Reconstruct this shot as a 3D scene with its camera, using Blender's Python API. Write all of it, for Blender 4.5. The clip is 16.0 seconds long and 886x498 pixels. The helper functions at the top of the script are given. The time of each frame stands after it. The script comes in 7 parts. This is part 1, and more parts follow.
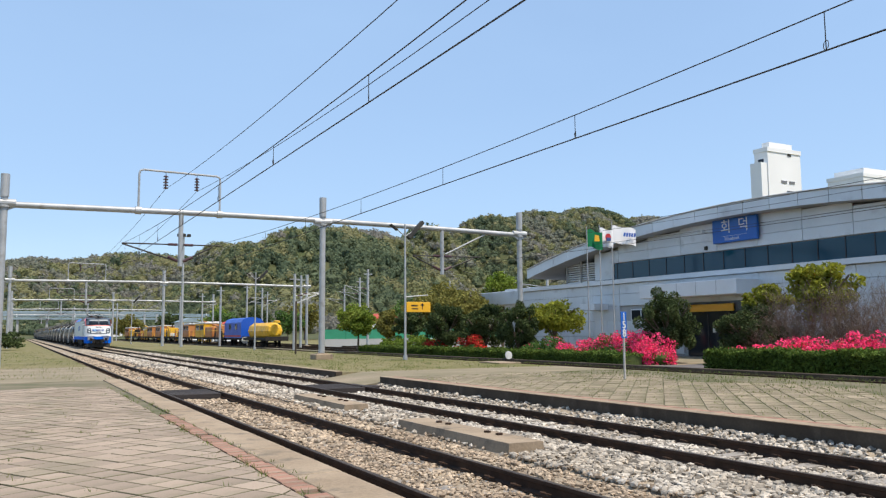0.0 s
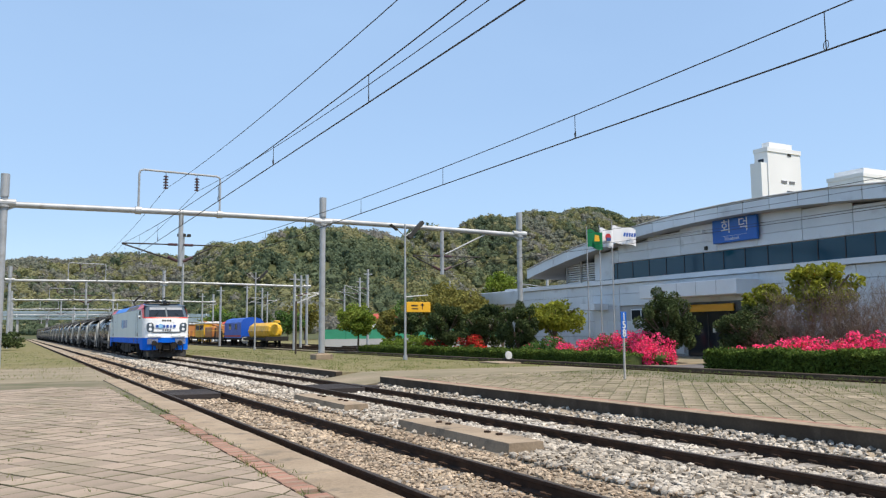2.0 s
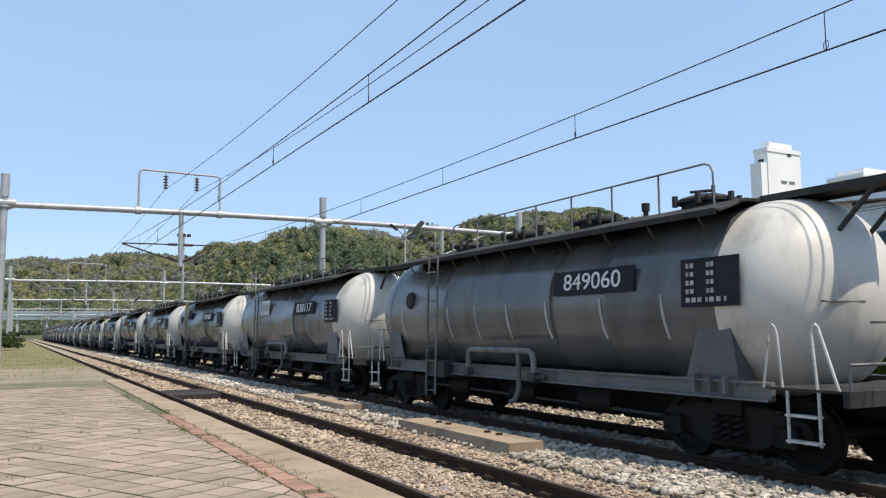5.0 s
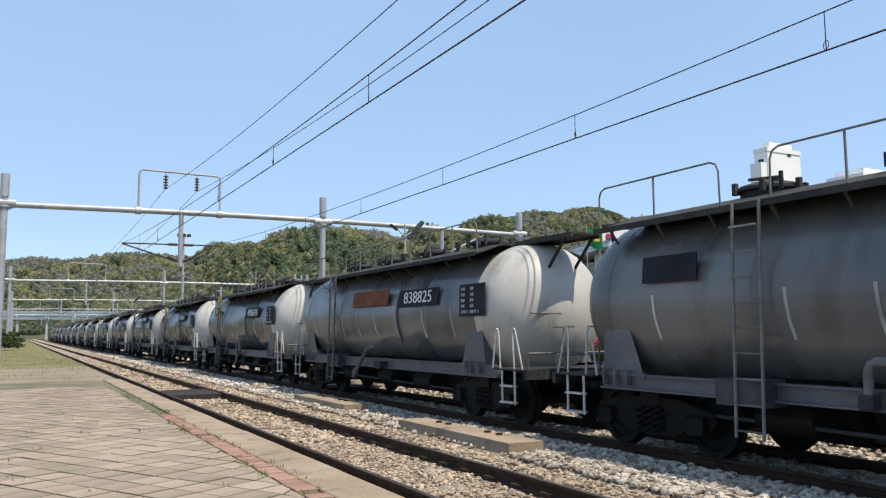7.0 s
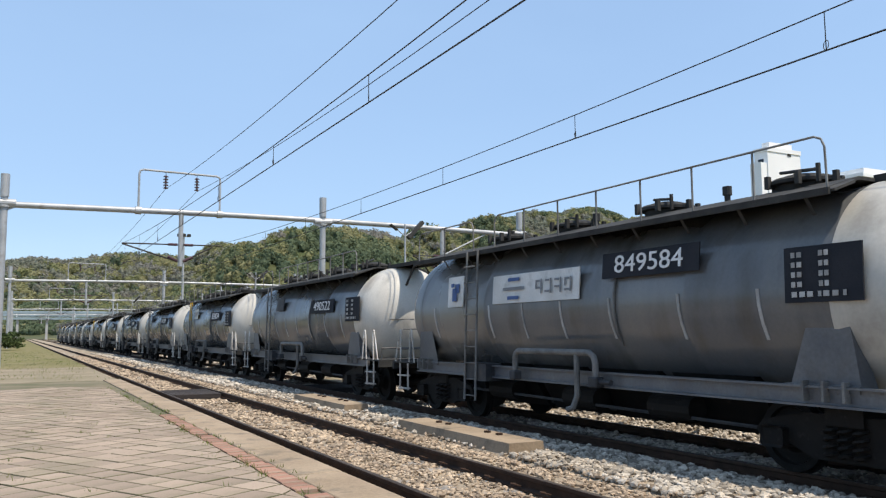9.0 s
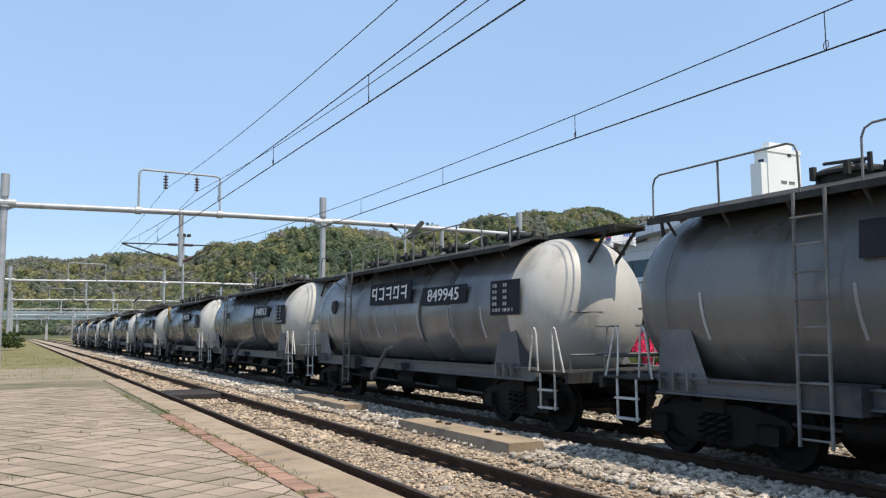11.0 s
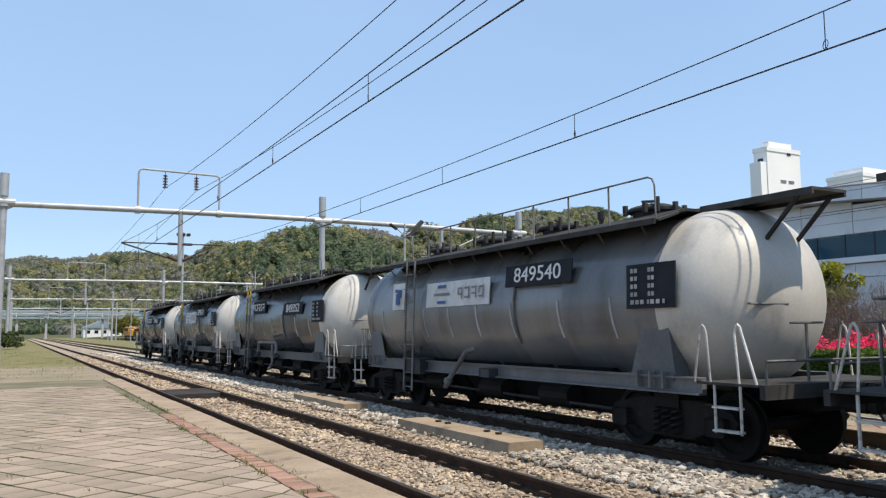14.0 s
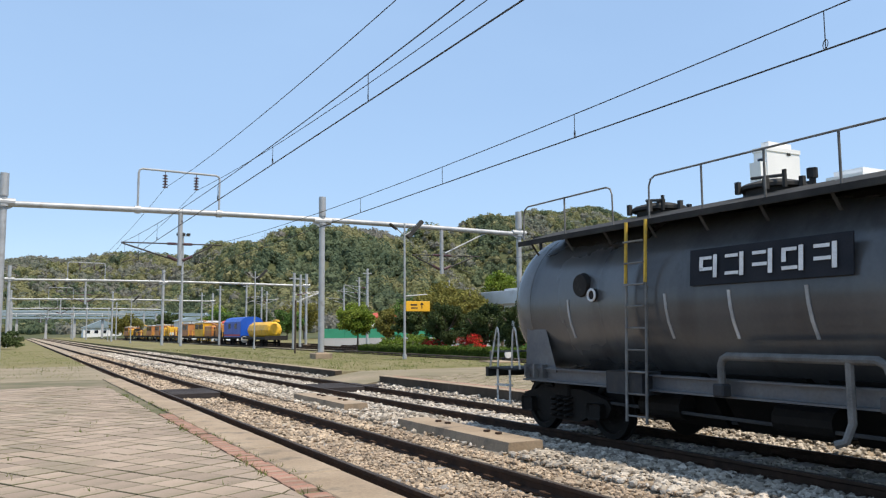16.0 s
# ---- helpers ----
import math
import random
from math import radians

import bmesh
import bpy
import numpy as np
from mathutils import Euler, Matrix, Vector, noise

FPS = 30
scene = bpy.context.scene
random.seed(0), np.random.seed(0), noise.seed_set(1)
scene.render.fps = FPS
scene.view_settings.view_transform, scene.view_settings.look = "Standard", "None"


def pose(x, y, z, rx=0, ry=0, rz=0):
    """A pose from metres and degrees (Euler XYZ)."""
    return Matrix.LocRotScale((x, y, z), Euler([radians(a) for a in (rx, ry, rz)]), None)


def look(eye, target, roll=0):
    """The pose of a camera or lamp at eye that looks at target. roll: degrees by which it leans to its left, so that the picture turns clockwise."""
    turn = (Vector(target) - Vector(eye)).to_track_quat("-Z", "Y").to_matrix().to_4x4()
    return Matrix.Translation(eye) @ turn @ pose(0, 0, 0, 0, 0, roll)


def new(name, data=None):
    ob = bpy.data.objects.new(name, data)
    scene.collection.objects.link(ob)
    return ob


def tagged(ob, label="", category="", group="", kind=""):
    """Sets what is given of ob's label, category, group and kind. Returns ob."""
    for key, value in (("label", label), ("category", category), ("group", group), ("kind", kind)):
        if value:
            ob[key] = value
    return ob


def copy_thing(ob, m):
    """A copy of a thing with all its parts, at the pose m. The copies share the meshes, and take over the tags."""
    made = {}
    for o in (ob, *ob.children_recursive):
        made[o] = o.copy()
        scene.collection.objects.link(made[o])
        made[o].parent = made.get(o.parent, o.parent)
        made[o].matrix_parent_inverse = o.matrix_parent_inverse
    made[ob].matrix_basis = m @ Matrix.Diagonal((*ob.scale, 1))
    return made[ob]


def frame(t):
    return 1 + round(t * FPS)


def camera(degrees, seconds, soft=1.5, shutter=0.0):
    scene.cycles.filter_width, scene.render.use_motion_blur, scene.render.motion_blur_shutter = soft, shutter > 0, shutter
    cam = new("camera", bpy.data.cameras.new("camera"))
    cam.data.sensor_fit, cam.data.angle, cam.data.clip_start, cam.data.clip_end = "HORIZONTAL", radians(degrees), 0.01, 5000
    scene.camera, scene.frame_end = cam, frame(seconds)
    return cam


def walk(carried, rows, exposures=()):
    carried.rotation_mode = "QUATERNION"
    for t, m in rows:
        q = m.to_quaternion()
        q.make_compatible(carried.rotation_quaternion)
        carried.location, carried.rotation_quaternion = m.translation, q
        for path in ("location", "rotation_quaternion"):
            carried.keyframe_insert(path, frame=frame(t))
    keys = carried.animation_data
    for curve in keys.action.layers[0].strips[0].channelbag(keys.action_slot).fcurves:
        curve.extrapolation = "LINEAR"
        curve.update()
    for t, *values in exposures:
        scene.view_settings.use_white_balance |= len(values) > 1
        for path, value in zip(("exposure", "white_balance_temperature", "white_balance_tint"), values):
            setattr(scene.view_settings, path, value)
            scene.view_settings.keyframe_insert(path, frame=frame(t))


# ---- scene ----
cam = camera(57.73, 16.0, soft=1.25)
EYE = (0.0, 0.0, 1.671)
AIM = (46.6654, 87.8425, 11.9691)
AIM_END = (46.72, 87.80, 11.87)
walk(cam, [(0.0, look(EYE, AIM, -0.381)), (12.5, look(EYE, AIM, -0.381)), (14.5, look(EYE, AIM_END, -0.381)), (16.0, look(EYE, AIM_END, -0.381))],
     exposures=[(0.0, 0.32), (16.0, 0.32)])

# ---- light: high spring sun from beyond the train, thin haze ----
SUN_TO = Vector((0.23, -0.44, 1.0)).normalized()
world = bpy.data.worlds.new("sky")
scene.world = world
world.use_nodes = True
wn = world.node_tree.nodes
sky = wn.new("ShaderNodeTexSky")
sky.sky_type = "NISHITA"
sky.sun_disc = False
sky.sun_elevation = math.asin(SUN_TO.z)
sky.sun_rotation = math.atan2(SUN_TO.x, SUN_TO.y)
sky.air_density, sky.dust_density, sky.ozone_density = 1.0, 0.5, 1.5
wn["Background"].inputs["Strength"].default_value = 0.15
haze = wn.new("ShaderNodeMix")
haze.data_type = "RGBA"
veil = wn.new("ShaderNodeTexNoise")
veil.inputs["Scale"].default_value, veil.inputs["Detail"].default_value = 2.2, 5
stretch = wn.new("ShaderNodeMapping")
stretch.inputs["Scale"].default_value = (1.0, 1.0, 2.6)
coords = wn.new("ShaderNodeTexCoord")
veil_range = wn.new("ShaderNodeMapRange")
veil_range.inputs["From Min"].default_value, veil_range.inputs["From Max"].default_value = 0.3, 0.7
veil_range.inputs["To Min"].default_value, veil_range.inputs["To Max"].default_value = 0.58, 0.80
link = world.node_tree.links.new
link(coords.outputs["Generated"], stretch.inputs["Vector"])
link(stretch.outputs[0], veil.inputs["Vector"])
link(veil.outputs["Fac"], veil_range.inputs["Value"])
link(veil_range.outputs[0], haze.inputs["Factor"])
haze.inputs["B"].default_value = (2.3, 3.45, 5.2, 1)
world.node_tree.links.new(sky.outputs[0], haze.inputs["A"])
world.node_tree.links.new(haze.outputs["Result"], wn["Background"].inputs["Color"])
sun = new("sun", bpy.data.lights.new("sun", "SUN"))
sun.data.energy, sun.data.angle, sun.data.color = 4.4, radians(0.6), (1.0, 0.90, 0.77)
sun.matrix_world = look((0, 0, 60), Vector((0, 0, 60)) - SUN_TO)


# ---- building helpers ----
class Geo:
    """Collects vertices and faces of one mesh."""

    def __init__(self):
        self.v, self.f = [], []

    def add(self, vs, fs):
        n = len(self.v)
        self.v += [tuple(p) for p in vs]
        self.f += [tuple(i + n for i in f) for f in fs]
        return self

    def box(self, x0, y0, z0, x1, y1, z1, bev=0.0):
        if bev <= 0:
            vs = [(x, y, z) for z in (z0, z1) for y in (y0, y1) for x in (x0, x1)]
            return self.add(vs, [(0, 2, 3, 1), (4, 5, 7, 6), (0, 1, 5, 4), (2, 6, 7, 3), (0, 4, 6, 2), (1, 3, 7, 5)])
        b = bev
        ring = lambda i, z: [(x0 + i, y0 + b, z), (x0 + b, y0 + i, z), (x1 - b, y0 + i, z), (x1 - i, y0 + b, z),
                             (x1 - i, y1 - b, z), (x1 - b, y1 - i, z), (x0 + b, y1 - i, z), (x0 + i, y1 - b, z)]
        inner = lambda z: [(x0 + b, y0 + b, z), (x1 - b, y0 + b, z), (x1 - b, y1 - b, z), (x0 + b, y1 - b, z)]
        vs = inner(z0) + ring(0, z0 + b) + ring(0, z1 - b) + inner(z1)
        fs = [(3, 2, 1, 0), (20, 21, 22, 23)]
        fs += [(4 + i, 4 + (i + 1) % 8, 12 + (i + 1) % 8, 12 + i) for i in range(8)]
        for k, (lo, a) in enumerate(((0, 4), (20, 12))):
            for c in range(4):
                q = [(a + 2 * c, a + 2 * c + 1, lo + c), (a + 2 * c + 1, a + (2 * c + 2) % 8, lo + (c + 1) % 4, lo + c)]
                fs += [tuple(reversed(t)) if k == 0 else t for t in q]
        return self.add(vs, fs)

    def rod(self, p, q, r, n=8, r2=None, caps=True):
        p, q = Vector(p), Vector(q)
        r2 = r if r2 is None else r2
        d = (q - p).normalized()
        a = d.orthogonal().normalized()
        b = d.cross(a)
        vs = []
        for c, rr in ((p, r), (q, r2)):
            vs += [c + a * (rr * math.cos(2 * math.pi * i / n)) + b * (rr * math.sin(2 * math.pi * i / n)) for i in range(n)]
        fs = [(i, (i + 1) % n, n + (i + 1) % n, n + i) for i in range(n)]
        if caps:
            fs += [tuple(range(n - 1, -1, -1)), tuple(range(n, 2 * n))]
        return self.add(vs, fs)

    def tube(self, pts, r, n=8):
        pts = [Vector(p) for p in pts]
        rings = []
        up = None
        for i, p in enumerate(pts):
            d = (pts[min(i + 1, len(pts) - 1)] - pts[max(i - 1, 0)]).normalized()
            a = d.orthogonal().normalized() if up is None else (up - d * up.dot(d)).normalized()
            up = a
            b = d.cross(a)
            rings.append([p + a * (r * math.cos(2 * math.pi * k / n)) + b * (r * math.sin(2 * math.pi * k / n)) for k in range(n)])
        vs = [v for ring in rings for v in ring]
        fs = [(i * n + k, i * n + (k + 1) % n, (i + 1) * n + (k + 1) % n, (i + 1) * n + k) for i in range(len(pts) - 1) for k in range(n)]
        fs += [tuple(range(n - 1, -1, -1)), tuple(range((len(pts) - 1) * n, len(pts) * n))]
        return self.add(vs, fs)

    def prism(self, poly, y0, y1, axis="y"):
        n = len(poly)
        put = {"y": lambda a, b, t: (a, t, b), "x": lambda a, b, t: (t, a, b), "z": lambda a, b, t: (a, b, t)}[axis]
        vs = [put(a, b, t) for t in (y0, y1) for a, b in poly]
        fs = [(i, (i + 1) % n, n + (i + 1) % n, n + i) for i in range(n)] + [tuple(range(n - 1, -1, -1)), tuple(range(n, 2 * n))]
        return self.add(vs, fs)

    def lathe(self, rows, n=32, axis="y"):
        """rows: (along, radius, centre height)."""
        vs, fs = [], []
        for y, r, zc in rows:
            vs += [(r * math.cos(2 * math.pi * k / n), y, zc + r * math.sin(2 * math.pi * k / n)) for k in range(n)]
        if axis == "z":
            vs = [(x, z, y) for x, y, z in vs]
        if axis == "x":
            vs = [(y, x, z) for x, y, z in vs]
        m = len(rows)
        fs = [(i * n + k, (i + 1) * n + k, (i + 1) * n + (k + 1) % n, i * n + (k + 1) % n) for i in range(m - 1) for k in range(n)]
        fs += [tuple(range(n)), tuple(range(m * n - 1, (m - 1) * n - 1, -1))]
        return self.add(vs, fs)

    def slab(self, quad, t):
        """A plate: four corners in order, thickened along its normal by t."""
        q = [Vector(p) for p in quad]
        nrm = (q[1] - q[0]).cross(q[-1] - q[0]).normalized() * t
        n = len(q)
        vs = q + [p + nrm for p in q]
        return self.add(vs, [tuple(range(n - 1, -1, -1)), tuple(range(n, 2 * n))] + [(i, (i + 1) % n, n + (i + 1) % n, n + i) for i in range(n)])

    def mesh(self, name, mat, smooth=False):
        me = bpy.data.meshes.new(name)
        me.from_pydata(self.v, [], self.f)
        if mat:
            me.materials.append(mat)
        if smooth:
            me.polygons.foreach_set("use_smooth", [True] * len(me.polygons))
            me.set_sharp_from_angle(angle=radians(38))
        me.update()
        return me


def normals(me):
    bm = bmesh.new()
    bm.from_mesh(me)
    bmesh.ops.recalc_face_normals(bm, faces=bm.faces)
    bm.to_mesh(me)
    bm.free()


def part(name, geo, mat, parent=None, label="", smooth=False, fix=True):
    me = geo.mesh(name, mat, smooth)
    if fix:
        normals(me)
    ob = new(name, me)
    if parent:
        ob.parent = parent
    return tagged(ob, label)


def thing(name, at, label, category, group="", kind=""):
    ob = new(name)
    ob.location = at
    return tagged(ob, label, category, group, kind)


def lettering(name, words, size, mat, parent, m, label="", wide=1.0, depth=0.004):
    """Words as a thin mesh, centred on the pose m."""
    cu = bpy.data.curves.new(name, "FONT")
    cu.body, cu.size, cu.align_x, cu.align_y, cu.extrude = words, size, "CENTER", "CENTER", depth
    tmp = new(name, cu)
    dg = bpy.context.evaluated_depsgraph_get()
    me = bpy.data.meshes.new_from_object(tmp.evaluated_get(dg))
    bpy.data.objects.remove(tmp)
    bpy.data.curves.remove(cu)
    me.transform(m @ Matrix.Diagonal((wide, 1, 1, 1)))
    me.materials.clear()
    me.materials.append(mat)
    ob = new(name, me)
    ob.parent = parent
    return tagged(ob, label)


# ---- materials ----
def surface(name, c1, c2=None, scale=3.0, rough=0.6, metal=0.0, bump=0.15, grain=60.0, stretch=(1, 1, 1), rnd=0.0, dirt=None, dirt_amount=0.5, island=0.0, spread=0.18, dist=0.01, leaf=0.0, speck=0.16):
    """Two scales of variation: broad patches from c1 to c2, and fine grain with relief; dirt: a third colour in blotches."""
    m = bpy.data.materials.new(name)
    m.use_nodes = True
    nt = m.node_tree
    N, L = nt.nodes, nt.links.new
    b = N["Principled BSDF"]
    tc = N.new("ShaderNodeTexCoord")
    mp = N.new("ShaderNodeMapping")
    mp.inputs["Scale"].default_value = stretch
    L(tc.outputs["Object"], mp.inputs["Vector"])
    n1 = N.new("ShaderNodeTexNoise")
    n1.inputs["Scale"].default_value, n1.inputs["Detail"].default_value = scale, 6
    L(mp.outputs[0], n1.inputs["Vector"])
    n2 = N.new("ShaderNodeTexNoise")
    n2.inputs["Scale"].default_value, n2.inputs["Detail"].default_value = grain, 4
    L(tc.outputs["Object"], n2.inputs["Vector"])
    r1 = N.new("ShaderNodeValToRGB")
    r1.color_ramp.elements[0].position, r1.color_ramp.elements[1].position = 0.5 - spread, 0.5 + spread
    c2 = c2 or tuple(k * 0.75 for k in c1)
    r1.color_ramp.elements[0].color, r1.color_ramp.elements[1].color = (*c1, 1), (*c2, 1)
    L(n1.outputs["Fac"], r1.inputs["Fac"])
    out = r1.outputs["Color"]

    def mixed(kind, fac, a, bb):
        x = N.new("ShaderNodeMix")
        x.data_type, x.blend_type = "RGBA", kind
        for sock, val in ((x.inputs["Factor"], fac), (x.inputs["A"], a), (x.inputs["B"], bb)):
            if isinstance(val, bpy.types.NodeSocket):
                L(val, sock)
            else:
                sock.default_value = val
        return x.outputs["Result"]

    if dirt:
        n3 = N.new("ShaderNodeTexNoise")
        n3.inputs["Scale"].default_value, n3.inputs["Detail"].default_value = scale * 2.3, 8
        L(mp.outputs[0], n3.inputs["Vector"])
        r3 = N.new("ShaderNodeValToRGB")
        r3.color_ramp.elements[0].position, r3.color_ramp.elements[1].position = 0.65 - 0.3 * dirt_amount, 0.85 - 0.2 * dirt_amount
        L(n3.outputs["Fac"], r3.inputs["Fac"])
        out = mixed("MIX", r3.outputs["Color"], out, (*dirt, 1))
    r2 = N.new("ShaderNodeMapRange")
    r2.inputs["From Min"].default_value, r2.inputs["From Max"].default_value = 0.25, 0.75
    r2.inputs["To Min"].default_value, r2.inputs["To Max"].default_value = 1 - speck, 1 + speck * 0.85
    L(n2.outputs["Fac"], r2.inputs["Value"])
    cb = N.new("ShaderNodeCombineColor")
    for i in range(3):
        L(r2.outputs[0], cb.inputs[i])
    out = mixed("MULTIPLY", 1.0, out, cb.outputs[0])
    for amount, node, sock in ((rnd, "ShaderNodeObjectInfo", "Random"), (island, "ShaderNodeNewGeometry", "Random Per Island")):
        if amount:
            src = N.new(node)
            h = N.new("ShaderNodeHueSaturation")
            v = N.new("ShaderNodeMapRange")
            v.inputs["To Min"].default_value, v.inputs["To Max"].default_value = 1 - amount, 1 + amount
            L(src.outputs[sock], v.inputs["Value"])
            L(v.outputs[0], h.inputs["Value"])
            L(out, h.inputs["Color"])
            out = h.outputs["Color"]
    L(out, b.inputs["Base Color"])
    b.inputs["Metallic"].default_value = metal
    b.inputs["Specular IOR Level"].default_value = 0.5 if rough < 0.7 else 0.2
    rr = N.new("ShaderNodeMapRange")
    rr.inputs["To Min"].default_value, rr.inputs["To Max"].default_value = max(0.03, rough - 0.12), min(1, rough + 0.12)
    L(n1.outputs["Fac"], rr.inputs["Value"])
    L(rr.outputs[0], b.inputs["Roughness"])
    if bump:
        bp = N.new("ShaderNodeBump")
        bp.inputs["Strength"].default_value, bp.inputs["Distance"].default_value = bump, dist
        L(n2.outputs["Fac"], bp.inputs["Height"])
        L(bp.outputs[0], b.inputs["Normal"])
    if leaf:
        tr = N.new("ShaderNodeBsdfTranslucent")
        L(out, tr.inputs["Color"])
        ms = N.new("ShaderNodeMixShader")
        ms.inputs[0].default_value = leaf
        L(b.outputs[0], ms.inputs[1])
        L(tr.outputs[0], ms.inputs[2])
        L(ms.outputs[0], N["Material Output"].inputs["Surface"])
    return m


def glass_mat(name, tint, rough=0.05):
    m = bpy.data.materials.new(name)
    m.use_nodes = True
    b = m.node_tree.nodes["Principled BSDF"]
    b.inputs["Base Color"].default_value = (*tint, 1)
    b.inputs["Roughness"].default_value = rough
    b.inputs["Specular IOR Level"].default_value = 0.4
    return m


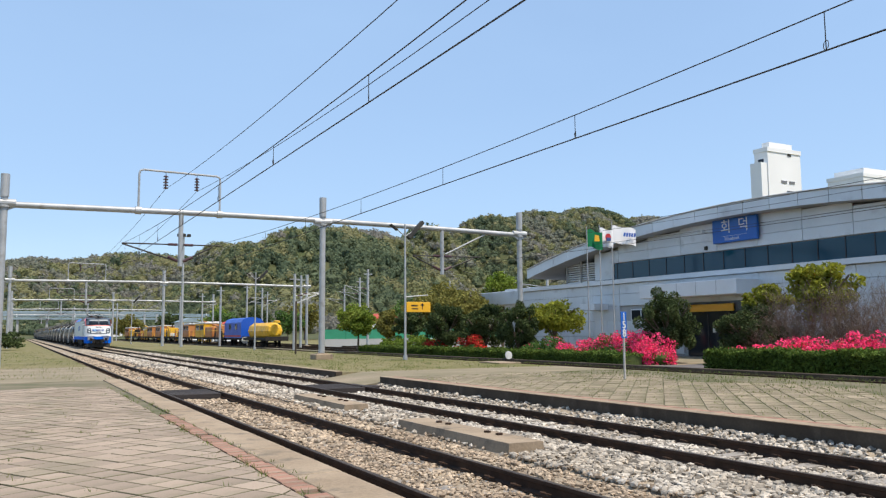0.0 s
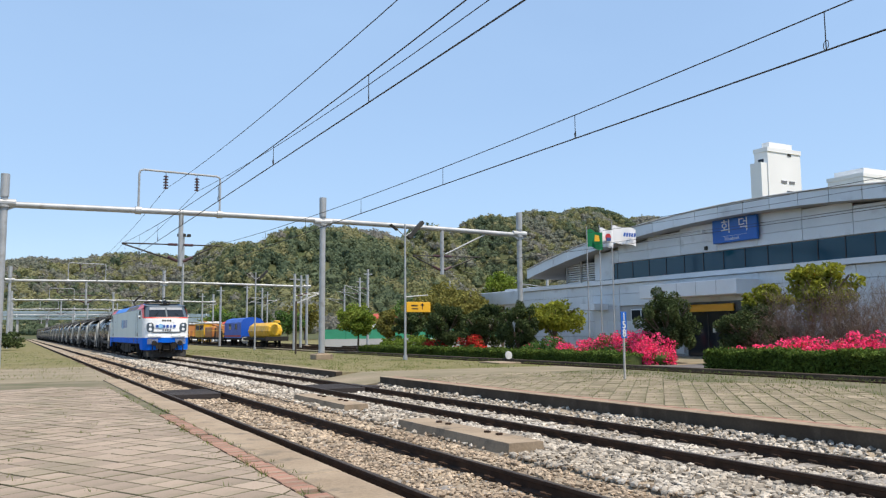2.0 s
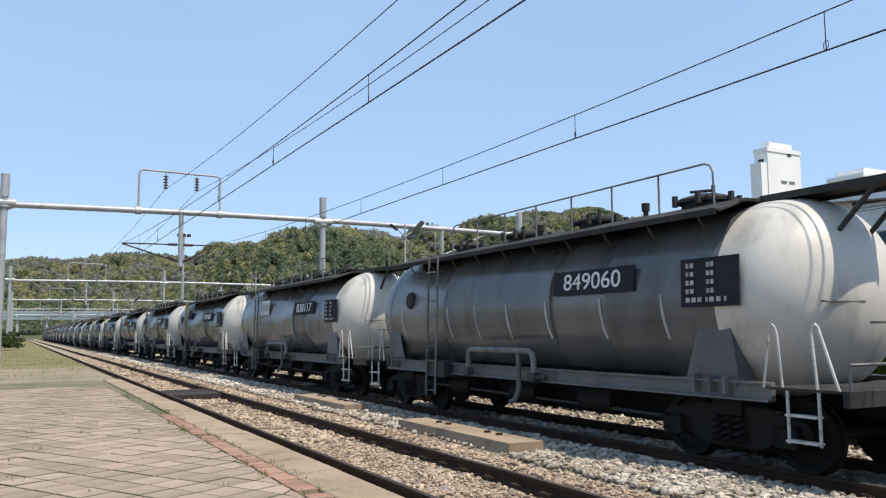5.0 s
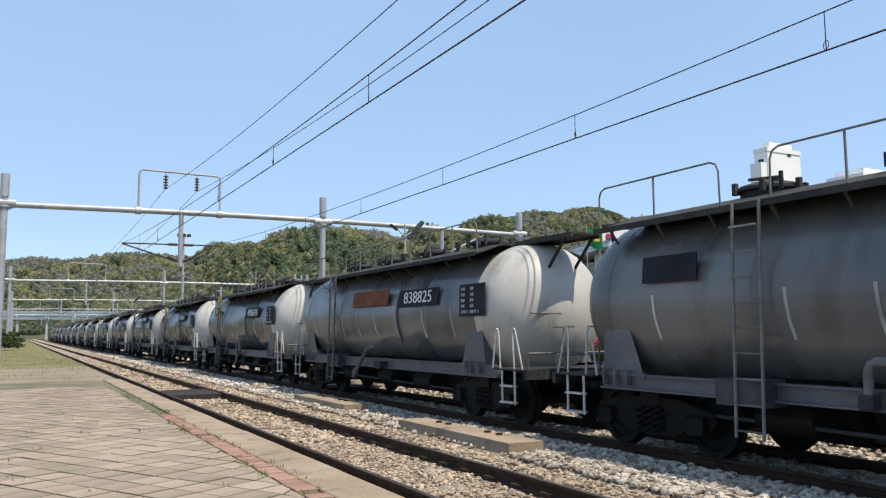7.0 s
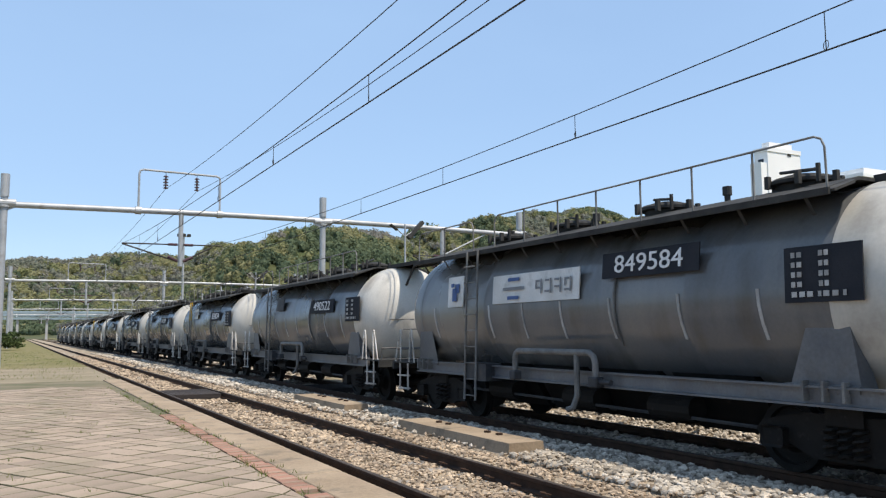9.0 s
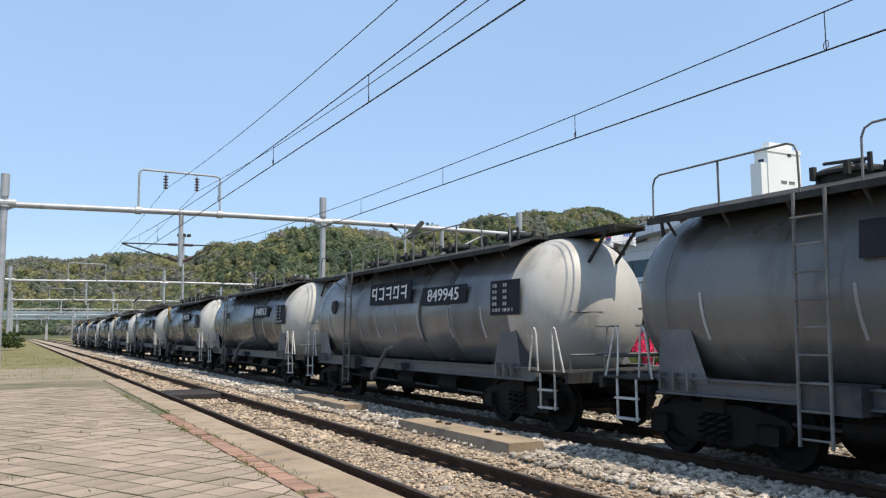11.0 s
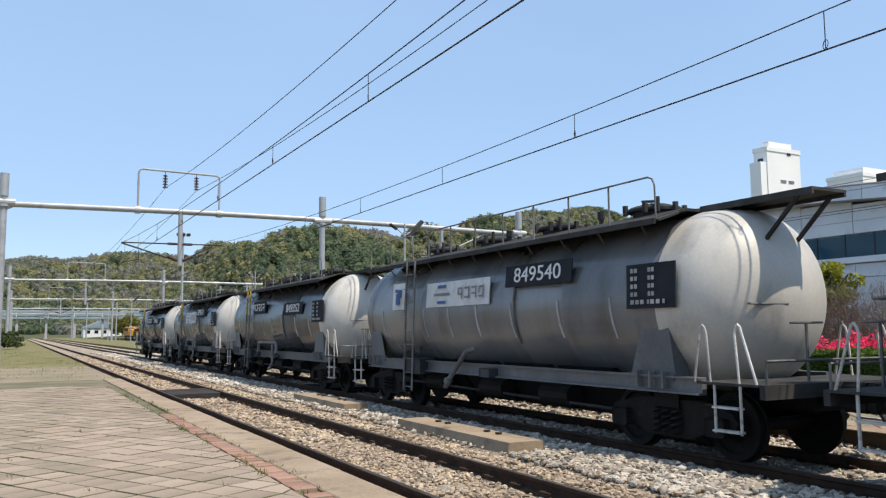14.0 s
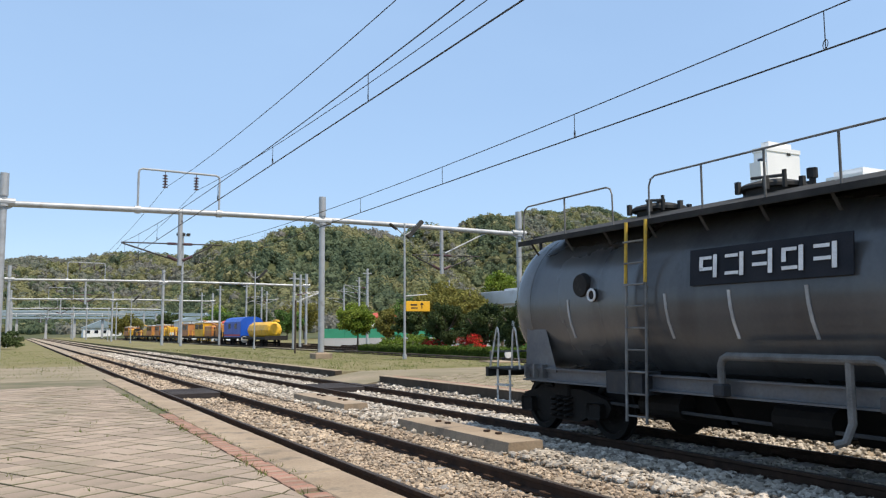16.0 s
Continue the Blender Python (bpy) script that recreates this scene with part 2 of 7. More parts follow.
M = dict(
    rail_side=surface("rail_rust", (0.032, 0.02, 0.014), (0.062, 0.036, 0.024), 6, 0.92, 0, 0.2),
    rail_top=surface("rail_head", (0.045, 0.036, 0.03), (0.08, 0.066, 0.056), 4, 0.75, 0.1, 0.02, stretch=(1, 0.2, 1)),
    ballast_base=surface("ballast_bed", (0.40, 0.335, 0.25), (0.25, 0.195, 0.14), 1.1, 0.95, 0, 1.0, 16, dist=0.06),
    stone=surface("ballast_stone", (0.45, 0.405, 0.345), (0.28, 0.24, 0.19), 0.5, 0.9, 0, 0.3, 40, island=0.55),
    stone_rusty=surface("ballast_stone_rusty", (0.39, 0.31, 0.225), (0.25, 0.19, 0.135), 0.6, 0.9, 0, 0.3, 40, island=0.55),
    concrete=surface("old_concrete", (0.34, 0.265, 0.185), (0.25, 0.19, 0.13), 1.4, 0.9, 0, 0.3, 35, dirt=(0.13, 0.11, 0.085), dirt_amount=0.4),
    concrete_dark=surface("dark_concrete", (0.085, 0.066, 0.048), (0.05, 0.039, 0.029), 1.2, 0.95, 0, 0.4, 25, stretch=(1, 1, 0.4), dirt=(0.15, 0.12, 0.095), dirt_amount=0.25),
    sleeper=surface("sleeper_concrete", (0.36, 0.33, 0.295), (0.26, 0.23, 0.2), 2, 0.9, 0, 0.3, 30, rnd=0.15),
    timber=surface("sleeper_timber", (0.028, 0.024, 0.024), (0.05, 0.043, 0.04), 3, 0.9, 0, 0.5, 40, stretch=(0.3, 3, 3), rnd=0.2),
    paver=surface("concrete_paver", (0.335, 0.265, 0.205), (0.25, 0.195, 0.145), 0.35, 0.92, 0, 0.3, 50, rnd=0.16, dirt=(0.20, 0.175, 0.12), dirt_amount=0.5),
    paver_red=surface("red_clay_paver", (0.27, 0.135, 0.095), (0.31, 0.19, 0.135), 1.4, 0.92, 0, 0.3, 50, rnd=0.18, dirt=(0.26, 0.215, 0.165), dirt_amount=0.5),
    joint=surface("joint_sand", (0.19, 0.16, 0.11), (0.10, 0.10, 0.052), 0.9, 1.0, 0, 0.5, 40),
    soil=surface("dry_soil", (0.27, 0.22, 0.155), (0.19, 0.165, 0.105), 0.5, 1.0, 0, 0.5, 20),
    grass_ground=surface("rough_grass_ground", (0.135, 0.13, 0.045), (0.20, 0.17, 0.085), 0.22, 1.0, 0, 0.8, 9, dist=0.05, dirt=(0.24, 0.2, 0.135), dirt_amount=0.3),
    grass=surface("grass_blade", (0.10, 0.15, 0.03), (0.19, 0.20, 0.06), 0.5, 0.8, 0, 0, 8, island=0.3, leaf=0.3),
    galv=surface("galvanised_steel", (0.44, 0.45, 0.455), (0.33, 0.34, 0.345), 1.2, 0.55, 0.35, 0.05, 30, dirt=(0.26, 0.25, 0.23), dirt_amount=0.25),
    wire=surface("wire", (0.035, 0.035, 0.035), (0.06, 0.055, 0.05), 2, 0.6, 0.5, 0),
    porcelain=surface("brown_porcelain", (0.06, 0.03, 0.035), (0.09, 0.045, 0.045), 4, 0.25, 0, 0),
    black=surface("dull_black_steel", (0.018, 0.017, 0.016), (0.035, 0.031, 0.028), 4, 0.75, 0.1, 0.15, dirt=(0.07, 0.06, 0.05), dirt_amount=0.3),
    # grease, with the shadow under the train darkened into the colour
    grease_shaded=surface("greasy_shaded_undergear", (0.008, 0.0075, 0.007), (0.016, 0.014, 0.012), 5, 0.7, 0.2, 0.2, dirt=(0.035, 0.03, 0.026), dirt_amount=0.15, rnd=0.2),
    rubber=surface("rubber", (0.02, 0.02, 0.021), (0.03, 0.03, 0.03), 5, 0.7),
    tank_sooty=surface("sooty_tank", (0.05, 0.052, 0.056), (0.10, 0.10, 0.098), 0.7, 0.24, 0.0, 0.06, 22, stretch=(1, 1, 0.3), dirt=(0.035, 0.035, 0.037), dirt_amount=0.45, speck=0.07),
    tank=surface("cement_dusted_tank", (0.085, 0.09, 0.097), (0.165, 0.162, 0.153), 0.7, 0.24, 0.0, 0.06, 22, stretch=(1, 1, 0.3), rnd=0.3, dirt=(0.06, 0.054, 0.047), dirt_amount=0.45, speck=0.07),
    # same paint as the barrel, lightened to hold the sunlight on the end
    tank_end=surface("sunlit_dusted_tank_end", (0.55, 0.52, 0.46), (0.42, 0.40, 0.355), 0.9, 0.5, 0, 0.06, 22, stretch=(1, 1, 0.4), rnd=0.12, dirt=(0.25, 0.235, 0.21), dirt_amount=0.3, speck=0.07),
    # frame grey, likewise darkened for the shadow under the train
    sill=surface("shaded_grey_wagon_frame", (0.035, 0.037, 0.042), (0.075, 0.075, 0.075), 2, 0.7, 0.1, 0.15, rnd=0.25, dirt=(0.07, 0.065, 0.06), dirt_amount=0.45),
    frame_grey=surface("grey_blue_wagon_frame", (0.075, 0.08, 0.09), (0.125, 0.125, 0.125), 1.6, 0.5, 0.0, 0.12, 24, rnd=0.2, dirt=(0.09, 0.085, 0.08), dirt_amount=0.45),
    deck=surface("dusty_walkway", (0.028, 0.028, 0.028), (0.058, 0.056, 0.052), 3, 0.85, 0.1, 0.2, rnd=0.2),
    rib=surface("pale_chalky_steel", (0.46, 0.45, 0.43), (0.28, 0.275, 0.265), 3, 0.8, 0, 0.1, rnd=0.25),
    step_white=surface("worn_white_steps", (0.62, 0.60, 0.56), (0.42, 0.40, 0.37), 4, 0.7, 0, 0.1, rnd=0.2, dirt=(0.2, 0.17, 0.14), dirt_amount=0.35),
    ladder=surface("grey_ladder", (0.21, 0.205, 0.195), (0.12, 0.117, 0.11), 4, 0.7, 0.1, 0.1, rnd=0.25),
    yellow=surface("safety_yellow", (0.62, 0.40, 0.035), (0.48, 0.30, 0.03), 3, 0.6, 0, 0.05, dirt=(0.2, 0.15, 0.06), dirt_amount=0.3),
    board_black=surface("black_number_board", (0.013, 0.016, 0.022), (0.026, 0.028, 0.034), 2, 0.84, 0, 0.05),
    board_white=surface("white_company_board", (0.62, 0.62, 0.60), (0.48, 0.48, 0.46), 2, 0.6, 0, 0.05, dirt=(0.3, 0.3, 0.28), dirt_amount=0.3),
    board_rust=surface("rusty_board", (0.20, 0.075, 0.03), (0.12, 0.05, 0.025), 3, 0.85, 0, 0.2),
    letter=surface("white_lettering", (0.74, 0.74, 0.73), (0.6, 0.6, 0.59), 6, 0.6, 0, 0),
    letter_blue=surface("navy_print", (0.03, 0.07, 0.2), (0.04, 0.09, 0.24), 5, 0.6, 0, 0),
    letter_grey=surface("grey_print", (0.13, 0.14, 0.15), (0.2, 0.2, 0.21), 5, 0.6, 0, 0),
    # the flanks: the nose's white with the shade of the side mixed in
    l_white_shaded=surface("loco_shaded_white_paint", (0.70, 0.77, 0.77), (0.65, 0.72, 0.72), 0.5, 0.35, 0, 0.02, 15, stretch=(1, 1, 0.3), dirt=(0.50, 0.53, 0.53), dirt_amount=0.15, speck=0.025),
    l_white=surface("loco_white_paint", (0.88, 0.88, 0.87), (0.82, 0.82, 0.81), 1.2, 0.35, 0, 0.02, 20, dirt=(0.55, 0.53, 0.5), dirt_amount=0.2, speck=0.025),
    l_blue=surface("loco_blue_paint", (0.0, 0.14, 0.72), (0.0, 0.12, 0.62), 0.8, 0.74, 0, 0.03, 15, dirt=(0.01, 0.08, 0.36), dirt_amount=0.25, speck=0.025),
    l_roofblue=surface("loco_roof_blue", (0.005, 0.2, 0.72), (0.005, 0.17, 0.60), 0.8, 0.4, 0, 0.03, 15, speck=0.025),
    l_red=surface("loco_red_paint", (0.72, 0.075, 0.05), (0.62, 0.06, 0.045), 0.8, 0.35, 0, 0.02, 15, speck=0.025),
    l_dark=surface("loco_slate_paint", (0.075, 0.10, 0.125), (0.06, 0.08, 0.10), 1, 0.35, 0, 0.02, 20, speck=0.025),
    l_roof=surface("loco_roof_grime", (0.12, 0.11, 0.10), (0.18, 0.165, 0.15), 1.5, 0.8, 0, 0.1, 20),
    grille=surface("dusty_grille", (0.17, 0.15, 0.125), (0.12, 0.11, 0.095), 3, 0.8, 0.1, 0.4, 120),
    logo=surface("logo_blue", (0.015, 0.08, 0.36), (0.02, 0.10, 0.42), 3, 0.4, 0, 0),
    logo_sky=surface("logo_pale_blue", (0.16, 0.42, 0.72), (0.32, 0.56, 0.78), 2.5, 0.4, 0, 0),
    lamp_glass=glass_mat("lamp_lens", (0.75, 0.77, 0.78), 0.12),
    dark_glass=glass_mat("dark_window_glass", (0.018, 0.022, 0.028), 0.06),
    teal_glass=glass_mat("teal_window_glass", (0.006, 0.05, 0.085), 0.08),
    blind=surface("window_blind", (0.33, 0.34, 0.36), (0.27, 0.28, 0.3), 4, 0.8, 0, 0),
    busbar=surface("red_busbar", (0.30, 0.03, 0.03), (0.22, 0.025, 0.025), 4, 0.5, 0, 0),
)

# ---- ground and tracks ----
RAIL = [(-0.036, 0), (0.036, 0), (0.038, -0.035), (0.012, -0.05), (0.01, -0.125), (0.07, -0.145), (0.07, -0.16), (-0.07, -0.16), (-0.07, -0.145), (-0.01, -0.125), (-0.012, -0.05), (-0.038, -0.035)]
XL, XT = 4.59, 9.0          # centre lines of the two main tracks


def heap(name, x0, x1, y0, y1, height, nx, ny, mat, label, category, kind="structure"):
    """A sheet over the plan with its height from a function."""
    g = Geo()
    for j in range(ny + 1):
        for i in range(nx + 1):
            x, y = x0 + (x1 - x0) * i / nx, y0 + (y1 - y0) * (j / ny) ** 2.0
            g.v.append((x, y, height(x, y)))
    g.f = [(j * (nx + 1) + i, j * (nx + 1) + i + 1, (j + 1) * (nx + 1) + i + 1, (j + 1) * (nx + 1) + i) for j in range(ny) for i in range(nx)]
    ob = part(name, g, mat, None, "", True, fix=False)
    return tagged(ob, label, category, "", kind)


g = Geo()
E = [-2500, -400, -60, 10.7, 24, 60, 140, 400, 2500]
F = [-2500, -300, -60, 0, 60, 140, 300, 800, 3000]
for yy in F:
    for xx in E:
        g.v.append((xx, yy, -0.42))
w = len(E)
g.f = [(j * w + i, j * w + i + 1, (j + 1) * w + i + 1, (j + 1) * w + i) for j in range(len(F) - 1) for i in range(w - 1)]
tagged(part("ground", g, M["grass_ground"], fix=False), "flat railway land of dry grass and soil", "ground", "", "structure")


def bed_height(x, y):
    n = noise.noise(Vector((x * 1.7, y * 1.7, 0))) * 0.03 + noise.noise(Vector((x * 6, y * 6, 3))) * 0.015
    z = -0.225
    for c in (XL, XT):
        d = abs(x - c)
        if d < 1.25:
            z = max(z, -0.178)
    if 6.2 < x < 7.5:
        z = -0.06
    elif 5.75 < x <= 6.2 or 7.5 <= x < 7.9:
        z = -0.11
    if x > 9.95:
        z = -0.2 + 0.19 * min(1, (x - 9.95) / 0.6)
    if x < 3.6:
        z = -0.2
    return z + n


heap("ballast", 2.9, 10.75, -12, 420, bed_height, 44, 420, M["ballast_base"], "pale crushed stone ballast bed, rusty round the near rails", "ballast")

for name, cx in (("near_track", XL), ("main_track", XT)):
    tr = tagged(new(name), "running track of rusty rails on ballasted sleepers", "railway track", "running tracks", "structure")
    for s in (-0.75, 0.75):
        g = Geo().prism([(x + cx + s, z) for x, z in RAIL], -14, 420)
        part("rail", g, M["rail_side"], tr)
        part("rail_head", Geo().box(cx + s - 0.031, -14, 0.0, cx + s + 0.031, 420, 0.004), M["rail_top"], tr, "worn running surface")
# ---- the train ----
PITCH = 13.75


def tail_at(t):
    """Place along the track of the train's rear coupling."""
    return 13.07 + 24.85 * (16 - t) - 0.0275 * (256 - t * t)


def bar_logo(parent, x, y0, y1, z, h, side):
    """The operator's mark as plain shapes: slanted bars and a pale disc."""
    n = 6
    step = (y1 - y0) / n
    for i in range(n):
        if i == 1:
            continue
        for u, v in ((0.04, 0.38), (0.50, 0.84)) if i != 4 else ((0.25, 0.6),):
            a, b = y0 + step * (i + u), y0 + step * (i + v)
            lift = 0.0 if u < 0.5 else -h * 0.06
            g = Geo().slab([(x, a, z - h / 2), (x, b, z - h / 2), (x, b - 0.09, z + h / 2 + lift), (x, a - 0.09, z + h / 2 + lift)], 0.004 * side)
            part("logo_bar", g, M["logo"], parent)
    yc = y0 + step * 1.45
    g = Geo()
    g.lathe([(x - 0.003, 0.01, 0), (x - 0.003, step * 0.6, 0), (x + 0.003, step * 0.6, 0)], 28, "x")
    g.v = [(a, b + yc, c * 1.05 + z) for a, b, c in g.v]
    part("logo_disc", g, M["logo_sky"], parent, "pale blue disc")


def wheelset(parent, y, r, name="wheelset"):
    g = Geo()
    for s in (-1, 1):
        k = Geo().lathe([(s * 0.69, r + 0.03, 0), (s * 0.72, r + 0.03, 0), (s * 0.725, r, 0), (s * 0.82, r - 0.005, 0), (s * 0.82, r * 0.8, 0), (s * 0.78, r * 0.75, 0), (s * 0.78, 0.2, 0), (s * 0.86, 0.13, 0), (s * 0.9, 0.02, 0)], 28, "x")
        g.add([(a, b + y, c + r) for a, b, c in k.v], k.f)
    g.rod((-0.72, y, r), (0.72, y, r), 0.085, 12)
    return part(name, g, M["grease_shaded"], parent, "", True)


def coil(g, x, y, z0, z1, r, turns=5):
    pts = [(x + r * math.cos(a), y + r * math.sin(a), z0 + (z1 - z0) * i / (turns * 8)) for i, a in enumerate([k * math.pi / 4 for k in range(turns * 8 + 1)])]
    g.tube(pts, 0.022, 5)


def make_loco():
    lo = thing("locomotive", (XT, 0, 0), "white, blue and red six-axle electric locomotive hauling tank wagons", "locomotive")
    HW = 1.48
    # main body between the cabs
    g = Geo().prism([(-HW, 1.43), (HW, 1.43), (HW, 3.36), (-HW, 3.36)], -8.4, 8.4)
    part("body", g, M["l_white_shaded"], lo, "body sides in shaded white paint")
    g = Geo().prism([(-HW - 0.004, 1.04), (HW + 0.004, 1.04), (HW + 0.004, 1.43), (-HW - 0.004, 1.43)], -8.4, 8.4)
    part("sole_band", g, M["l_blue"], lo, "blue band along the sole bar")
    part("waist_strip", Geo().box(-HW - 0.016, -10.1, 1.43, -HW + 0.01, 10.1, 1.47).box(HW - 0.01, -10.1, 1.43, HW + 0.016, 10.1, 1.47), M["l_white"], lo)
    # sloping roof sides
    g = Geo().prism([(-HW, 3.36), (HW, 3.36), (1.16, 3.74), (-1.16, 3.74)], -8.4, 8.4)
    part("roof_side", g, M["l_roofblue"], lo, "bright blue sloping roof edge")
    part("roof", Geo().box(-1.1, -8.9, 3.735, 1.1, 8.9, 3.775, 0.01), M["l_roof"], lo, "grimy roof")
    def slope(s, a, z):
        x = -HW + (z - 3.36) / 0.38 * (HW - 1.16)
        return (s * -x if s > 0 else x, a, z)
    for s in (-1, 1):
        part("gutter", Geo().rod((s * (HW + 0.012), -8.4, 3.36), (s * (HW + 0.012), 8.4, 3.36), 0.018, 6), M["galv"], lo)
        for a, b in ((-6.75, -4.55), (-4.2, -2.55), (-2.3, -0.75)):
            q = [slope(s, a, 3.40), slope(s, b, 3.40), slope(s, b, 3.70), slope(s, a, 3.70)]
            part("roof_grille", Geo().slab(q if s < 0 else q[::-1], -0.012), M["grille"], lo, "dusty air intake grille")
    # cabs: bands wrapped round the nose; e is -1 at the leading end
    for e in (-1, 1):
        nose = 10.72
        def wrap(z0, z1, s0, s1, h0, h1, yb=8.4):
            rows = []
            for z, s, h in ((z0, s0, h0), (z1, s1, h1)):
                n = nose - s
                half = [(h, yb), (h, n - 0.70)]
                for k in range(1, 7):
                    a = k / 7 * math.pi / 2
                    half.append((h * (0.40 + 0.60 * math.cos(a) ** 0.8), n - 0.70 + 0.70 * math.sin(a) ** 0.8))
                half.append((h * 0.40, n))
                rows.append([(-x, e * y, z) for x, y in half] + [(x, e * y, z) for x, y in reversed(half)])
            return rows
        def band(name, rows, segs, mat, label=""):
            a, b = rows
            m = len(segs)
            ids = list(segs) + [segs[-1] + 1]
            g = Geo().add([a[i] for i in ids] + [b[i] for i in ids], [(k, k + 1, m + 2 + k, m + 1 + k) for k in range(m)])
            p = part(name, g, mat, lo, label, True)
            return p
        allseg = range(17)
        band("nose_skirt", wrap(0.62, 1.43, 0.04, 0.0, HW + 0.004, HW + 0.004, 9.35), allseg, M["l_blue"], "blue cab skirt")
        g = Geo()
        for s in (-1, 1):
            g = Geo().add([(s * (HW + 0.004), e * 8.4, 1.04), (s * (HW + 0.004), e * 8.9, 1.04), (s * (HW + 0.004), e * 9.35, 0.62), (s * (HW + 0.004), e * 9.35, 1.43), (s * (HW + 0.004), e * 8.4, 1.43)], [(0, 1, 2, 3, 4)])
            part("skirt_curve", g, M["l_blue"], lo)
        r = wrap(1.43, 2.72, 0.0, 0.10, HW, HW)
        for seg in (0, 16):
            band("cab_side", r, (seg,), M["l_white_shaded"], "cab side in shaded white paint")
        band("nose", r, range(1, 16), M["l_white"], "white cab nose")
        r = wrap(2.72, 2.80, 0.10, 0.14, HW + 0.002, HW + 0.002, 10.0)
        band("nose_stripe", r, range(1, 16), M["l_red"], "red stripe under the windscreen")
        r = wrap(2.72, 3.36, 0.10, 0.62, HW, HW)
        for s in (-1, 1):
            X = s * HW
            part("cab_upper_side", Geo().add([(X, e * 8.4, 2.72), (X, e * 9.88, 2.72), (X, e * 9.30, 3.36), (X, e * 8.4, 3.36)], [(0, 1, 2, 3)]), M["l_white_shaded"], lo)
        for s in (-1, 1):
            X = s * (HW + 0.001)
            g = Geo().add([(X, e * 9.88, 2.72), (X * 0.985, e * 10.20, 2.72), (X * 0.95, e * 10.32, 2.78), (X * 0.93, e * 9.72, 3.42), (X, e * 9.30, 3.36)], [(0, 1, 2, 3, 4)])
            part("cab_red_corner", g, M["l_red"], lo, "red cab corner sweeping to the roof")
        r = wrap(2.78, 3.56, 0.13, 0.86, HW * 0.985, 1.34)
        band("windscreen_surround", r, range(3, 14), M["l_dark"], "slate windscreen surround")
        # cab roof
        for s in (-1, 1):
            g = Geo().add([(s * HW, e * 7.0, 3.36), (s * HW, e * 9.30, 3.36), (s * 1.38, e * 9.72, 3.44), (s * 1.30, e * 9.50, 3.66), (s * 1.16, e * 7.0, 3.75)], [(0, 1, 2, 3, 4)])
            g.v = [(x * 1.003, y, z + 0.004) for x, y, z in g.v]
            part("cab_roof_side", g, M["l_red"], lo, "red cab roof edge")
        g = Geo().add([(-1.17, e * 7.0, 3.75), (-1.31, e * 9.50, 3.66), (-1.30, e * 9.74, 3.56), (1.30, e * 9.74, 3.56), (1.31, e * 9.50, 3.66), (1.17, e * 7.0, 3.75)], [(0, 1, 4, 5), (1, 2, 3, 4)])
        part("cab_roof", g, M["l_dark"], lo, "slate cab roof")
        # windscreen panes, blinds and wipers
        for s in (-1, 1):
            x0, x1 = s * 0.06, s * 1.12
            lo_y, hi_y, lo_z, hi_z = nose - 0.16 + 0.02, nose - 0.75 + 0.02, 2.86, 3.46
            q = [(x0, e * lo_y, lo_z), (x1, e * (lo_y - 0.07), lo_z), (x1 * 0.93, e * (hi_y - 0.05), hi_z), (x0, e * hi_y, hi_z)]
            pane = part("windscreen", Geo().slab(q, 0.015 if e * s > 0 else -0.015), M["dark_glass"], lo, "dark raked windscreen pane")
            q2 = [tuple(Vector(q[0]).lerp(Vector(q[3]), 0.74)), tuple(Vector(q[1]).lerp(Vector(q[2]), 0.74)), q[2], q[3]]
            q2 = [(a, b + e * 0.022, c) for a, b, c in q2]
            part("sun_blind", Geo().slab(q2, 0.006), M["blind"], pane, "pale lowered sun blind")
            part("wiper", Geo().rod((s * 0.9, e * (nose - 0.05), 2.80), (s * 0.55, e * (nose - 0.36), 3.12), 0.014, 5), M["rubber"], lo)
            # headlamp cluster
            hx = s * 1.10
            front = lambda x: nose - 0.045 - 0.10 * max(0.0, (abs(x) - 0.66) / 0.67) + 0.015
            eye = [(0.84, 1.84), (1.16, 1.80), (1.27, 1.92), (1.29, 2.30), (1.20, 2.42), (0.98, 2.43), (0.86, 2.34), (0.80, 2.1)]
            cl = part("headlamp_housing", Geo().slab([(s * x, e * (front(x) - 0.02), z) for x, z in eye], 0.05 if e * s < 0 else -0.05), M["l_dark"], lo, "slate almond-shaped headlamp housing")
            hx = s * 1.05
            for z, rr in ((2.27, 0.085), (2.0, 0.10)):
                k = Geo().lathe([(0, 0.01, 0), (0.0, rr, 0), (-0.05 * e, rr, 0)], 20, "y")
                k.v = [(a + hx, b + e * (front(1.05) + 0.045), c + z) for a, b, c in k.v]
                part("headlamp", k, M["lamp_glass"], cl, "round clear headlamp", True)
            part("nose_rail", Geo().tube([(s * 0.32, e * (nose - 0.02), 1.64), (s * 0.32, e * (nose + 0.05), 1.62), (s * 1.2, e * (nose - 0.02), 1.62), (s * 1.2, e * (nose - 0.12), 1.64)], 0.02, 6), M["l_white"], lo)
            part("step_plate", Geo().box(s * 0.35, e * (nose - 0.1), 1.50, s * 1.2, e * (nose + 0.09), 1.535), M["l_white"], lo)
            g = Geo()
            for k in range(7):
                z = 1.02 + k * 0.055
                g.box(s * 0.55, e * (nose - 0.05), z, s * 1.22, e * (nose + 0.012), z + 0.03)
            part("nose_louvre", g, M["galv"], lo, "silver louvre panel")
            # buffer
            g = Geo().lathe([(e * (nose - 0.1), 0.12, 0), (e * (nose + 0.3), 0.10, 0), (e * (nose + 0.3), 0.17, 0), (e * (nose + 0.35), 0.16, 0)], 20, "y")
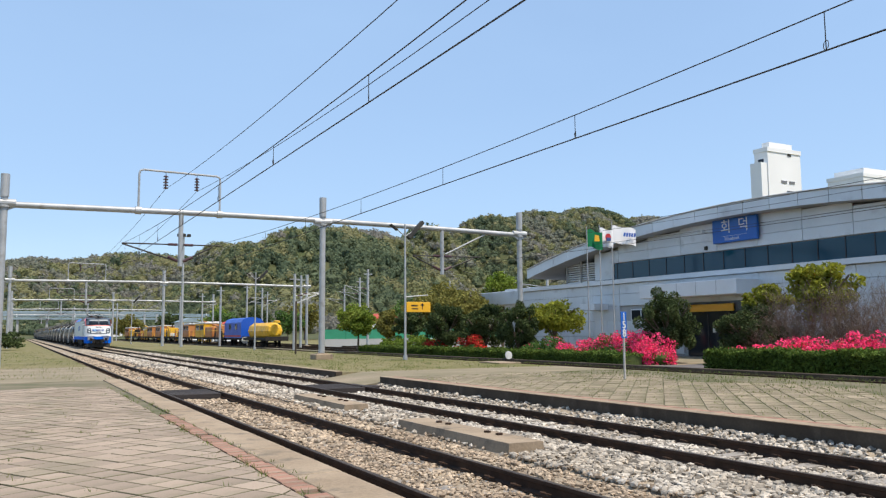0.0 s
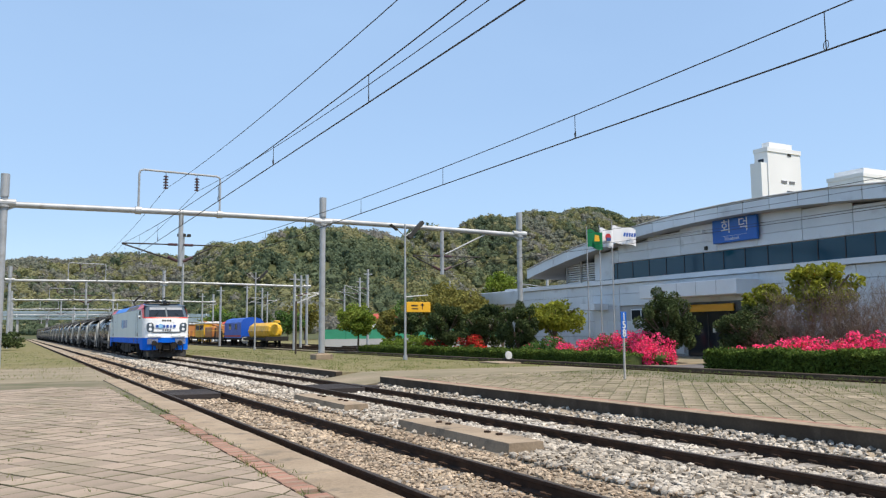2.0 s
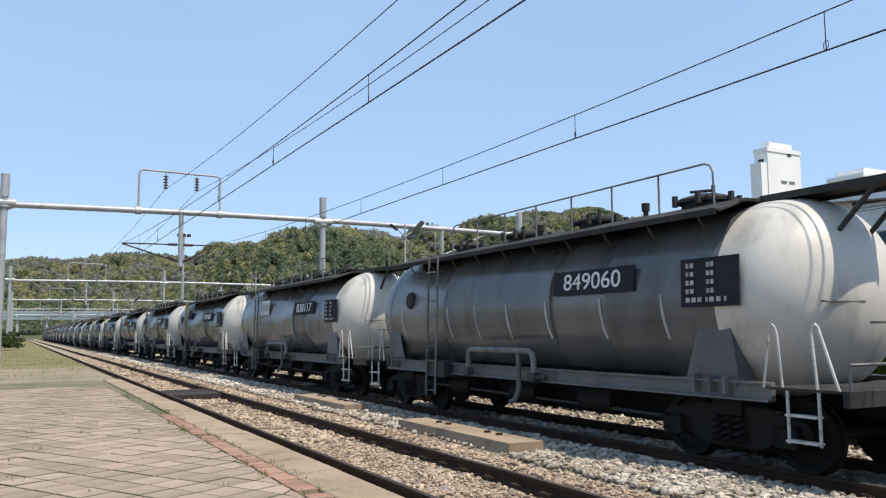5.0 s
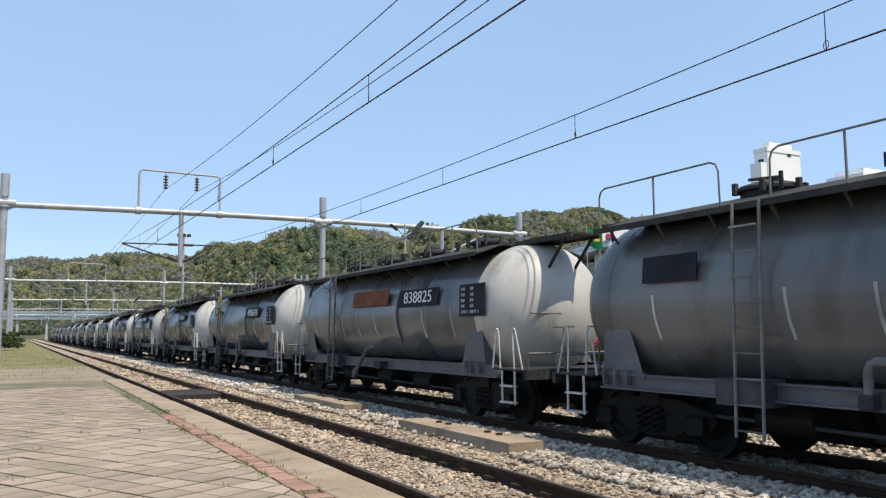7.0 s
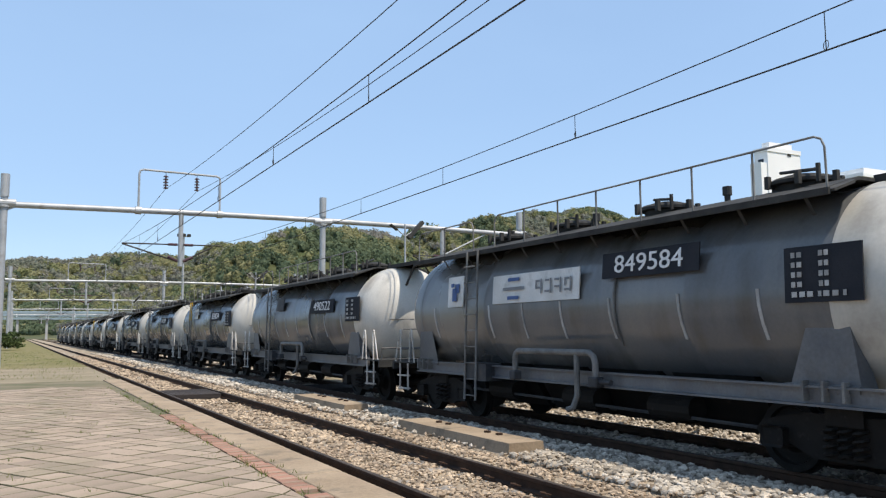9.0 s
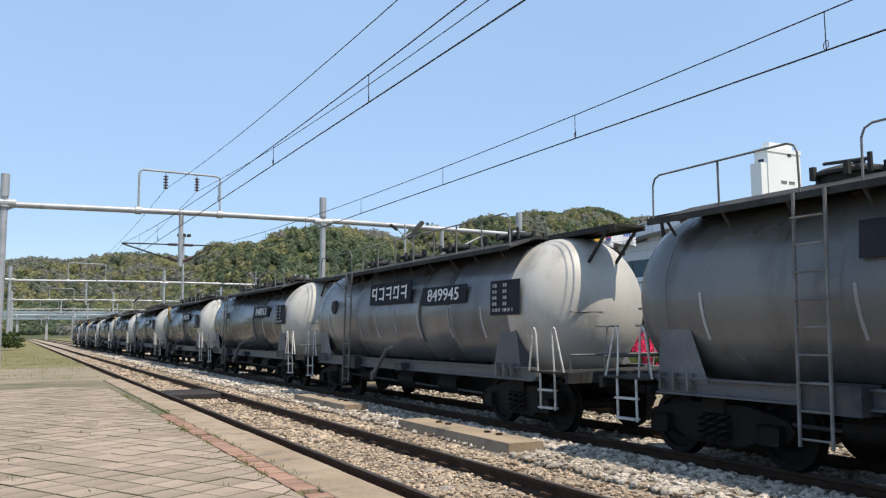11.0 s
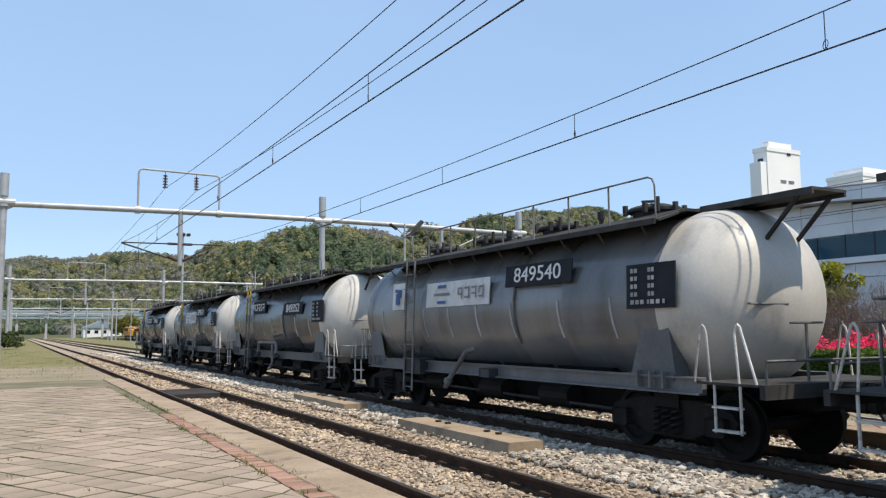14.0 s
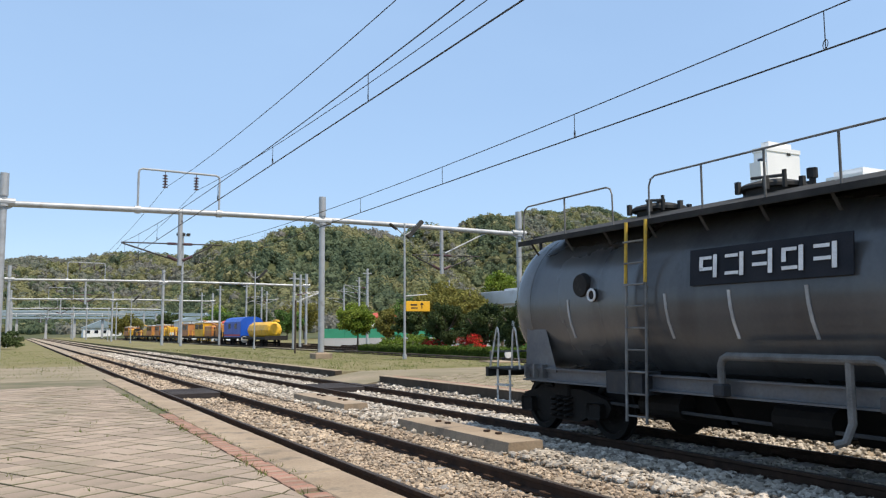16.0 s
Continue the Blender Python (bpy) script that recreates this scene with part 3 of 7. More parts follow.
            g.v = [(a + s * 0.82, b, c + 1.08) for a, b, c in g.v]
            part("buffer", g, M["black"], lo, "", True)
            part("brake_hose", Geo().tube([(s * 0.42, e * nose, 0.9), (s * 0.44, e * (nose + 0.2), 0.75), (s * 0.46, e * (nose + 0.24), 0.45), (s * 0.40, e * (nose + 0.16), 0.35)], 0.03, 6), M["rubber"], lo)
            # side window, mirror, door, rails
            X = s * (HW + 0.004)
            g = Geo().prism([(e * 8.58, 2.72), (e * 9.12, 2.72), (e * 9.18, 2.78), (e * 9.12, 3.22), (e * 9.05, 3.28), (e * 8.58, 3.28), (e * 8.52, 3.22), (e * 8.52, 2.78)], X - s * 0.01, X + s * 0.012, "x")
            part("cab_window", g, M["board_black"], lo, "open black cab side window")
            part("mirror", Geo().box(X, e * 9.22, 2.84, X + s * 0.16, e * 9.36, 2.96, 0.02), M["l_white"], lo)
            for yy, za, zb in ((7.35, 1.50, 3.15), (8.18, 1.50, 3.05)):
                part("door_handrail", Geo().tube([(X, e * yy, za), (X + s * 0.06, e * yy, za + 0.04), (X + s * 0.06, e * yy, zb - 0.04), (X, e * yy, zb)], 0.014, 6), M["galv"], lo)
            part("door", Geo().box(X - s * 0.01, e * 7.5, 1.5, X + s * 0.006, e * 8.05, 3.2, 0.004), M["l_white_shaded"], lo, "cab door in shaded white paint")
            part("kick_plate", Geo().box(X, e * 7.5, 1.53, X + s * 0.012, e * 8.05, 1.78), M["grille"], lo)
            for ya, yb in ((8.5, 9.3), (9.5, 10.0)):
                part("grab_rail", Geo().tube([(X, e * ya, 2.68), (X + s * 0.05, e * ya, 2.68), (X + s * 0.05, e * yb, 2.68), (X, e * yb, 2.68)], 0.012, 5), M["l_white"], lo)
                part("grab_rail", Geo().tube([(X, e * ya, 1.64), (X + s * 0.05, e * ya, 1.64), (X + s * 0.05, e * yb, 1.64), (X, e * yb, 1.64)], 0.016, 5), M["l_white"], lo)
            part("cab_step", Geo().box(X - s * 0.2, e * 7.55, 0.35, X, e * 7.6, 1.05).box(X - s * 0.2, e * 8.0, 0.35, X, e * 8.05, 1.05).box(X - s * 0.2, e * 7.55, 0.38, X, e * 8.05, 0.41).box(X - s * 0.2, e * 7.55, 0.7, X, e * 8.05, 0.73), M["black"], lo)
            part("step_hole", Geo().box(X - s * 0.02, e * 7.6, 1.08, X + s * 0.006, e * 7.98, 1.20, 0.003).box(X - s * 0.02, e * 7.6, 1.29, X + s * 0.006, e * 7.98, 1.41, 0.003), M["black"], lo, "dark step recess")
        part("roof_headlamp", Geo().box(-0.32, e * 9.1, 3.66, 0.3, e * 9.66, 3.74).lathe([(e * 9.4, 0.13, 3.83), (e * 9.72, 0.13, 3.83), (e * 9.72, 0.10, 3.83)], 20), M["black"], lo, "black roof headlamp housing", True)
        part("roof_lens", Geo().lathe([(e * 9.715, 0.1, 3.83), (e * 9.735, 0.06, 3.83)], 20), M["dark_glass"], lo, "dark lens")
        # coupler, plough
        part("coupler", Geo().box(-0.2, e * 10.4, 0.68, 0.2, e * 10.95, 0.98, 0.04).box(-0.3, e * 10.9, 0.62, 0.16, e * 11.2, 1.06, 0.06).box(-0.55, e * 10.5, 0.55, 0.55, e * 10.72, 1.1, 0.03), M["grease_shaded"], lo, "greasy knuckle coupler")
        g = Geo().add([(-1.35, e * 10.15, 0.16), (-1.2, e * 10.62, 0.16), (1.2, e * 10.62, 0.16), (1.35, e * 10.15, 0.16), (-1.4, e * 10.1, 0.60), (-1.25, e * 10.5, 0.60), (1.25, e * 10.5, 0.60), (1.4, e * 10.1, 0.60)],
                      [(0, 1, 5, 4), (1, 2, 6, 5), (2, 3, 7, 6), (4, 5, 6, 7), (3, 2, 1, 0)])
        part("plough", g, M["deck"], lo, "dusty grey rail guard")
        part("nose_outline", Geo().tube([(-1.0, e * (nose - 0.06), 1.84), (-0.8, e * (nose - 0.0), 1.80), (0.8, e * (nose - 0.0), 1.80), (1.0, e * (nose - 0.06), 1.84)], 0.04, 8), M["l_dark"], lo)
        for hx2, hz in ((-0.95, 0.42), (-0.7, 0.5), (-0.25, 0.45), (0.25, 0.4), (0.62, 0.5), (0.98, 0.42)):
            part("brake_hose", Geo().tube([(hx2, e * (nose - 0.05), 1.02), (hx2 + 0.03, e * (nose + 0.17), 0.9), (hx2 + 0.05, e * (nose + 0.2), hz + 0.12), (hx2, e * (nose + 0.1), hz)], 0.035, 6), M["rubber"], lo)
        for jx in (-0.62, 0.3):
            part("jumper_box", Geo().box(jx, e * (nose - 0.05), 0.72, jx + 0.32, e * (nose + 0.14), 1.12, 0.03), M["black"], lo)
        for k in range(-2, 2):
            part("number_bar", Geo().box(0.02 + k * 0.15, e * (nose - 0.06), 1.88, 0.12 + k * 0.15, e * (nose + 0.006), 2.0, 0.003), M["letter_grey"], lo)
            part("emblem_bar", Geo().box(0.0 + k * 0.16, e * (nose - 0.12), 2.52, 0.11 + k * 0.16, e * (nose - 0.07), 2.62, 0.003), M["board_black"], lo)
        for k in range(6):
            x = (-0.62 + k * 0.22) * (-e)
            if k == 1:
                g = Geo().lathe([(0, 0.01, 0), (0, 0.15, 0), (-0.04 * e, 0.15, 0)], 24, "y")
                g.v = [(a + x, b + e * (nose + 0.006), c + 2.2) for a, b, c in g.v]
                part("nose_logo_disc", g, M["logo_sky"], lo)
            else:
                part("nose_logo_bar", Geo().box(x - (0.04 if k == 4 else 0.075), e * (nose - 0.1), 2.10, x + (0.04 if k == 4 else 0.075), e * (nose + 0.004), 2.28, 0.003), M["logo"], lo)
    for s in (-1, 1):
        bar_logo(lo, s * (HW + 0.002), -1.75 * -s * -1 if s > 0 else 1.9, 1.9 * -1 if s > 0 else -1.75, 2.47, 0.62, s)
        part("side_panel", Geo().box(s * HW, -6.15, 1.1, s * (HW + 0.012), -5.8, 1.4), M["grille"], lo)
        for yy in (-6.2, 6.2):
            for k in range(2):
                part("vent_slot", Geo().box(s * HW, yy + k * 0.3, 2.65, s * (HW + 0.008), yy + k * 0.3 + 0.2, 2.68), M["l_dark"], lo)
    # pantographs: folded in front, half raised behind
    for yc, raised in ((-6.3, 0), (6.5, 1)):
        g = Geo().box(-0.8, yc - 0.75, 3.93, -0.72, yc + 0.75, 3.98).box(0.72, yc - 0.75, 3.93, 0.8, yc + 0.75, 3.98).box(-0.8, yc - 0.75, 3.93, 0.8, yc - 0.67, 3.98).box(-0.8, yc + 0.67, 3.93, 0.8, yc + 0.75, 3.98)
        kn = (0, yc + 1.0, 4.12 if not raised else 4.55)
        hd = (0, yc - 0.75, 4.2 if not raised else 4.86)
        g.rod((0, yc - 0.6, 4.0), kn, 0.05, 8).rod((0.25, yc + 0.1, 4.0), kn, 0.02, 6)
        for s in (-1, 1):
            g.rod((s * 0.12, kn[1], kn[2]), (s * 0.45, hd[1], hd[2]), 0.025, 6)
            g.tube([(s * 0.5, hd[1] - 0.2, hd[2] + 0.03), (s * 0.5, hd[1] + 0.2, hd[2] + 0.03)], 0.02, 6)
        for d in (-0.18, 0.18):
            g.tube([(-0.85, hd[1] + d, hd[2] - 0.14), (-0.68, hd[1] + d, hd[2] + 0.03), (0.68, hd[1] + d, hd[2] + 0.03), (0.85, hd[1] + d, hd[2] - 0.14)], 0.022, 6)
        part("pantograph", g, M["black"], lo, "black folded pantograph" if not raised else "black half-raised pantograph")
        g = Geo()
        for sx in (-0.7, 0.7):
            for sy in (-0.65, 0.65):
                k = Geo().lathe([(3.77, 0.05, 0), (3.80, 0.09, 0), (3.83, 0.05, 0), (3.86, 0.09, 0), (3.89, 0.05, 0), (3.93, 0.04, 0)], 12, "z")
                g.add([(a + sx, b + yc + sy, c) for a, b, c in k.v], k.f)
        part("insulator", g, M["porcelain"], lo)
    g = Geo().tube([(-0.3, -4.6, 4.05), (-0.3, -3.2, 4.1), (-0.3, -1.6, 4.0), (-0.3, 4.5, 3.98), (-0.3, 5.6, 4.05)], 0.03, 6)
    part("busbar", g, M["busbar"], lo, "red roof busbar")
    for yy in (-4.4, -3.0, -1.6, 0.8, 3.0, 4.6):
        part("post_insulator", Geo().rod((-0.3, yy, 3.77), (-0.3, yy, 4.02), 0.06, 10), M["porcelain"], lo)
    part("roof_breaker", Geo().rod((-0.1, -3.0, 3.98), (-0.1, -2.4, 3.98), 0.13, 14).box(-0.3, -3.1, 3.77, 0.3, -2.3, 3.88, 0.02), M["galv"], lo)
    for ya, yb in ((-5.0, -3.4), (-0.4, 2.0), (2.6, 4.2)):
        part("roof_pod", Geo().box(-0.2, ya, 3.77, 0.85, yb, 3.93, 0.03), M["l_roof"], lo)
    # bogies and underframe
    for yc in (-6.15, 6.15):
        for d in (-1.95, 0, 1.95):
            wheelset(lo, yc + d, 0.54)
        for s in (-1, 1):
            g = Geo().prism([(yc - 2.6, 0.62), (yc - 2.5, 0.86), (yc - 0.9, 0.86), (yc - 0.7, 0.72), (yc + 0.7, 0.72), (yc + 0.9, 0.86), (yc + 2.5, 0.86), (yc + 2.6, 0.62), (yc + 0.9, 0.56), (yc - 0.9, 0.56)], s * 0.98, s * 1.10, "x")
            for d in (-1.95, 0, 1.95):
                g.box(s * 0.95, yc + d - 0.19, 0.38, s * 1.2, yc + d + 0.19, 0.7, 0.03)
                coil(g, s * 1.05, yc + d - 0.38, 0.55, 0.95, 0.09)
                coil(g, s * 1.05, yc + d + 0.38, 0.55, 0.95, 0.09)
            g.rod((s * 1.16, yc - 1.0, 0.95), (s * 1.16, yc + 1.0, 0.6), 0.05, 8)
            part("bogie_side_frame", g, M["grease_shaded"], lo, "", True)
            g = Geo()
            for d in (-1.95, 0, 1.95):
                g.rod((s * 1.2, yc + d, 0.54), (s * 1.235, yc + d, 0.54), 0.13, 14)
            part("axlebox_cover", g, M["sill"], lo, "dull grey axlebox cover")
    part("underframe", Geo().box(-1.35, -9.2, 0.95, 1.35, 9.2, 1.06), M["grease_shaded"], lo)
    for ya, yb, zz in ((-2.9, -1.6, 0.35), (-1.4, 0.9, 0.3), (1.1, 2.9, 0.4)):
        part("equipment_box", Geo().box(-1.3, ya, zz, 1.3, yb, 0.96, 0.03), M["grease_shaded"], lo)
    for yy in (-3.2, 3.2):
        part("air_tank", Geo().rod((-1.15, yy - 0.22, 0.62), (-1.15, yy + 0.22, 0.62), 0.16, 14), M["sill"], lo)
    return lo


def make_wagon(loop):
    """loop: with the bent discharge pipe; else with a short slanting one."""
    wg = thing("tank_wagon", (XT, 0, 0), "grey cement tank wagon with a roof walkway", "tank wagon", "wagons of the cement train")
    ZC, R = 2.09, 1.30
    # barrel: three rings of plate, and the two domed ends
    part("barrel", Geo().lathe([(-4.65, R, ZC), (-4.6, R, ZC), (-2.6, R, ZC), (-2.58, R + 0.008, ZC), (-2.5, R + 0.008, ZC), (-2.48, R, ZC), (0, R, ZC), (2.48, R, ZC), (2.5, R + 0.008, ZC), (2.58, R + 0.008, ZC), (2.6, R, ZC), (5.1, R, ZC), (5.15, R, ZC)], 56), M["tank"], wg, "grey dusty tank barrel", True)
    for e in (-1, 1):
        sh = 0.5 if e < 0 else 0.0
        # dished heads
        deep = 1.24 if e < 0 else 1.06
        rows = [(e * 5.15 + sh, R + 0.004, ZC), (e * 5.2 + sh, R + 0.004, ZC)]
        for k in range(1, 21):
            u = math.sin(k / 20 * math.pi / 2)
            rows.append((sh + e * (5.2 + deep * u), max(0.012, R * (1 - u ** 2.7) ** 0.52), ZC + 0.02 * u))
        # only the end towards the sun takes the lightened tone
        part("tank_end", Geo().lathe(rows, 56), M["tank_end"] if e < 0 else M["tank"], wg, "dusty domed tank end in a paler sunlit tone" if e < 0 else "", True)
        part("end_handrail", Geo().tube([(-0.75, sh + e * 6.08, 2.02), (-0.75, sh + e * 6.3, 2.0), (-0.2, sh + e * 6.42, 2.0), (-0.2, sh + e * 6.2, 2.02)], 0.015, 6), M["ladder"], wg)
        # walkway over the end with its brace
        part("end_walkway", Geo().box(-0.33, sh + e * 5.1, 3.40, 0.33, e * 6.45, 3.44).box(-0.33, sh + e * 5.1, 3.35, -0.29, e * 6.45, 3.40).box(0.29, sh + e * 5.1, 3.35, 0.33, e * 6.45, 3.40), M["deck"], wg)
        for s in (-0.3, 0.3):
            part("walkway_brace", Geo().rod((s, e * 6.25, 3.38), (s, sh + e * 6.15, 2.80), 0.032, 6), M["deck"], wg)
        # saddles
        for s in (-1, 1):
            g = Geo().add([(s * 1.22, sh + e * 5.42, 1.05), (s * 1.22, sh + e * 4.55, 1.05), (s * 1.24, sh + e * 4.85, 1.85), (s * 1.24, sh + e * 5.32, 1.85)], [(0, 1, 2, 3)])
            g.add([(s * 0.95, sh + e * 5.42, 1.05), (s * 1.22, sh + e * 5.42, 1.05), (s * 1.24, sh + e * 5.32, 1.85), (s * 0.95, sh + e * 5.32, 1.4)], [(0, 1, 2, 3)])
            g.box(s * 1.2, sh + e * 5.42, 1.0, s * 1.26, sh + e * 4.5, 1.08)
            part("saddle", g, M["frame_grey"], wg, "grey saddle plate")
            for yy in (5.3, 5.05, 4.8):
                part("saddle_gusset", Geo().box(s * 1.24, sh + e * yy, 0.9, s * 1.34, sh + e * (yy - 0.03), 1.12), M["ladder"], wg)
            # white steps and looped handrails at the corners
            x = s * 1.36
            g = Geo()
            for yy in (5.72, 6.12):
                g.rod((x, e * yy, 0.42), (x, e * yy, 1.02), 0.02, 6)
            for z in (0.44, 0.72):
                g.box(x - 0.06, e * 5.72, z, x + 0.06, e * 6.12, z + 0.025)
            part("corner_step", g, M["step_white"], wg, "worn white corner step")
            for foot, top in ((5.53, 5.56), (6.24, 6.12)):
                a = [(x, e * (foot - 0.13), 1.02), (x, e * (top - 0.055), 1.62), (x, e * (top - 0.03), 1.70), (x, e * top, 1.73), (x, e * (top + 0.03), 1.70), (x, e * (top + 0.055), 1.62), (x, e * (foot + 0.13), 1.02)]
                part("corner_handrail", Geo().tube(a, 0.017, 6), M["step_white"], wg, "worn white looped handrail")
        part("end_platform", Geo().box(-1.38, e * 5.45, 1.0, 1.38, e * 6.5, 1.03).box(-1.38, e * 6.42, 0.86, 1.38, e * 6.5, 1.0), M["deck"], wg)
        part("end_rail", Geo().tube([(-1.3, e * 6.46, 1.0), (-1.3, e * 6.46, 1.3), (1.3, e * 6.46, 1.3), (1.3, e * 6.46, 1.0)], 0.02, 6), M["ladder"], wg)
        part("brake_wheel", Geo().rod((-0.5, e * 6.4, 1.0), (-0.5, e * 6.4, 1.75), 0.02, 6).tube([(-0.5 + 0.18 * math.cos(a), e * 6.4 + 0.18 * math.sin(a), 1.75) for a in [k * math.pi / 6 for k in range(13)]], 0.014, 5), M["ladder"], wg)
        part("coupler", Geo().box(-0.14, e * 6.2, 0.74, 0.14, e * 6.72, 0.98, 0.03).box(-0.2, e * 6.66, 0.68, 0.16, e * 6.86, 1.04, 0.05), M["grease_shaded"], wg)
        part("brake_hose", Geo().tube([(0.35, e * 6.5, 0.85), (0.37, e * 6.7, 0.65), (0.37, e * 6.8, 0.5)], 0.025, 6), M["rubber"], wg)
        # bogie
        for d in (-0.9, 0.9):
            wheelset(wg, e * 4.6 + d, 0.43)
        for s in (-1, 1):
            yc = e * 4.6
            g = Geo().prism([(yc - 1.2, 0.50), (yc - 1.1, 0.62), (yc - 0.5, 0.74), (yc + 0.5, 0.74), (yc + 1.1, 0.62), (yc + 1.2, 0.50), (yc + 1.1, 0.36), (yc + 0.75, 0.38), (yc + 0.42, 0.24), (yc - 0.42, 0.24), (yc - 0.75, 0.38), (yc - 1.1, 0.36)], s * 0.94, s * 1.06, "x")
            for d in (-0.18, 0, 0.18):
                coil(g, s * 1.08, yc + d, 0.28, 0.62, 0.07, 4)
            for d in (-0.9, 0.9):
                g.box(s * 0.92, yc + d - 0.16, 0.32, s * 1.14, yc + d + 0.16, 0.56, 0.03)
            part("bogie_side_frame", g, M["grease_shaded"], wg, "", True)
        part("bolster", Geo().box(-1.1, e * 4.4, 0.6, 1.1, e * 4.8, 0.86, 0.03), M["grease_shaded"], wg)
    # walkway deck, brackets, hatches
    g = Geo().prism([(-1.33, 3.15), (-0.85, 3.30), (-0.62, 3.36), (0.62, 3.36), (0.85, 3.30), (1.33, 3.15), (1.33, 3.19), (0.85, 3.335), (0.62, 3.40), (-0.62, 3.40), (-0.85, 3.335), (-1.33, 3.19)], -4.62, 5.30)
    part("walkway", g, M["deck"], wg, "dark overhanging roof walkway with drooping edges")
    for sx in (-1, 1):
        part("walkway_lip", Geo().box(sx * 1.31, -4.75, 3.12, sx * 1.345, 5.42, 3.20), M["deck"], wg)
        for ya, yb in ((-4.62, -4.80), (5.30, 5.46)):
            part("walkway_tip", Geo().slab([(sx * 0.75, ya, 3.33), (sx * 1.33, ya, 3.15), (sx * 1.30, yb, 3.15), (sx * 0.95, yb, 3.27)], 0.03), M["deck"], wg)
    for s in (-1, 1):
        for k in range(11):
            y = -4.45 + k * 0.95
            part("walkway_bracket", Geo().slab([(s * 1.31, y, 3.16), (s * 1.31, y + 0.045, 3.16), (s * 1.15, y + 0.045, 2.95), (s * 1.15, y, 2.95)], 0.012), M["deck"], wg, "thin walkway bracket")
    for ya, yb in ((-4.65, 2.28), (3.05, 5.42)):
        for s in (-1,):
            x = s * 1.22
            part("walkway_rail", Geo().tube([(x, ya, 3.19), (x, ya + 0.01, 3.68), (x, ya + 0.05, 3.77), (x, ya + 0.14, 3.81), (x, yb - 0.14, 3.81), (x, yb - 0.05, 3.77), (x, yb - 0.01, 3.68), (x, yb, 3.19)], 0.014, 6), M["ladder"], wg)
            n = max(2, int((yb - ya) / 0.9))
            for k in range(1, n):
                y = ya + (yb - ya) * k / n
                part("rail_post", Geo().rod((x, y, 3.19), (x, y, 3.81), 0.016, 6), M["ladder"], wg)
    for y in (-3.7, -1.3, 0.9, 3.0):
        g = Geo().lathe([(3.37, 0.34, 0), (3.46, 0.34, 0), (3.47, 0.42, 0), (3.51, 0.42, 0), (3.54, 0.38, 0), (3.59, 0.2, 0), (3.60, 0.02, 0)], 20, "z")
        g.v = [(a - 0.35, b + y, c) for a, b, c in g.v]
        part("hatch", g, M["deck"], wg, "round filling hatch", True)
        part("hatch_lever", Geo().rod((-0.75, y - 0.5, 3.55), (-0.1, y + 0.55, 3.74), 0.022, 6).rod((-0.75, y - 0.5, 3.4), (-0.75, y - 0.5, 3.62), 0.03, 6), M["deck"], wg)
        for k in range(6):
            a = k * math.pi / 3 + 0.5
            cx, cy = -0.35 + 0.45 * math.cos(a), y + 0.45 * math.sin(a)
            part("hatch_clamp", Geo().box(cx - 0.03, cy - 0.03, 3.42, cx + 0.03, cy + 0.03, 3.58), M["deck"], wg)
    for y in (-2.6, 0.2, 2.8):
        part("vent_valve", Geo().rod((-0.5, y, 3.39), (-0.5, y, 3.54), 0.04, 8).rod((-0.5, y, 3.50), (-0.5, y, 3.62), 0.065, 10), M["deck"], wg)
    # stiffening strips on the flanks
    for s in (-1, 1):
        for y in (-3.75, -2.45, -1.05, 0.15, 1.25, 2.35, 4.5):
            pts = [(s * (R + 0.012) * math.cos(a), y + 0.09 * (a + 0.1), ZC + (R + 0.012) * math.sin(a)) for a in (-0.42, -0.25, -0.1, 0.05)]
            g = Geo()
            for p, q in zip(pts, pts[1:]):
                g.slab([p, (p[0], p[1] + 0.045, p[2]), (q[0], q[1] + 0.045, q[2]), q], 0.012 * -s)
            part("stiffener", g, M["rib"], wg, "pale stiffening strip")
        pts = [(s * (R + 0.02) * math.cos(a), -1.15, ZC + (R + 0.02) * math.sin(a)) for a in (0.45, 0.3, 0.1, -0.1, -0.3, -0.5)]
        part("sample_pipe", Geo().tube(pts, 0.022, 6), M["ladder"], wg)
        # side sill, body bolster covers
        g = Geo().prism([(s * 1.30, 0.84), (s * 1.30, 0.865), (s * 1.24, 0.868), (s * 1.24, 1.04), (s * 1.30, 1.043), (s * 1.30, 1.065), (s * 1.16, 1.065), (s * 1.16, 0.84)], -5.4, 5.4)
        part("side_sill", g, M["frame_grey"], wg, "grey channel side sill")
        # pipe loop
        x = s * 1.40
        if loop:
            part("pipe_loop", Geo().tube([(x, 1.36, 0.86), (x, 1.36, 1.24), (x, 1.33, 1.31), (x, 1.26, 1.35), (x, -0.66, 1.35), (x, -0.76, 1.30), (x, -0.80, 1.2), (x, -0.80, 0.86)], 0.05, 10), M["ladder"], wg, "bent discharge pipe")
            part("pipe_loop_leg", Geo().tube([(x, -0.35, 1.35), (x, -0.35, 0.7), (x + s * 0.05, -0.30, 0.52), (x + s * 0.08, -0.2, 0.48)], 0.045, 8), M["ladder"], wg)
            part("valve", Geo().box(x - 0.08, 1.28, 0.86, x + 0.08, 1.45, 1.02, 0.02), M["sill"], wg)
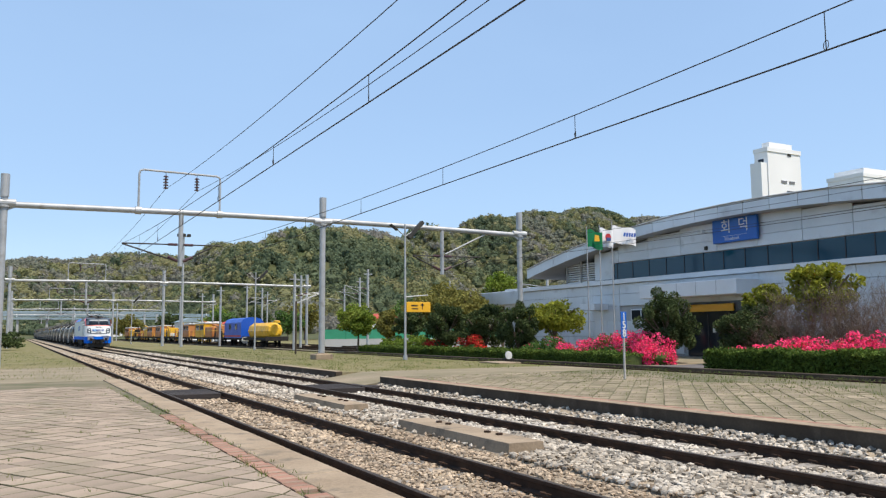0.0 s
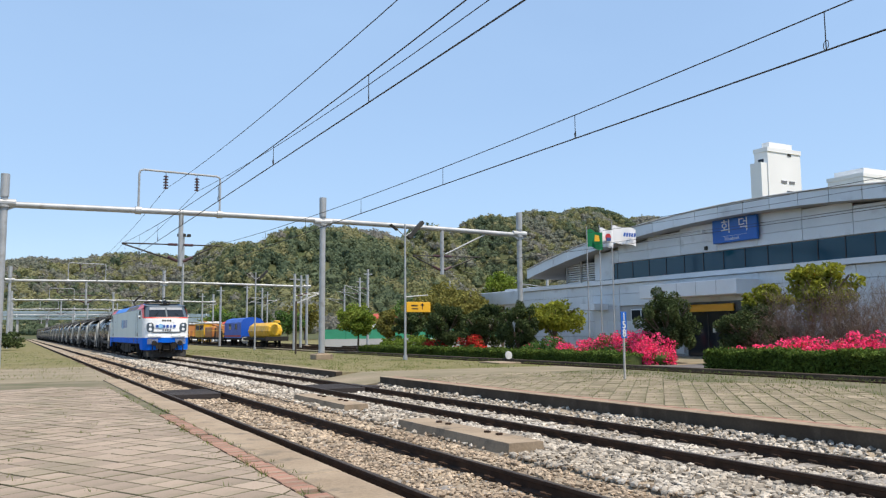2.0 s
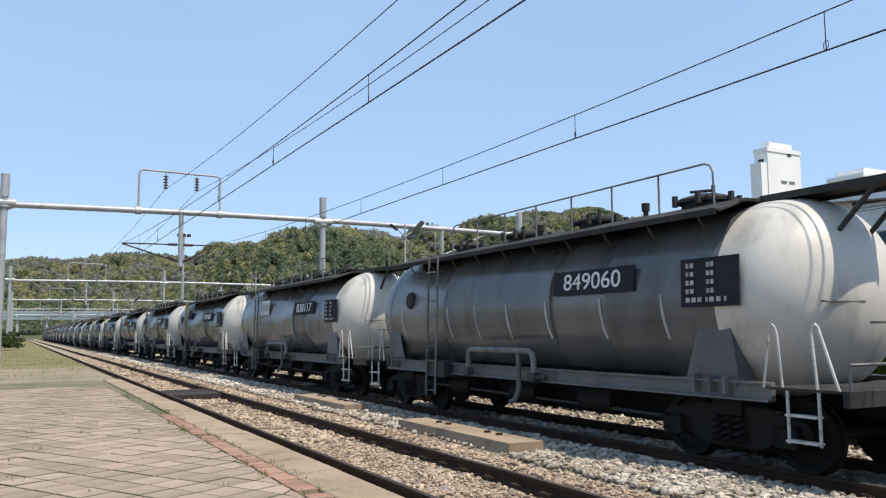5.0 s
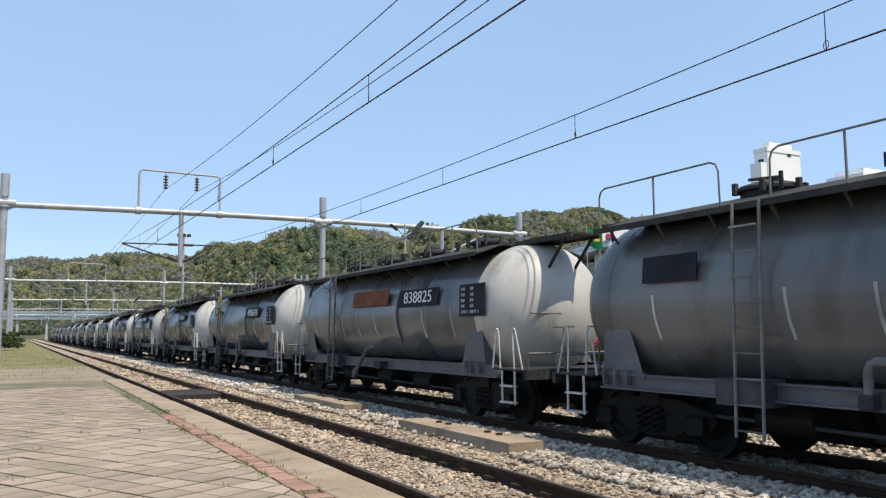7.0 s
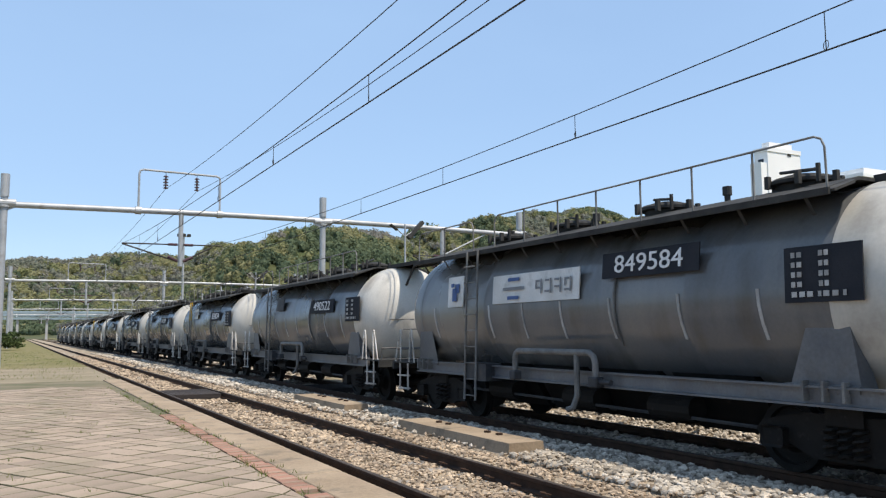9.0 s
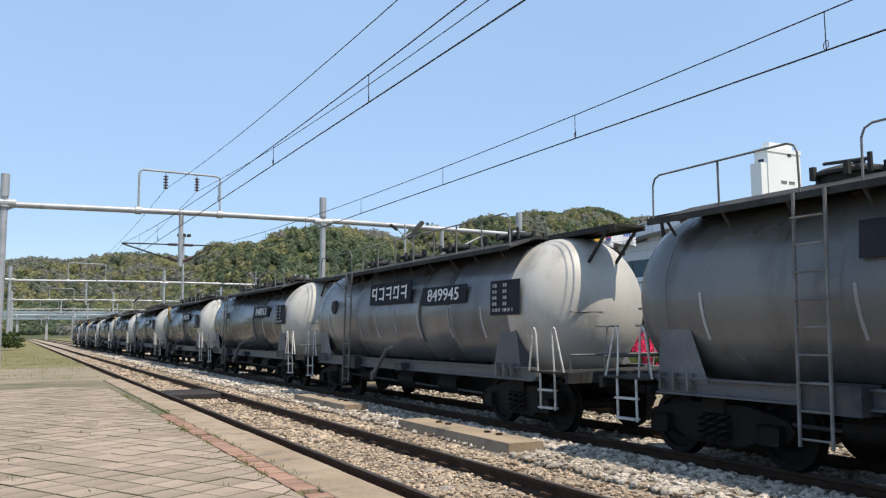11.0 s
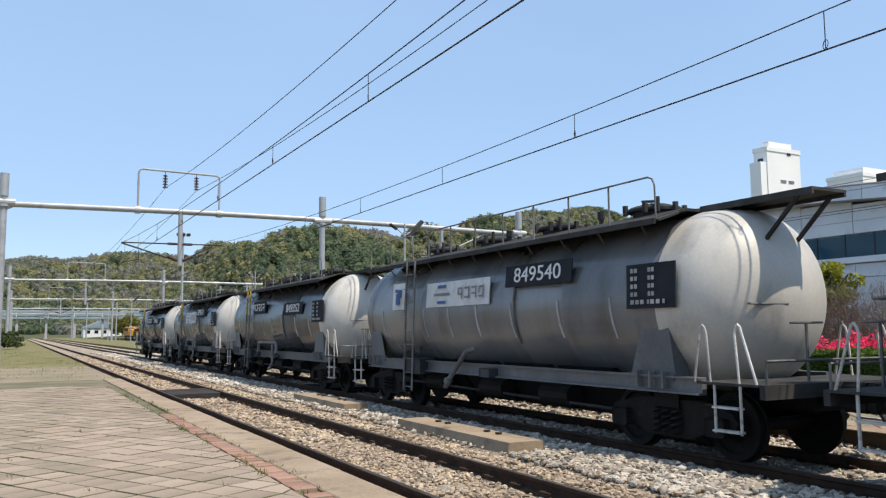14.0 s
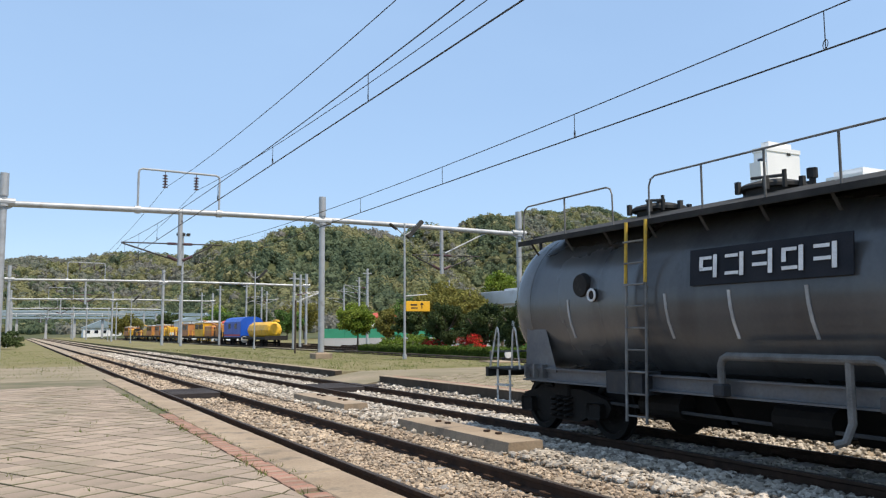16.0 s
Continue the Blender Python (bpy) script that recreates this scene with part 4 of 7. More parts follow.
            part("valve", Geo().box(x - 0.08, -0.9, 0.84, x + 0.08, -0.7, 1.0, 0.02).rod((x, -1.15, 0.93), (x, -0.8, 0.93), 0.04, 8), M["sill"], wg)
        else:
            part("slant_pipe", Geo().tube([(s * 1.22, 0.38, 1.34), (s * 1.36, 0.46, 1.28), (s * 1.44, 1.08, 0.68), (s * 1.44, 1.14, 0.58)], 0.05, 10), M["ladder"], wg, "slanting discharge pipe")
            part("pipe_flange", Geo().rod((s * 1.435, 1.02, 0.74), (s * 1.445, 1.07, 0.68), 0.08, 12), M["ladder"], wg)
            part("valve", Geo().box(s * 1.2, -0.5, 0.84, s * 1.42, -0.15, 1.0, 0.02), M["sill"], wg)
        part("tool_box", Geo().box(s * 1.1, 2.3, 0.78, s * 1.42, 3.05, 1.1, 0.01), M["sill"], wg)
    # hoppers reach low to block the view of lit ballast behind
    for ya in (-3.3, -1.6, 0.1, 1.7):
        part("hopper", Geo().prism([(-0.95, 1.1), (0.95, 1.1), (0.45, 0.34), (-0.45, 0.34)], ya, ya + 1.4), M["grease_shaded"], wg)
    part("centre_sill", Geo().box(-0.25, -6.3, 0.66, 0.25, 6.3, 0.98), M["grease_shaded"], wg)
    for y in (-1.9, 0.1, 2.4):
        part("air_reservoir", Geo().rod((-0.9, y - 0.4, 0.62), (-0.9, y + 0.4, 0.62), 0.17, 12), M["grease_shaded"], wg)
    part("brake_rigging", Geo().rod((-1.0, -3.6, 0.5), (-1.0, 3.6, 0.58), 0.025, 6).rod((-0.4, -3.6, 0.42), (-0.4, 3.6, 0.42), 0.025, 6).rod((1.0, -3.6, 0.5), (1.0, 3.6, 0.58), 0.025, 6), M["sill"], wg)
    # ladder
    for s in (-1,):
        x = s * 1.45
        for dy in (0.0, 0.40):
            part("ladder_stile", Geo().rod((x - 0.02, 2.62 + dy, 0.42), (x + 0.07, 2.62 + dy, 3.20), 0.022, 6), M["ladder"], wg)
        for k in range(9):
            part("ladder_rung", Geo().rod((x, 2.62, 0.5 + k * 0.3), (x, 3.02, 0.5 + k * 0.3), 0.013, 6), M["ladder"], wg)
    return wg


loco = make_loco()
looped, slanted = make_wagon(True), make_wagon(False)
SLID = {2: -0.5, 3: -0.3, 18: -0.35, 19: -0.44}      # wagons whose side fittings sit further forward
SLANT = (2, 4, 11, 12, 13, 16)      # wagons with the slanting discharge pipe
wagons = [looped if i == 0 else slanted if i == 2 else copy_thing(slanted if i in SLANT else looped, pose(XT, 0, 0)) for i in range(20)]
for i, d in SLID.items():
    for ob in wagons[i].children:
        if ob.name.startswith(("ladder_", "pipe_loop", "valve", "stiffener", "sample_pipe", "slant_pipe", "pipe_flange")):
            ob.location.y = d
# ---- lineside: platforms, crossing, catenary ----
M.update(
    panel=surface("silver_facade_panel", (0.62, 0.65, 0.68), (0.55, 0.58, 0.61), 0.4, 0.4, 0.25, 0.02, 10, rnd=0.05, dirt=(0.36, 0.37, 0.39), dirt_amount=0.2, speck=0.03),
    panel_white=surface("white_facade_panel", (0.72, 0.74, 0.76), (0.64, 0.66, 0.68), 0.5, 0.45, 0.05, 0.02, 10, speck=0.03),
    soffit=surface("grey_soffit", (0.36, 0.37, 0.39), (0.30, 0.31, 0.33), 0.5, 0.6, 0, 0.03, speck=0.03),
    sign_blue=surface("blue_sign", (0.01, 0.10, 0.42), (0.012, 0.12, 0.47), 1, 0.35, 0, 0),
    sign_yellow=surface("yellow_sign", (0.78, 0.42, 0.02), (0.7, 0.37, 0.02), 2, 0.4, 0, 0),
    sign_red=surface("sign_red", (0.5, 0.04, 0.04), (0.42, 0.035, 0.035), 2, 0.5, 0, 0),
    asphalt=surface("worn_asphalt", (0.10, 0.095, 0.095), (0.15, 0.14, 0.135), 1, 0.95, 0, 0.3, 60),
    white_wall=surface("white_render", (0.84, 0.84, 0.83), (0.77, 0.77, 0.76), 0.1, 0.8, 0, 0.05),
    grey_wall=surface("grey_render", (0.42, 0.42, 0.42), (0.34, 0.34, 0.34), 0.2, 0.85, 0, 0.1),
    fence_green=surface("green_fence", (0.02, 0.20, 0.11), (0.03, 0.25, 0.14), 1, 0.6, 0, 0),
    blue_steel=surface("pale_blue_steel", (0.20, 0.27, 0.31), (0.26, 0.33, 0.37), 0.5, 0.6, 0, 0),
    roof_red=surface("red_roof", (0.48, 0.10, 0.06), (0.4, 0.08, 0.05), 0.5, 0.8, 0, 0.1),
    m_yellow=surface("works_yellow", (0.80, 0.46, 0.02), (0.68, 0.36, 0.02), 1, 0.5, 0, 0.05, dirt=(0.25, 0.14, 0.05), dirt_amount=0.35),
    m_orange=surface("works_orange", (0.55, 0.22, 0.06), (0.4, 0.15, 0.04), 1, 0.5, 0, 0.05, dirt=(0.2, 0.09, 0.04), dirt_amount=0.35),
    m_blue=surface("works_blue", (0.008, 0.09, 0.5), (0.008, 0.075, 0.42), 0.6, 0.4, 0, 0.03),
    flag_green=surface("green_flag", (0.01, 0.15, 0.06), (0.012, 0.18, 0.07), 1, 0.8, 0, 0),
    flag_white=surface("white_flag", (0.8, 0.8, 0.8), (0.74, 0.74, 0.74), 1, 0.8, 0, 0),
    bark=surface("bark", (0.10, 0.075, 0.055), (0.16, 0.125, 0.095), 4, 0.95, 0, 0.6, 30),
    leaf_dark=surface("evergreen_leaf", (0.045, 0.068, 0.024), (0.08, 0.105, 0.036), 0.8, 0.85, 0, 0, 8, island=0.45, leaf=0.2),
    leaf_hedge=surface("hedge_leaf", (0.062, 0.105, 0.018), (0.105, 0.15, 0.025), 0.9, 0.85, 0, 0, 8, island=0.45, leaf=0.25),
    leaf_spring=surface("spring_leaf", (0.130, 0.208, 0.026), (0.221, 0.260, 0.046), 0.6, 0.85, 0, 0, 8, island=0.4, leaf=0.35),
    leaf_olive=surface("olive_leaf", (0.169, 0.156, 0.039), (0.234, 0.221, 0.058), 0.5, 0.85, 0, 0, 8, island=0.4, leaf=0.35),
    leaf_yellow=surface("yellow_green_leaf", (0.300, 0.300, 0.031), (0.213, 0.237, 0.037), 0.7, 0.85, 0, 0, 8, island=0.35, leaf=0.35),
    leaf_mid=surface("mid_green_leaf", (0.063, 0.126, 0.028), (0.105, 0.175, 0.042), 0.6, 0.85, 0, 0, 8, island=0.4, leaf=0.3),
    twig=surface("bare_twig", (0.15, 0.115, 0.085), (0.21, 0.165, 0.125), 2, 0.9, 0, 0, 8, island=0.3),
    bloom=surface("pink_azalea", (0.95, 0.09, 0.25), (0.86, 0.055, 0.16), 0.9, 0.85, 0, 0, 8, island=0.3, leaf=0.3),
    bloom_red=surface("red_azalea", (0.66, 0.05, 0.035), (0.54, 0.035, 0.03), 0.9, 0.85, 0, 0, 8, island=0.3, leaf=0.3),
    # hill woods: distance haze is mixed into these pale, dull colours
    wood_far=surface("hill_spring_wood", (0.20, 0.215, 0.10), (0.30, 0.285, 0.15), 0.05, 0.95, 0, 0, 0.2, island=0.12, leaf=0.45, spread=0.12),
    bare_hazy=surface("hill_bare_wood", (0.26, 0.25, 0.215), (0.22, 0.235, 0.175), 0.04, 0.95, 0, 0, 0.2, island=0.10, leaf=0.45, spread=0.12),
    pine_far=surface("hill_pine_wood", (0.10, 0.135, 0.08), (0.15, 0.18, 0.10), 0.06, 0.95, 0, 0, 0.2, island=0.14, leaf=0.4, spread=0.12),
    hill_ground=surface("hill_ground", (0.06, 0.075, 0.03), (0.09, 0.09, 0.045), 0.02, 1.0, 0, 0.3, 0.4),
)
PZ = 0.22
PZ2 = 0.23

# near platform: bed, kerb, red course
plat = tagged(new("platform_near"), "worn low platform of square concrete pavers beside the track", "platform", "", "structure")
part("platform_bed", Geo().box(-14, -12, -0.45, 2.36, 28.2, PZ - 0.014), M["joint"], plat, "sandy weedy joints")
g = Geo()
for k in range(20):
    a = -12 + k * 2.02
    g = Geo().box(2.60, a, -0.45, 3.13, a + 2.005, PZ + 0.004 * (k % 3) - 0.004, 0.012)
    part("kerb", g, M["concrete"], plat, "weathered concrete edging")
g = Geo().box(2.34, -12, -0.45, 2.62, 28.2, PZ - 0.035)
part("course_bed", g, M["joint"], plat)
# rough ground past the paving
tagged(part("verge_soil", Geo().box(-60, 28.2, -0.45, 3.1, 41, PZ - 0.046), M["soil"], fix=False), "trodden soil at the end of the platform", "verge", "", "structure")
tagged(part("verge_near", Geo().box(-60, 41, -0.45, 3.1, 420, PZ - 0.05), M["grass_ground"], fix=False), "grassy verge past the end of the platform", "verge", "", "structure")

# island platform in two lengths with a path between
isl = tagged(new("platform_island"), "island platform of concrete pavers with a shade-darkened edge wall", "platform", "", "structure")
for a, b in ((-12, 24.4), (28.5, 56)):
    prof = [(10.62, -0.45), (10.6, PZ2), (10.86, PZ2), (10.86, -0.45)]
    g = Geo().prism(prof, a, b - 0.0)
    # the wall's dark tone includes the shade on its track side
    part("edge_wall", g, M["concrete_dark"], isl, "concrete edge wall in a shade-darkened tone")
    part("edge_coping", Geo().box(10.585, a, PZ2 + 0.003, 10.86, b, PZ2 + 0.02, 0.006), M["concrete"], isl)
part("platform_bed", Geo().box(10.86, -12, -0.45, 20.6, 24.4, PZ2 - 0.013), M["joint"], isl)
part("far_bed", Geo().box(10.86, 28.5, -0.45, 20.6, 400, PZ2 - 0.02), M["grass_ground"], isl, "grassed far length of the platform")
g = Geo().prism([(10.0, -0.02), (11.6, PZ2 - 0.02), (20.6, PZ2 - 0.02), (20.6, -0.45), (10.0, -0.45)], 24.4, 28.5)
part("cross_path", g, M["soil"], isl, "trodden path through the platform")

# timber crossing decks
cross = tagged(new("track_crossing"), "dark timber deck laid between the rails for walking across", "level crossing", "", "structure")
for x0, x1 in ((3.93, 5.26), (8.33, 9.67)):
    for k in range(8):
        part("plank", Geo().box(x0, 23.4 + k * 0.27, -0.16, x1, 23.65 + k * 0.27, -0.012 + 0.004 * (k % 2), 0.01), M["timber"], cross)
for k in range(6):
    part("plank", Geo().box(9.86, 23.6 + k * 0.3, -0.16, 10.5, 23.88 + k * 0.3, -0.01, 0.01), M["timber"], cross)

# sleeper-like concrete beams lying between the tracks
for (x0, y0, x1, y1) in ((6.28, 9.85, 6.86, 13.6), (6.5, 16.9, 7.05, 20.5)):
    be = thing("concrete_beam", (0, 0, 0), "old concrete beam with rusty fixings lying on the ballast", "concrete beam", "beams between the tracks")
    part("beam", Geo().prism([(x0 - 0.03, -0.12), (x1 + 0.03, -0.12), (x1, 0.09), (x0, 0.09)], y0, y1), M["concrete"], be)
    for k, yy in enumerate((y0 + 0.9, y0 + 1.25, y1 - 1.2, y1 - 0.85)):
        part("fixing", Geo().rod(((x0 + x1) / 2 + 0.1, yy, 0.09), ((x0 + x1) / 2 + 0.1, yy, 0.12), 0.055, 10), M["rail_side"], be)

# siding behind the island platform
sid = tagged(new("siding_track"), "overgrown siding of rusty rails beside the hedge", "railway track", "running tracks", "structure")
for xx in (21.6, 23.1):
    part("rail", Geo().prism([(x + xx, z + 0.10) for x, z in RAIL], -12, 300), M["rail_side"], sid)
part("siding_bed", Geo().box(20.6, -12, -0.45, 24.0, 300, 0.0), M["soil"], sid)
part("garden_bank", Geo().box(24.0, -12, -0.45, 60, 62, 0.12), M["soil"], sid, "bare soil of the station garden")
part("kerb_stone", Geo().box(23.75, -12, -0.3, 24.0, 62, 0.2, 0.02), M["concrete_dark"], sid, "dark garden kerb")
part("entrance_path", Geo().box(24.0, 24.2, 0.1, 36, 27.4, 0.135), M["asphalt"], sid, "asphalt path to the station door")

# catenary
GY = [-10, 43, 104, 162, 222, 282]


def gantry(y, xs, zb, ztop, mast_x, label, near):
    ga = thing("catenary_gantry", (0, y, 0), label, "gantry", "catenary gantries")
    n = 24
    x0, x1 = xs[0], xs[-1]
    arch = lambda x: zb + 0.16 * math.sin(math.pi * (x - x0) / (x1 - x0)) - 0.08
    part("beam", Geo().tube([(x0 + (x1 - x0) * i / n, 0, arch(x0 + (x1 - x0) * i / n)) for i in range(n + 1)], 0.15, 12), M["galv"], ga, "long galvanised tube", True)
    for k, x in enumerate(xs):
        base = 0.5 if (near and k == 1) else 0.0
        part("pole", Geo().rod((x, 0, base), (x, 0, ztop), 0.18, 14, 0.16), M["galv"], ga, "", True)
        part("pole_cap", Geo().rod((x, 0, zb + 0.28), (x, 0, ztop), 0.2, 14), M["galv"], ga, "pale sleeve", True)
        part("pole_foot", Geo().box(x - 0.5, -0.5, -0.3, x + 0.5, 0.5, base + 0.02, 0.04).box(x - 0.26, -0.26, base, x + 0.26, 0.26, base + 0.06, 0.01), M["concrete"], ga)
        part("flange", Geo().rod((x, 0, zb - 0.22), (x, 0, zb - 0.12), 0.24, 14).rod((x - 0.5, 0, zb), (x + 0.5, 0, zb), 0.19, 12), M["galv"], ga)
        for s in (-1, 1):
            part("knee_brace", Geo().slab([(x + s * 0.15, -0.03, zb - 0.36), (x + s * 0.15, -0.03, zb - 0.13), (x + s * 0.62, -0.03, zb - 0.13)], 0.06), M["galv"], ga)
    # feeder frame on top
    a, b = 5.3, 9.38
    top = zb + 2.15
    part("feeder_frame", Geo().tube([(a, 0, arch(a)), (a, 0, top - 0.2), (a + 0.05, 0, top - 0.06), (a + 0.2, 0, top), (b - 0.2, 0, top - 0.05), (b - 0.05, 0, top - 0.11), (b, 0, top - 0.25), (b, 0, arch(b))], 0.055, 8), M["galv"], ga)
    part("clamp", Geo().rod((a - 0.14, 0, arch(a)), (a + 0.14, 0, arch(a)), 0.2, 12), M["galv"], ga)
    part("clamp", Geo().rod((b - 0.14, 0, arch(b)), (b + 0.14, 0, arch(b)), 0.2, 12), M["galv"], ga)
    for x in (6.6, 8.17):
        g = Geo().rod((x, 0, top), (x, 0, top - 0.22), 0.015, 6)
        part("hanger", g, M["wire"], ga)
        rows = []
        for k in range(5):
            z = top - 0.22 - k * 0.15
            rows += [(z, 0.04, 0), (z - 0.05, 0.13, 0), (z - 0.08, 0.13, 0), (z - 0.09, 0.04, 0)]
        k = Geo().lathe(rows, 12, "z")
        part("insulator", Geo().add([(p[0] + x, p[1], p[2]) for p in k.v], k.f), M["porcelain"], ga, "brown disc insulator string", True)
    # drop mast with cantilevers to both wires
    for mx, w0, w1 in ((mast_x, 4.67, 8.96),) + (((22.78, 20.9, 24.9),) if near else ()):
        part("drop_mast", Geo().rod((mx, 0, arch(mx)), (mx, 0, 5.15), 0.12, 12), M["galv"], ga)
        part("top_tube", Geo().rod((w0 - 0.1, 0, 6.24), (w1 + 0.6, 0, 6.30), 0.035, 6), M["wire"], ga)
        for wx, s in ((w0, -1), (w1, 1)):
            part("strut", Geo().rod((mx, 0, 5.35), (wx + s * 0.1, 0, 6.22), 0.04, 6), M["wire"], ga)
            part("strut_insulator", Geo().rod((mx + s * 0.15, 0, 5.42), (mx + s * 0.62, 0, 5.64), 0.08, 10), M["porcelain"], ga)
            part("tube_insulator", Geo().rod((mx + s * 0.15, 0, 6.27), (mx + s * 0.62, 0, 6.27), 0.07, 10), M["porcelain"], ga)
            part("steady_arm", Geo().rod((wx + s * 0.05, 0, 5.24), (wx - s * 0.75, 0, 5.42), 0.02, 6).rod((wx - s * 0.75, 0, 5.42), (wx - s * 0.75, 0, 5.85), 0.015, 6), M["wire"], ga)
        if near and mx > 15:
            part("brace", Geo().rod((26.2, 0, zb), (23.0, 0, 6.4), 0.05, 8), M["galv"], ga)
    return ga


gantry(43, (-0.69, 15.15, 28.4), 7.92, 9.3, 7.42, "galvanised portal gantry carrying the overhead wires", True)
for yy in GY[2:]:
    gantry(yy, (-0.7, 16.1, 34.5), 7.95, 9.5, 7.3, "distant galvanised portal gantry carrying the overhead wires", False)


def span_z(y, low, rise):
    """Sagging wire between neighbouring gantries."""
    for a, b in zip(GY, GY[1:]):
        if a <= y <= b:
            u = (y - (a + b) / 2) / ((b - a) / 2)
            return low + rise * u * u
    return low + rise


ys = [-16 + 298 * (k / 150) ** 1.4 for k in range(151)]
ys = sorted(set(ys + GY))
ow = thing("overhead_line", (0, 0, 0), "black overhead contact wires with messengers, droppers and feeders", "overhead wire")
for xw in (4.67, 8.96):
    part("contact_wire", Geo().rod((xw, -16, 5.2), (xw, 282, 5.2), 0.012, 6), M["wire"], ow)
    part("messenger_wire", Geo().tube([(xw, y, span_z(y, 5.615, 0.65)) for y in ys], 0.010, 5), M["wire"], ow)
    start = 6.45 if xw > 6 else 6.0
    for k in range(-4, 55):
        y = start + k * 5.2
        zt = span_z(y, 5.615, 0.65) if -16 < y < 282 else None
        if zt:
            loop = [(xw + 0.03 * math.sin(a), y + 0.06 * math.sin(a), 5.27 - 0.06 * math.cos(a)) for a in [j * math.pi / 4 for j in range(9)]]
            part("dropper", Geo().rod((xw, y, 5.2), (xw, y, zt), 0.007, 4).tube(loop, 0.006, 4), M["wire"], ow)
part("feeder_wire", Geo().tube([(6.6 + 0.0 * y, y, span_z(y, 8.4, 0.75)) for y in ys], 0.012, 5), M["wire"], ow)
part("feeder_wire", Geo().tube([(8.17, y, span_z(y, 8.32, 0.8)) for y in ys], 0.012, 5), M["wire"], ow)
for x0, z0 in ((22.8, 6.2), (22.9, 5.3), (29.5, 7.2), (30.5, 6.6)):
    part("far_wire", Geo().tube([(x0 + (1.2 if y > 43 else 0), y, z0 + span_z(y, 0, 0.35)) for y in ys], 0.011, 4), M["wire"], ow)


# platform furniture
def lamp_post(x, y, h, base):
    lp = thing("platform_lamp", (x, y, base), "slim grey platform lamp post with a slanted head", "lamp post", "platform lamps")
    part("post", Geo().rod((0, 0, 0), (0, 0, h), 0.07, 12, 0.05).rod((0, 0, 0), (0, 0, 0.25), 0.12, 12), M["galv"], lp, "", True)
    part("arm", Geo().rod((0, 0, h - 0.65), (-0.75, 0, h - 0.1), 0.03, 8).rod((0, 0, h - 0.65), (0.55, 0, h - 0.3), 0.03, 8), M["galv"], lp)
    part("lamp_head", Geo().slab([(0.12, -0.14, h - 0.66), (0.12, 0.14, h - 0.66), (0.98, 0.14, h + 0.25), (0.98, -0.14, h + 0.25)], 0.2), M["deck"], lp, "dark slanted lamp head")
    part("lamp_head", Geo().slab([(-0.85, -0.12, h - 0.02), (-0.85, 0.12, h - 0.02), (-0.45, 0.12, h - 0.30), (-0.45, -0.12, h - 0.30)], 0.08), M["deck"], lp)
    return lp


lp = lamp_post(18.5, 39.2, 7.3, 0.21)
part("sign_bracket", Geo().rod((0, 0, 3.36), (1.36, 0, 3.48), 0.035, 8), M["galv"], lp)
sg = part("exit_sign", Geo().box(0.06, -0.06, 2.55, 1.5, 0.06, 3.10, 0.015), M["sign_yellow"], lp, "orange hanging exit sign")
for x0, x1, z0, z1 in ((0.32, 0.72, 2.86, 2.94), (0.36, 0.74, 2.70, 2.76)):
    part("sign_line", Geo().box(x0, -0.066, z0, x1, -0.061, z1), M["board_black"], sg)
part("sign_arrow", Geo().slab([(0.98, -0.063, 2.70), (1.03, -0.063, 2.70), (1.03, -0.063, 2.98), (0.98, -0.063, 2.98)], 0.004).slab([(0.88, -0.064, 2.90), (1.005, -0.064, 3.04), (1.13, -0.064, 2.90)], 0.004), M["board_black"], sg)
lamp_post(19.2, 72.5, 7.0, 0.21)
for x, y in ((15.6, 130), (17.0, 178)):
    lamp_post(x, y, 7.0, 0.2)

km = thing("kilometre_post", (16.25, 19.0, 0.2), "blue kilometre marker on a thin white post", "kilometre marker")
part("post", Geo().rod((0, 0, 0), (0, 0, 2.0), 0.035, 10), M["step_white"], km)
pl = part("plate", Geo().box(-0.11, -0.03, 1.25, 0.11, 0.0, 2.05, 0.01), M["sign_blue"], km, "blue number plate")
TURN = pose(0, 0, 0, 90, 0, 0)
for k, d in enumerate("158"):
    lettering("digit", d, 0.32, M["letter"], pl, pose(0, -0.036, 1.90 - k * 0.25) @ TURN, "white numeral")
pt = thing("thin_post", (17.4, 54.8, 0.2), "dark thin lineside post", "post")
part("post", Geo().rod((0, 0, 0), (0, 0, 3.7), 0.07, 8), M["concrete_dark"], pt)
ds = thing("dwarf_signal", (22.0, 34.5, 0.0), "small ground signal with a white disc", "ground signal")
part("case", Geo().box(-0.25, -0.15, 0, 0.3, 0.2, 0.35, 0.03), M["black"], ds)
k = Geo().lathe([(-0.05, 0.01, 0), (-0.05, 0.2, 0), (0.0, 0.2, 0)], 20)
part("disc", Geo().add([(p[0] - 0.05, p[1] - 0.1, p[2] + 0.5) for p in k.v], k.f), M["board_white"], ds, "white round disc")
bx = thing("cover_slab", (20.2, 32.4, 0.2), "pale concrete cover slab on the platform", "cover slab")
part("slab", Geo().box(-0.6, -0.9, 0, 0.6, 0.9, 0.07, 0.015), M["concrete"], bx)
# ---- station building ----
XF = 36.0
st = thing("station_building", (0, 0, 0), "silver-panelled station hall with an arched roof and ribbon window", "station")


def roof_z(y):
    """Height of the roof's upper edge along the track."""
    return 8.72 - 0.0052 * (y - 31.0) ** 2


part("wall", Geo().box(XF + 0.12, -10, 0.1, XF + 14, 56.5, 5.0), M["grey_wall"], st)
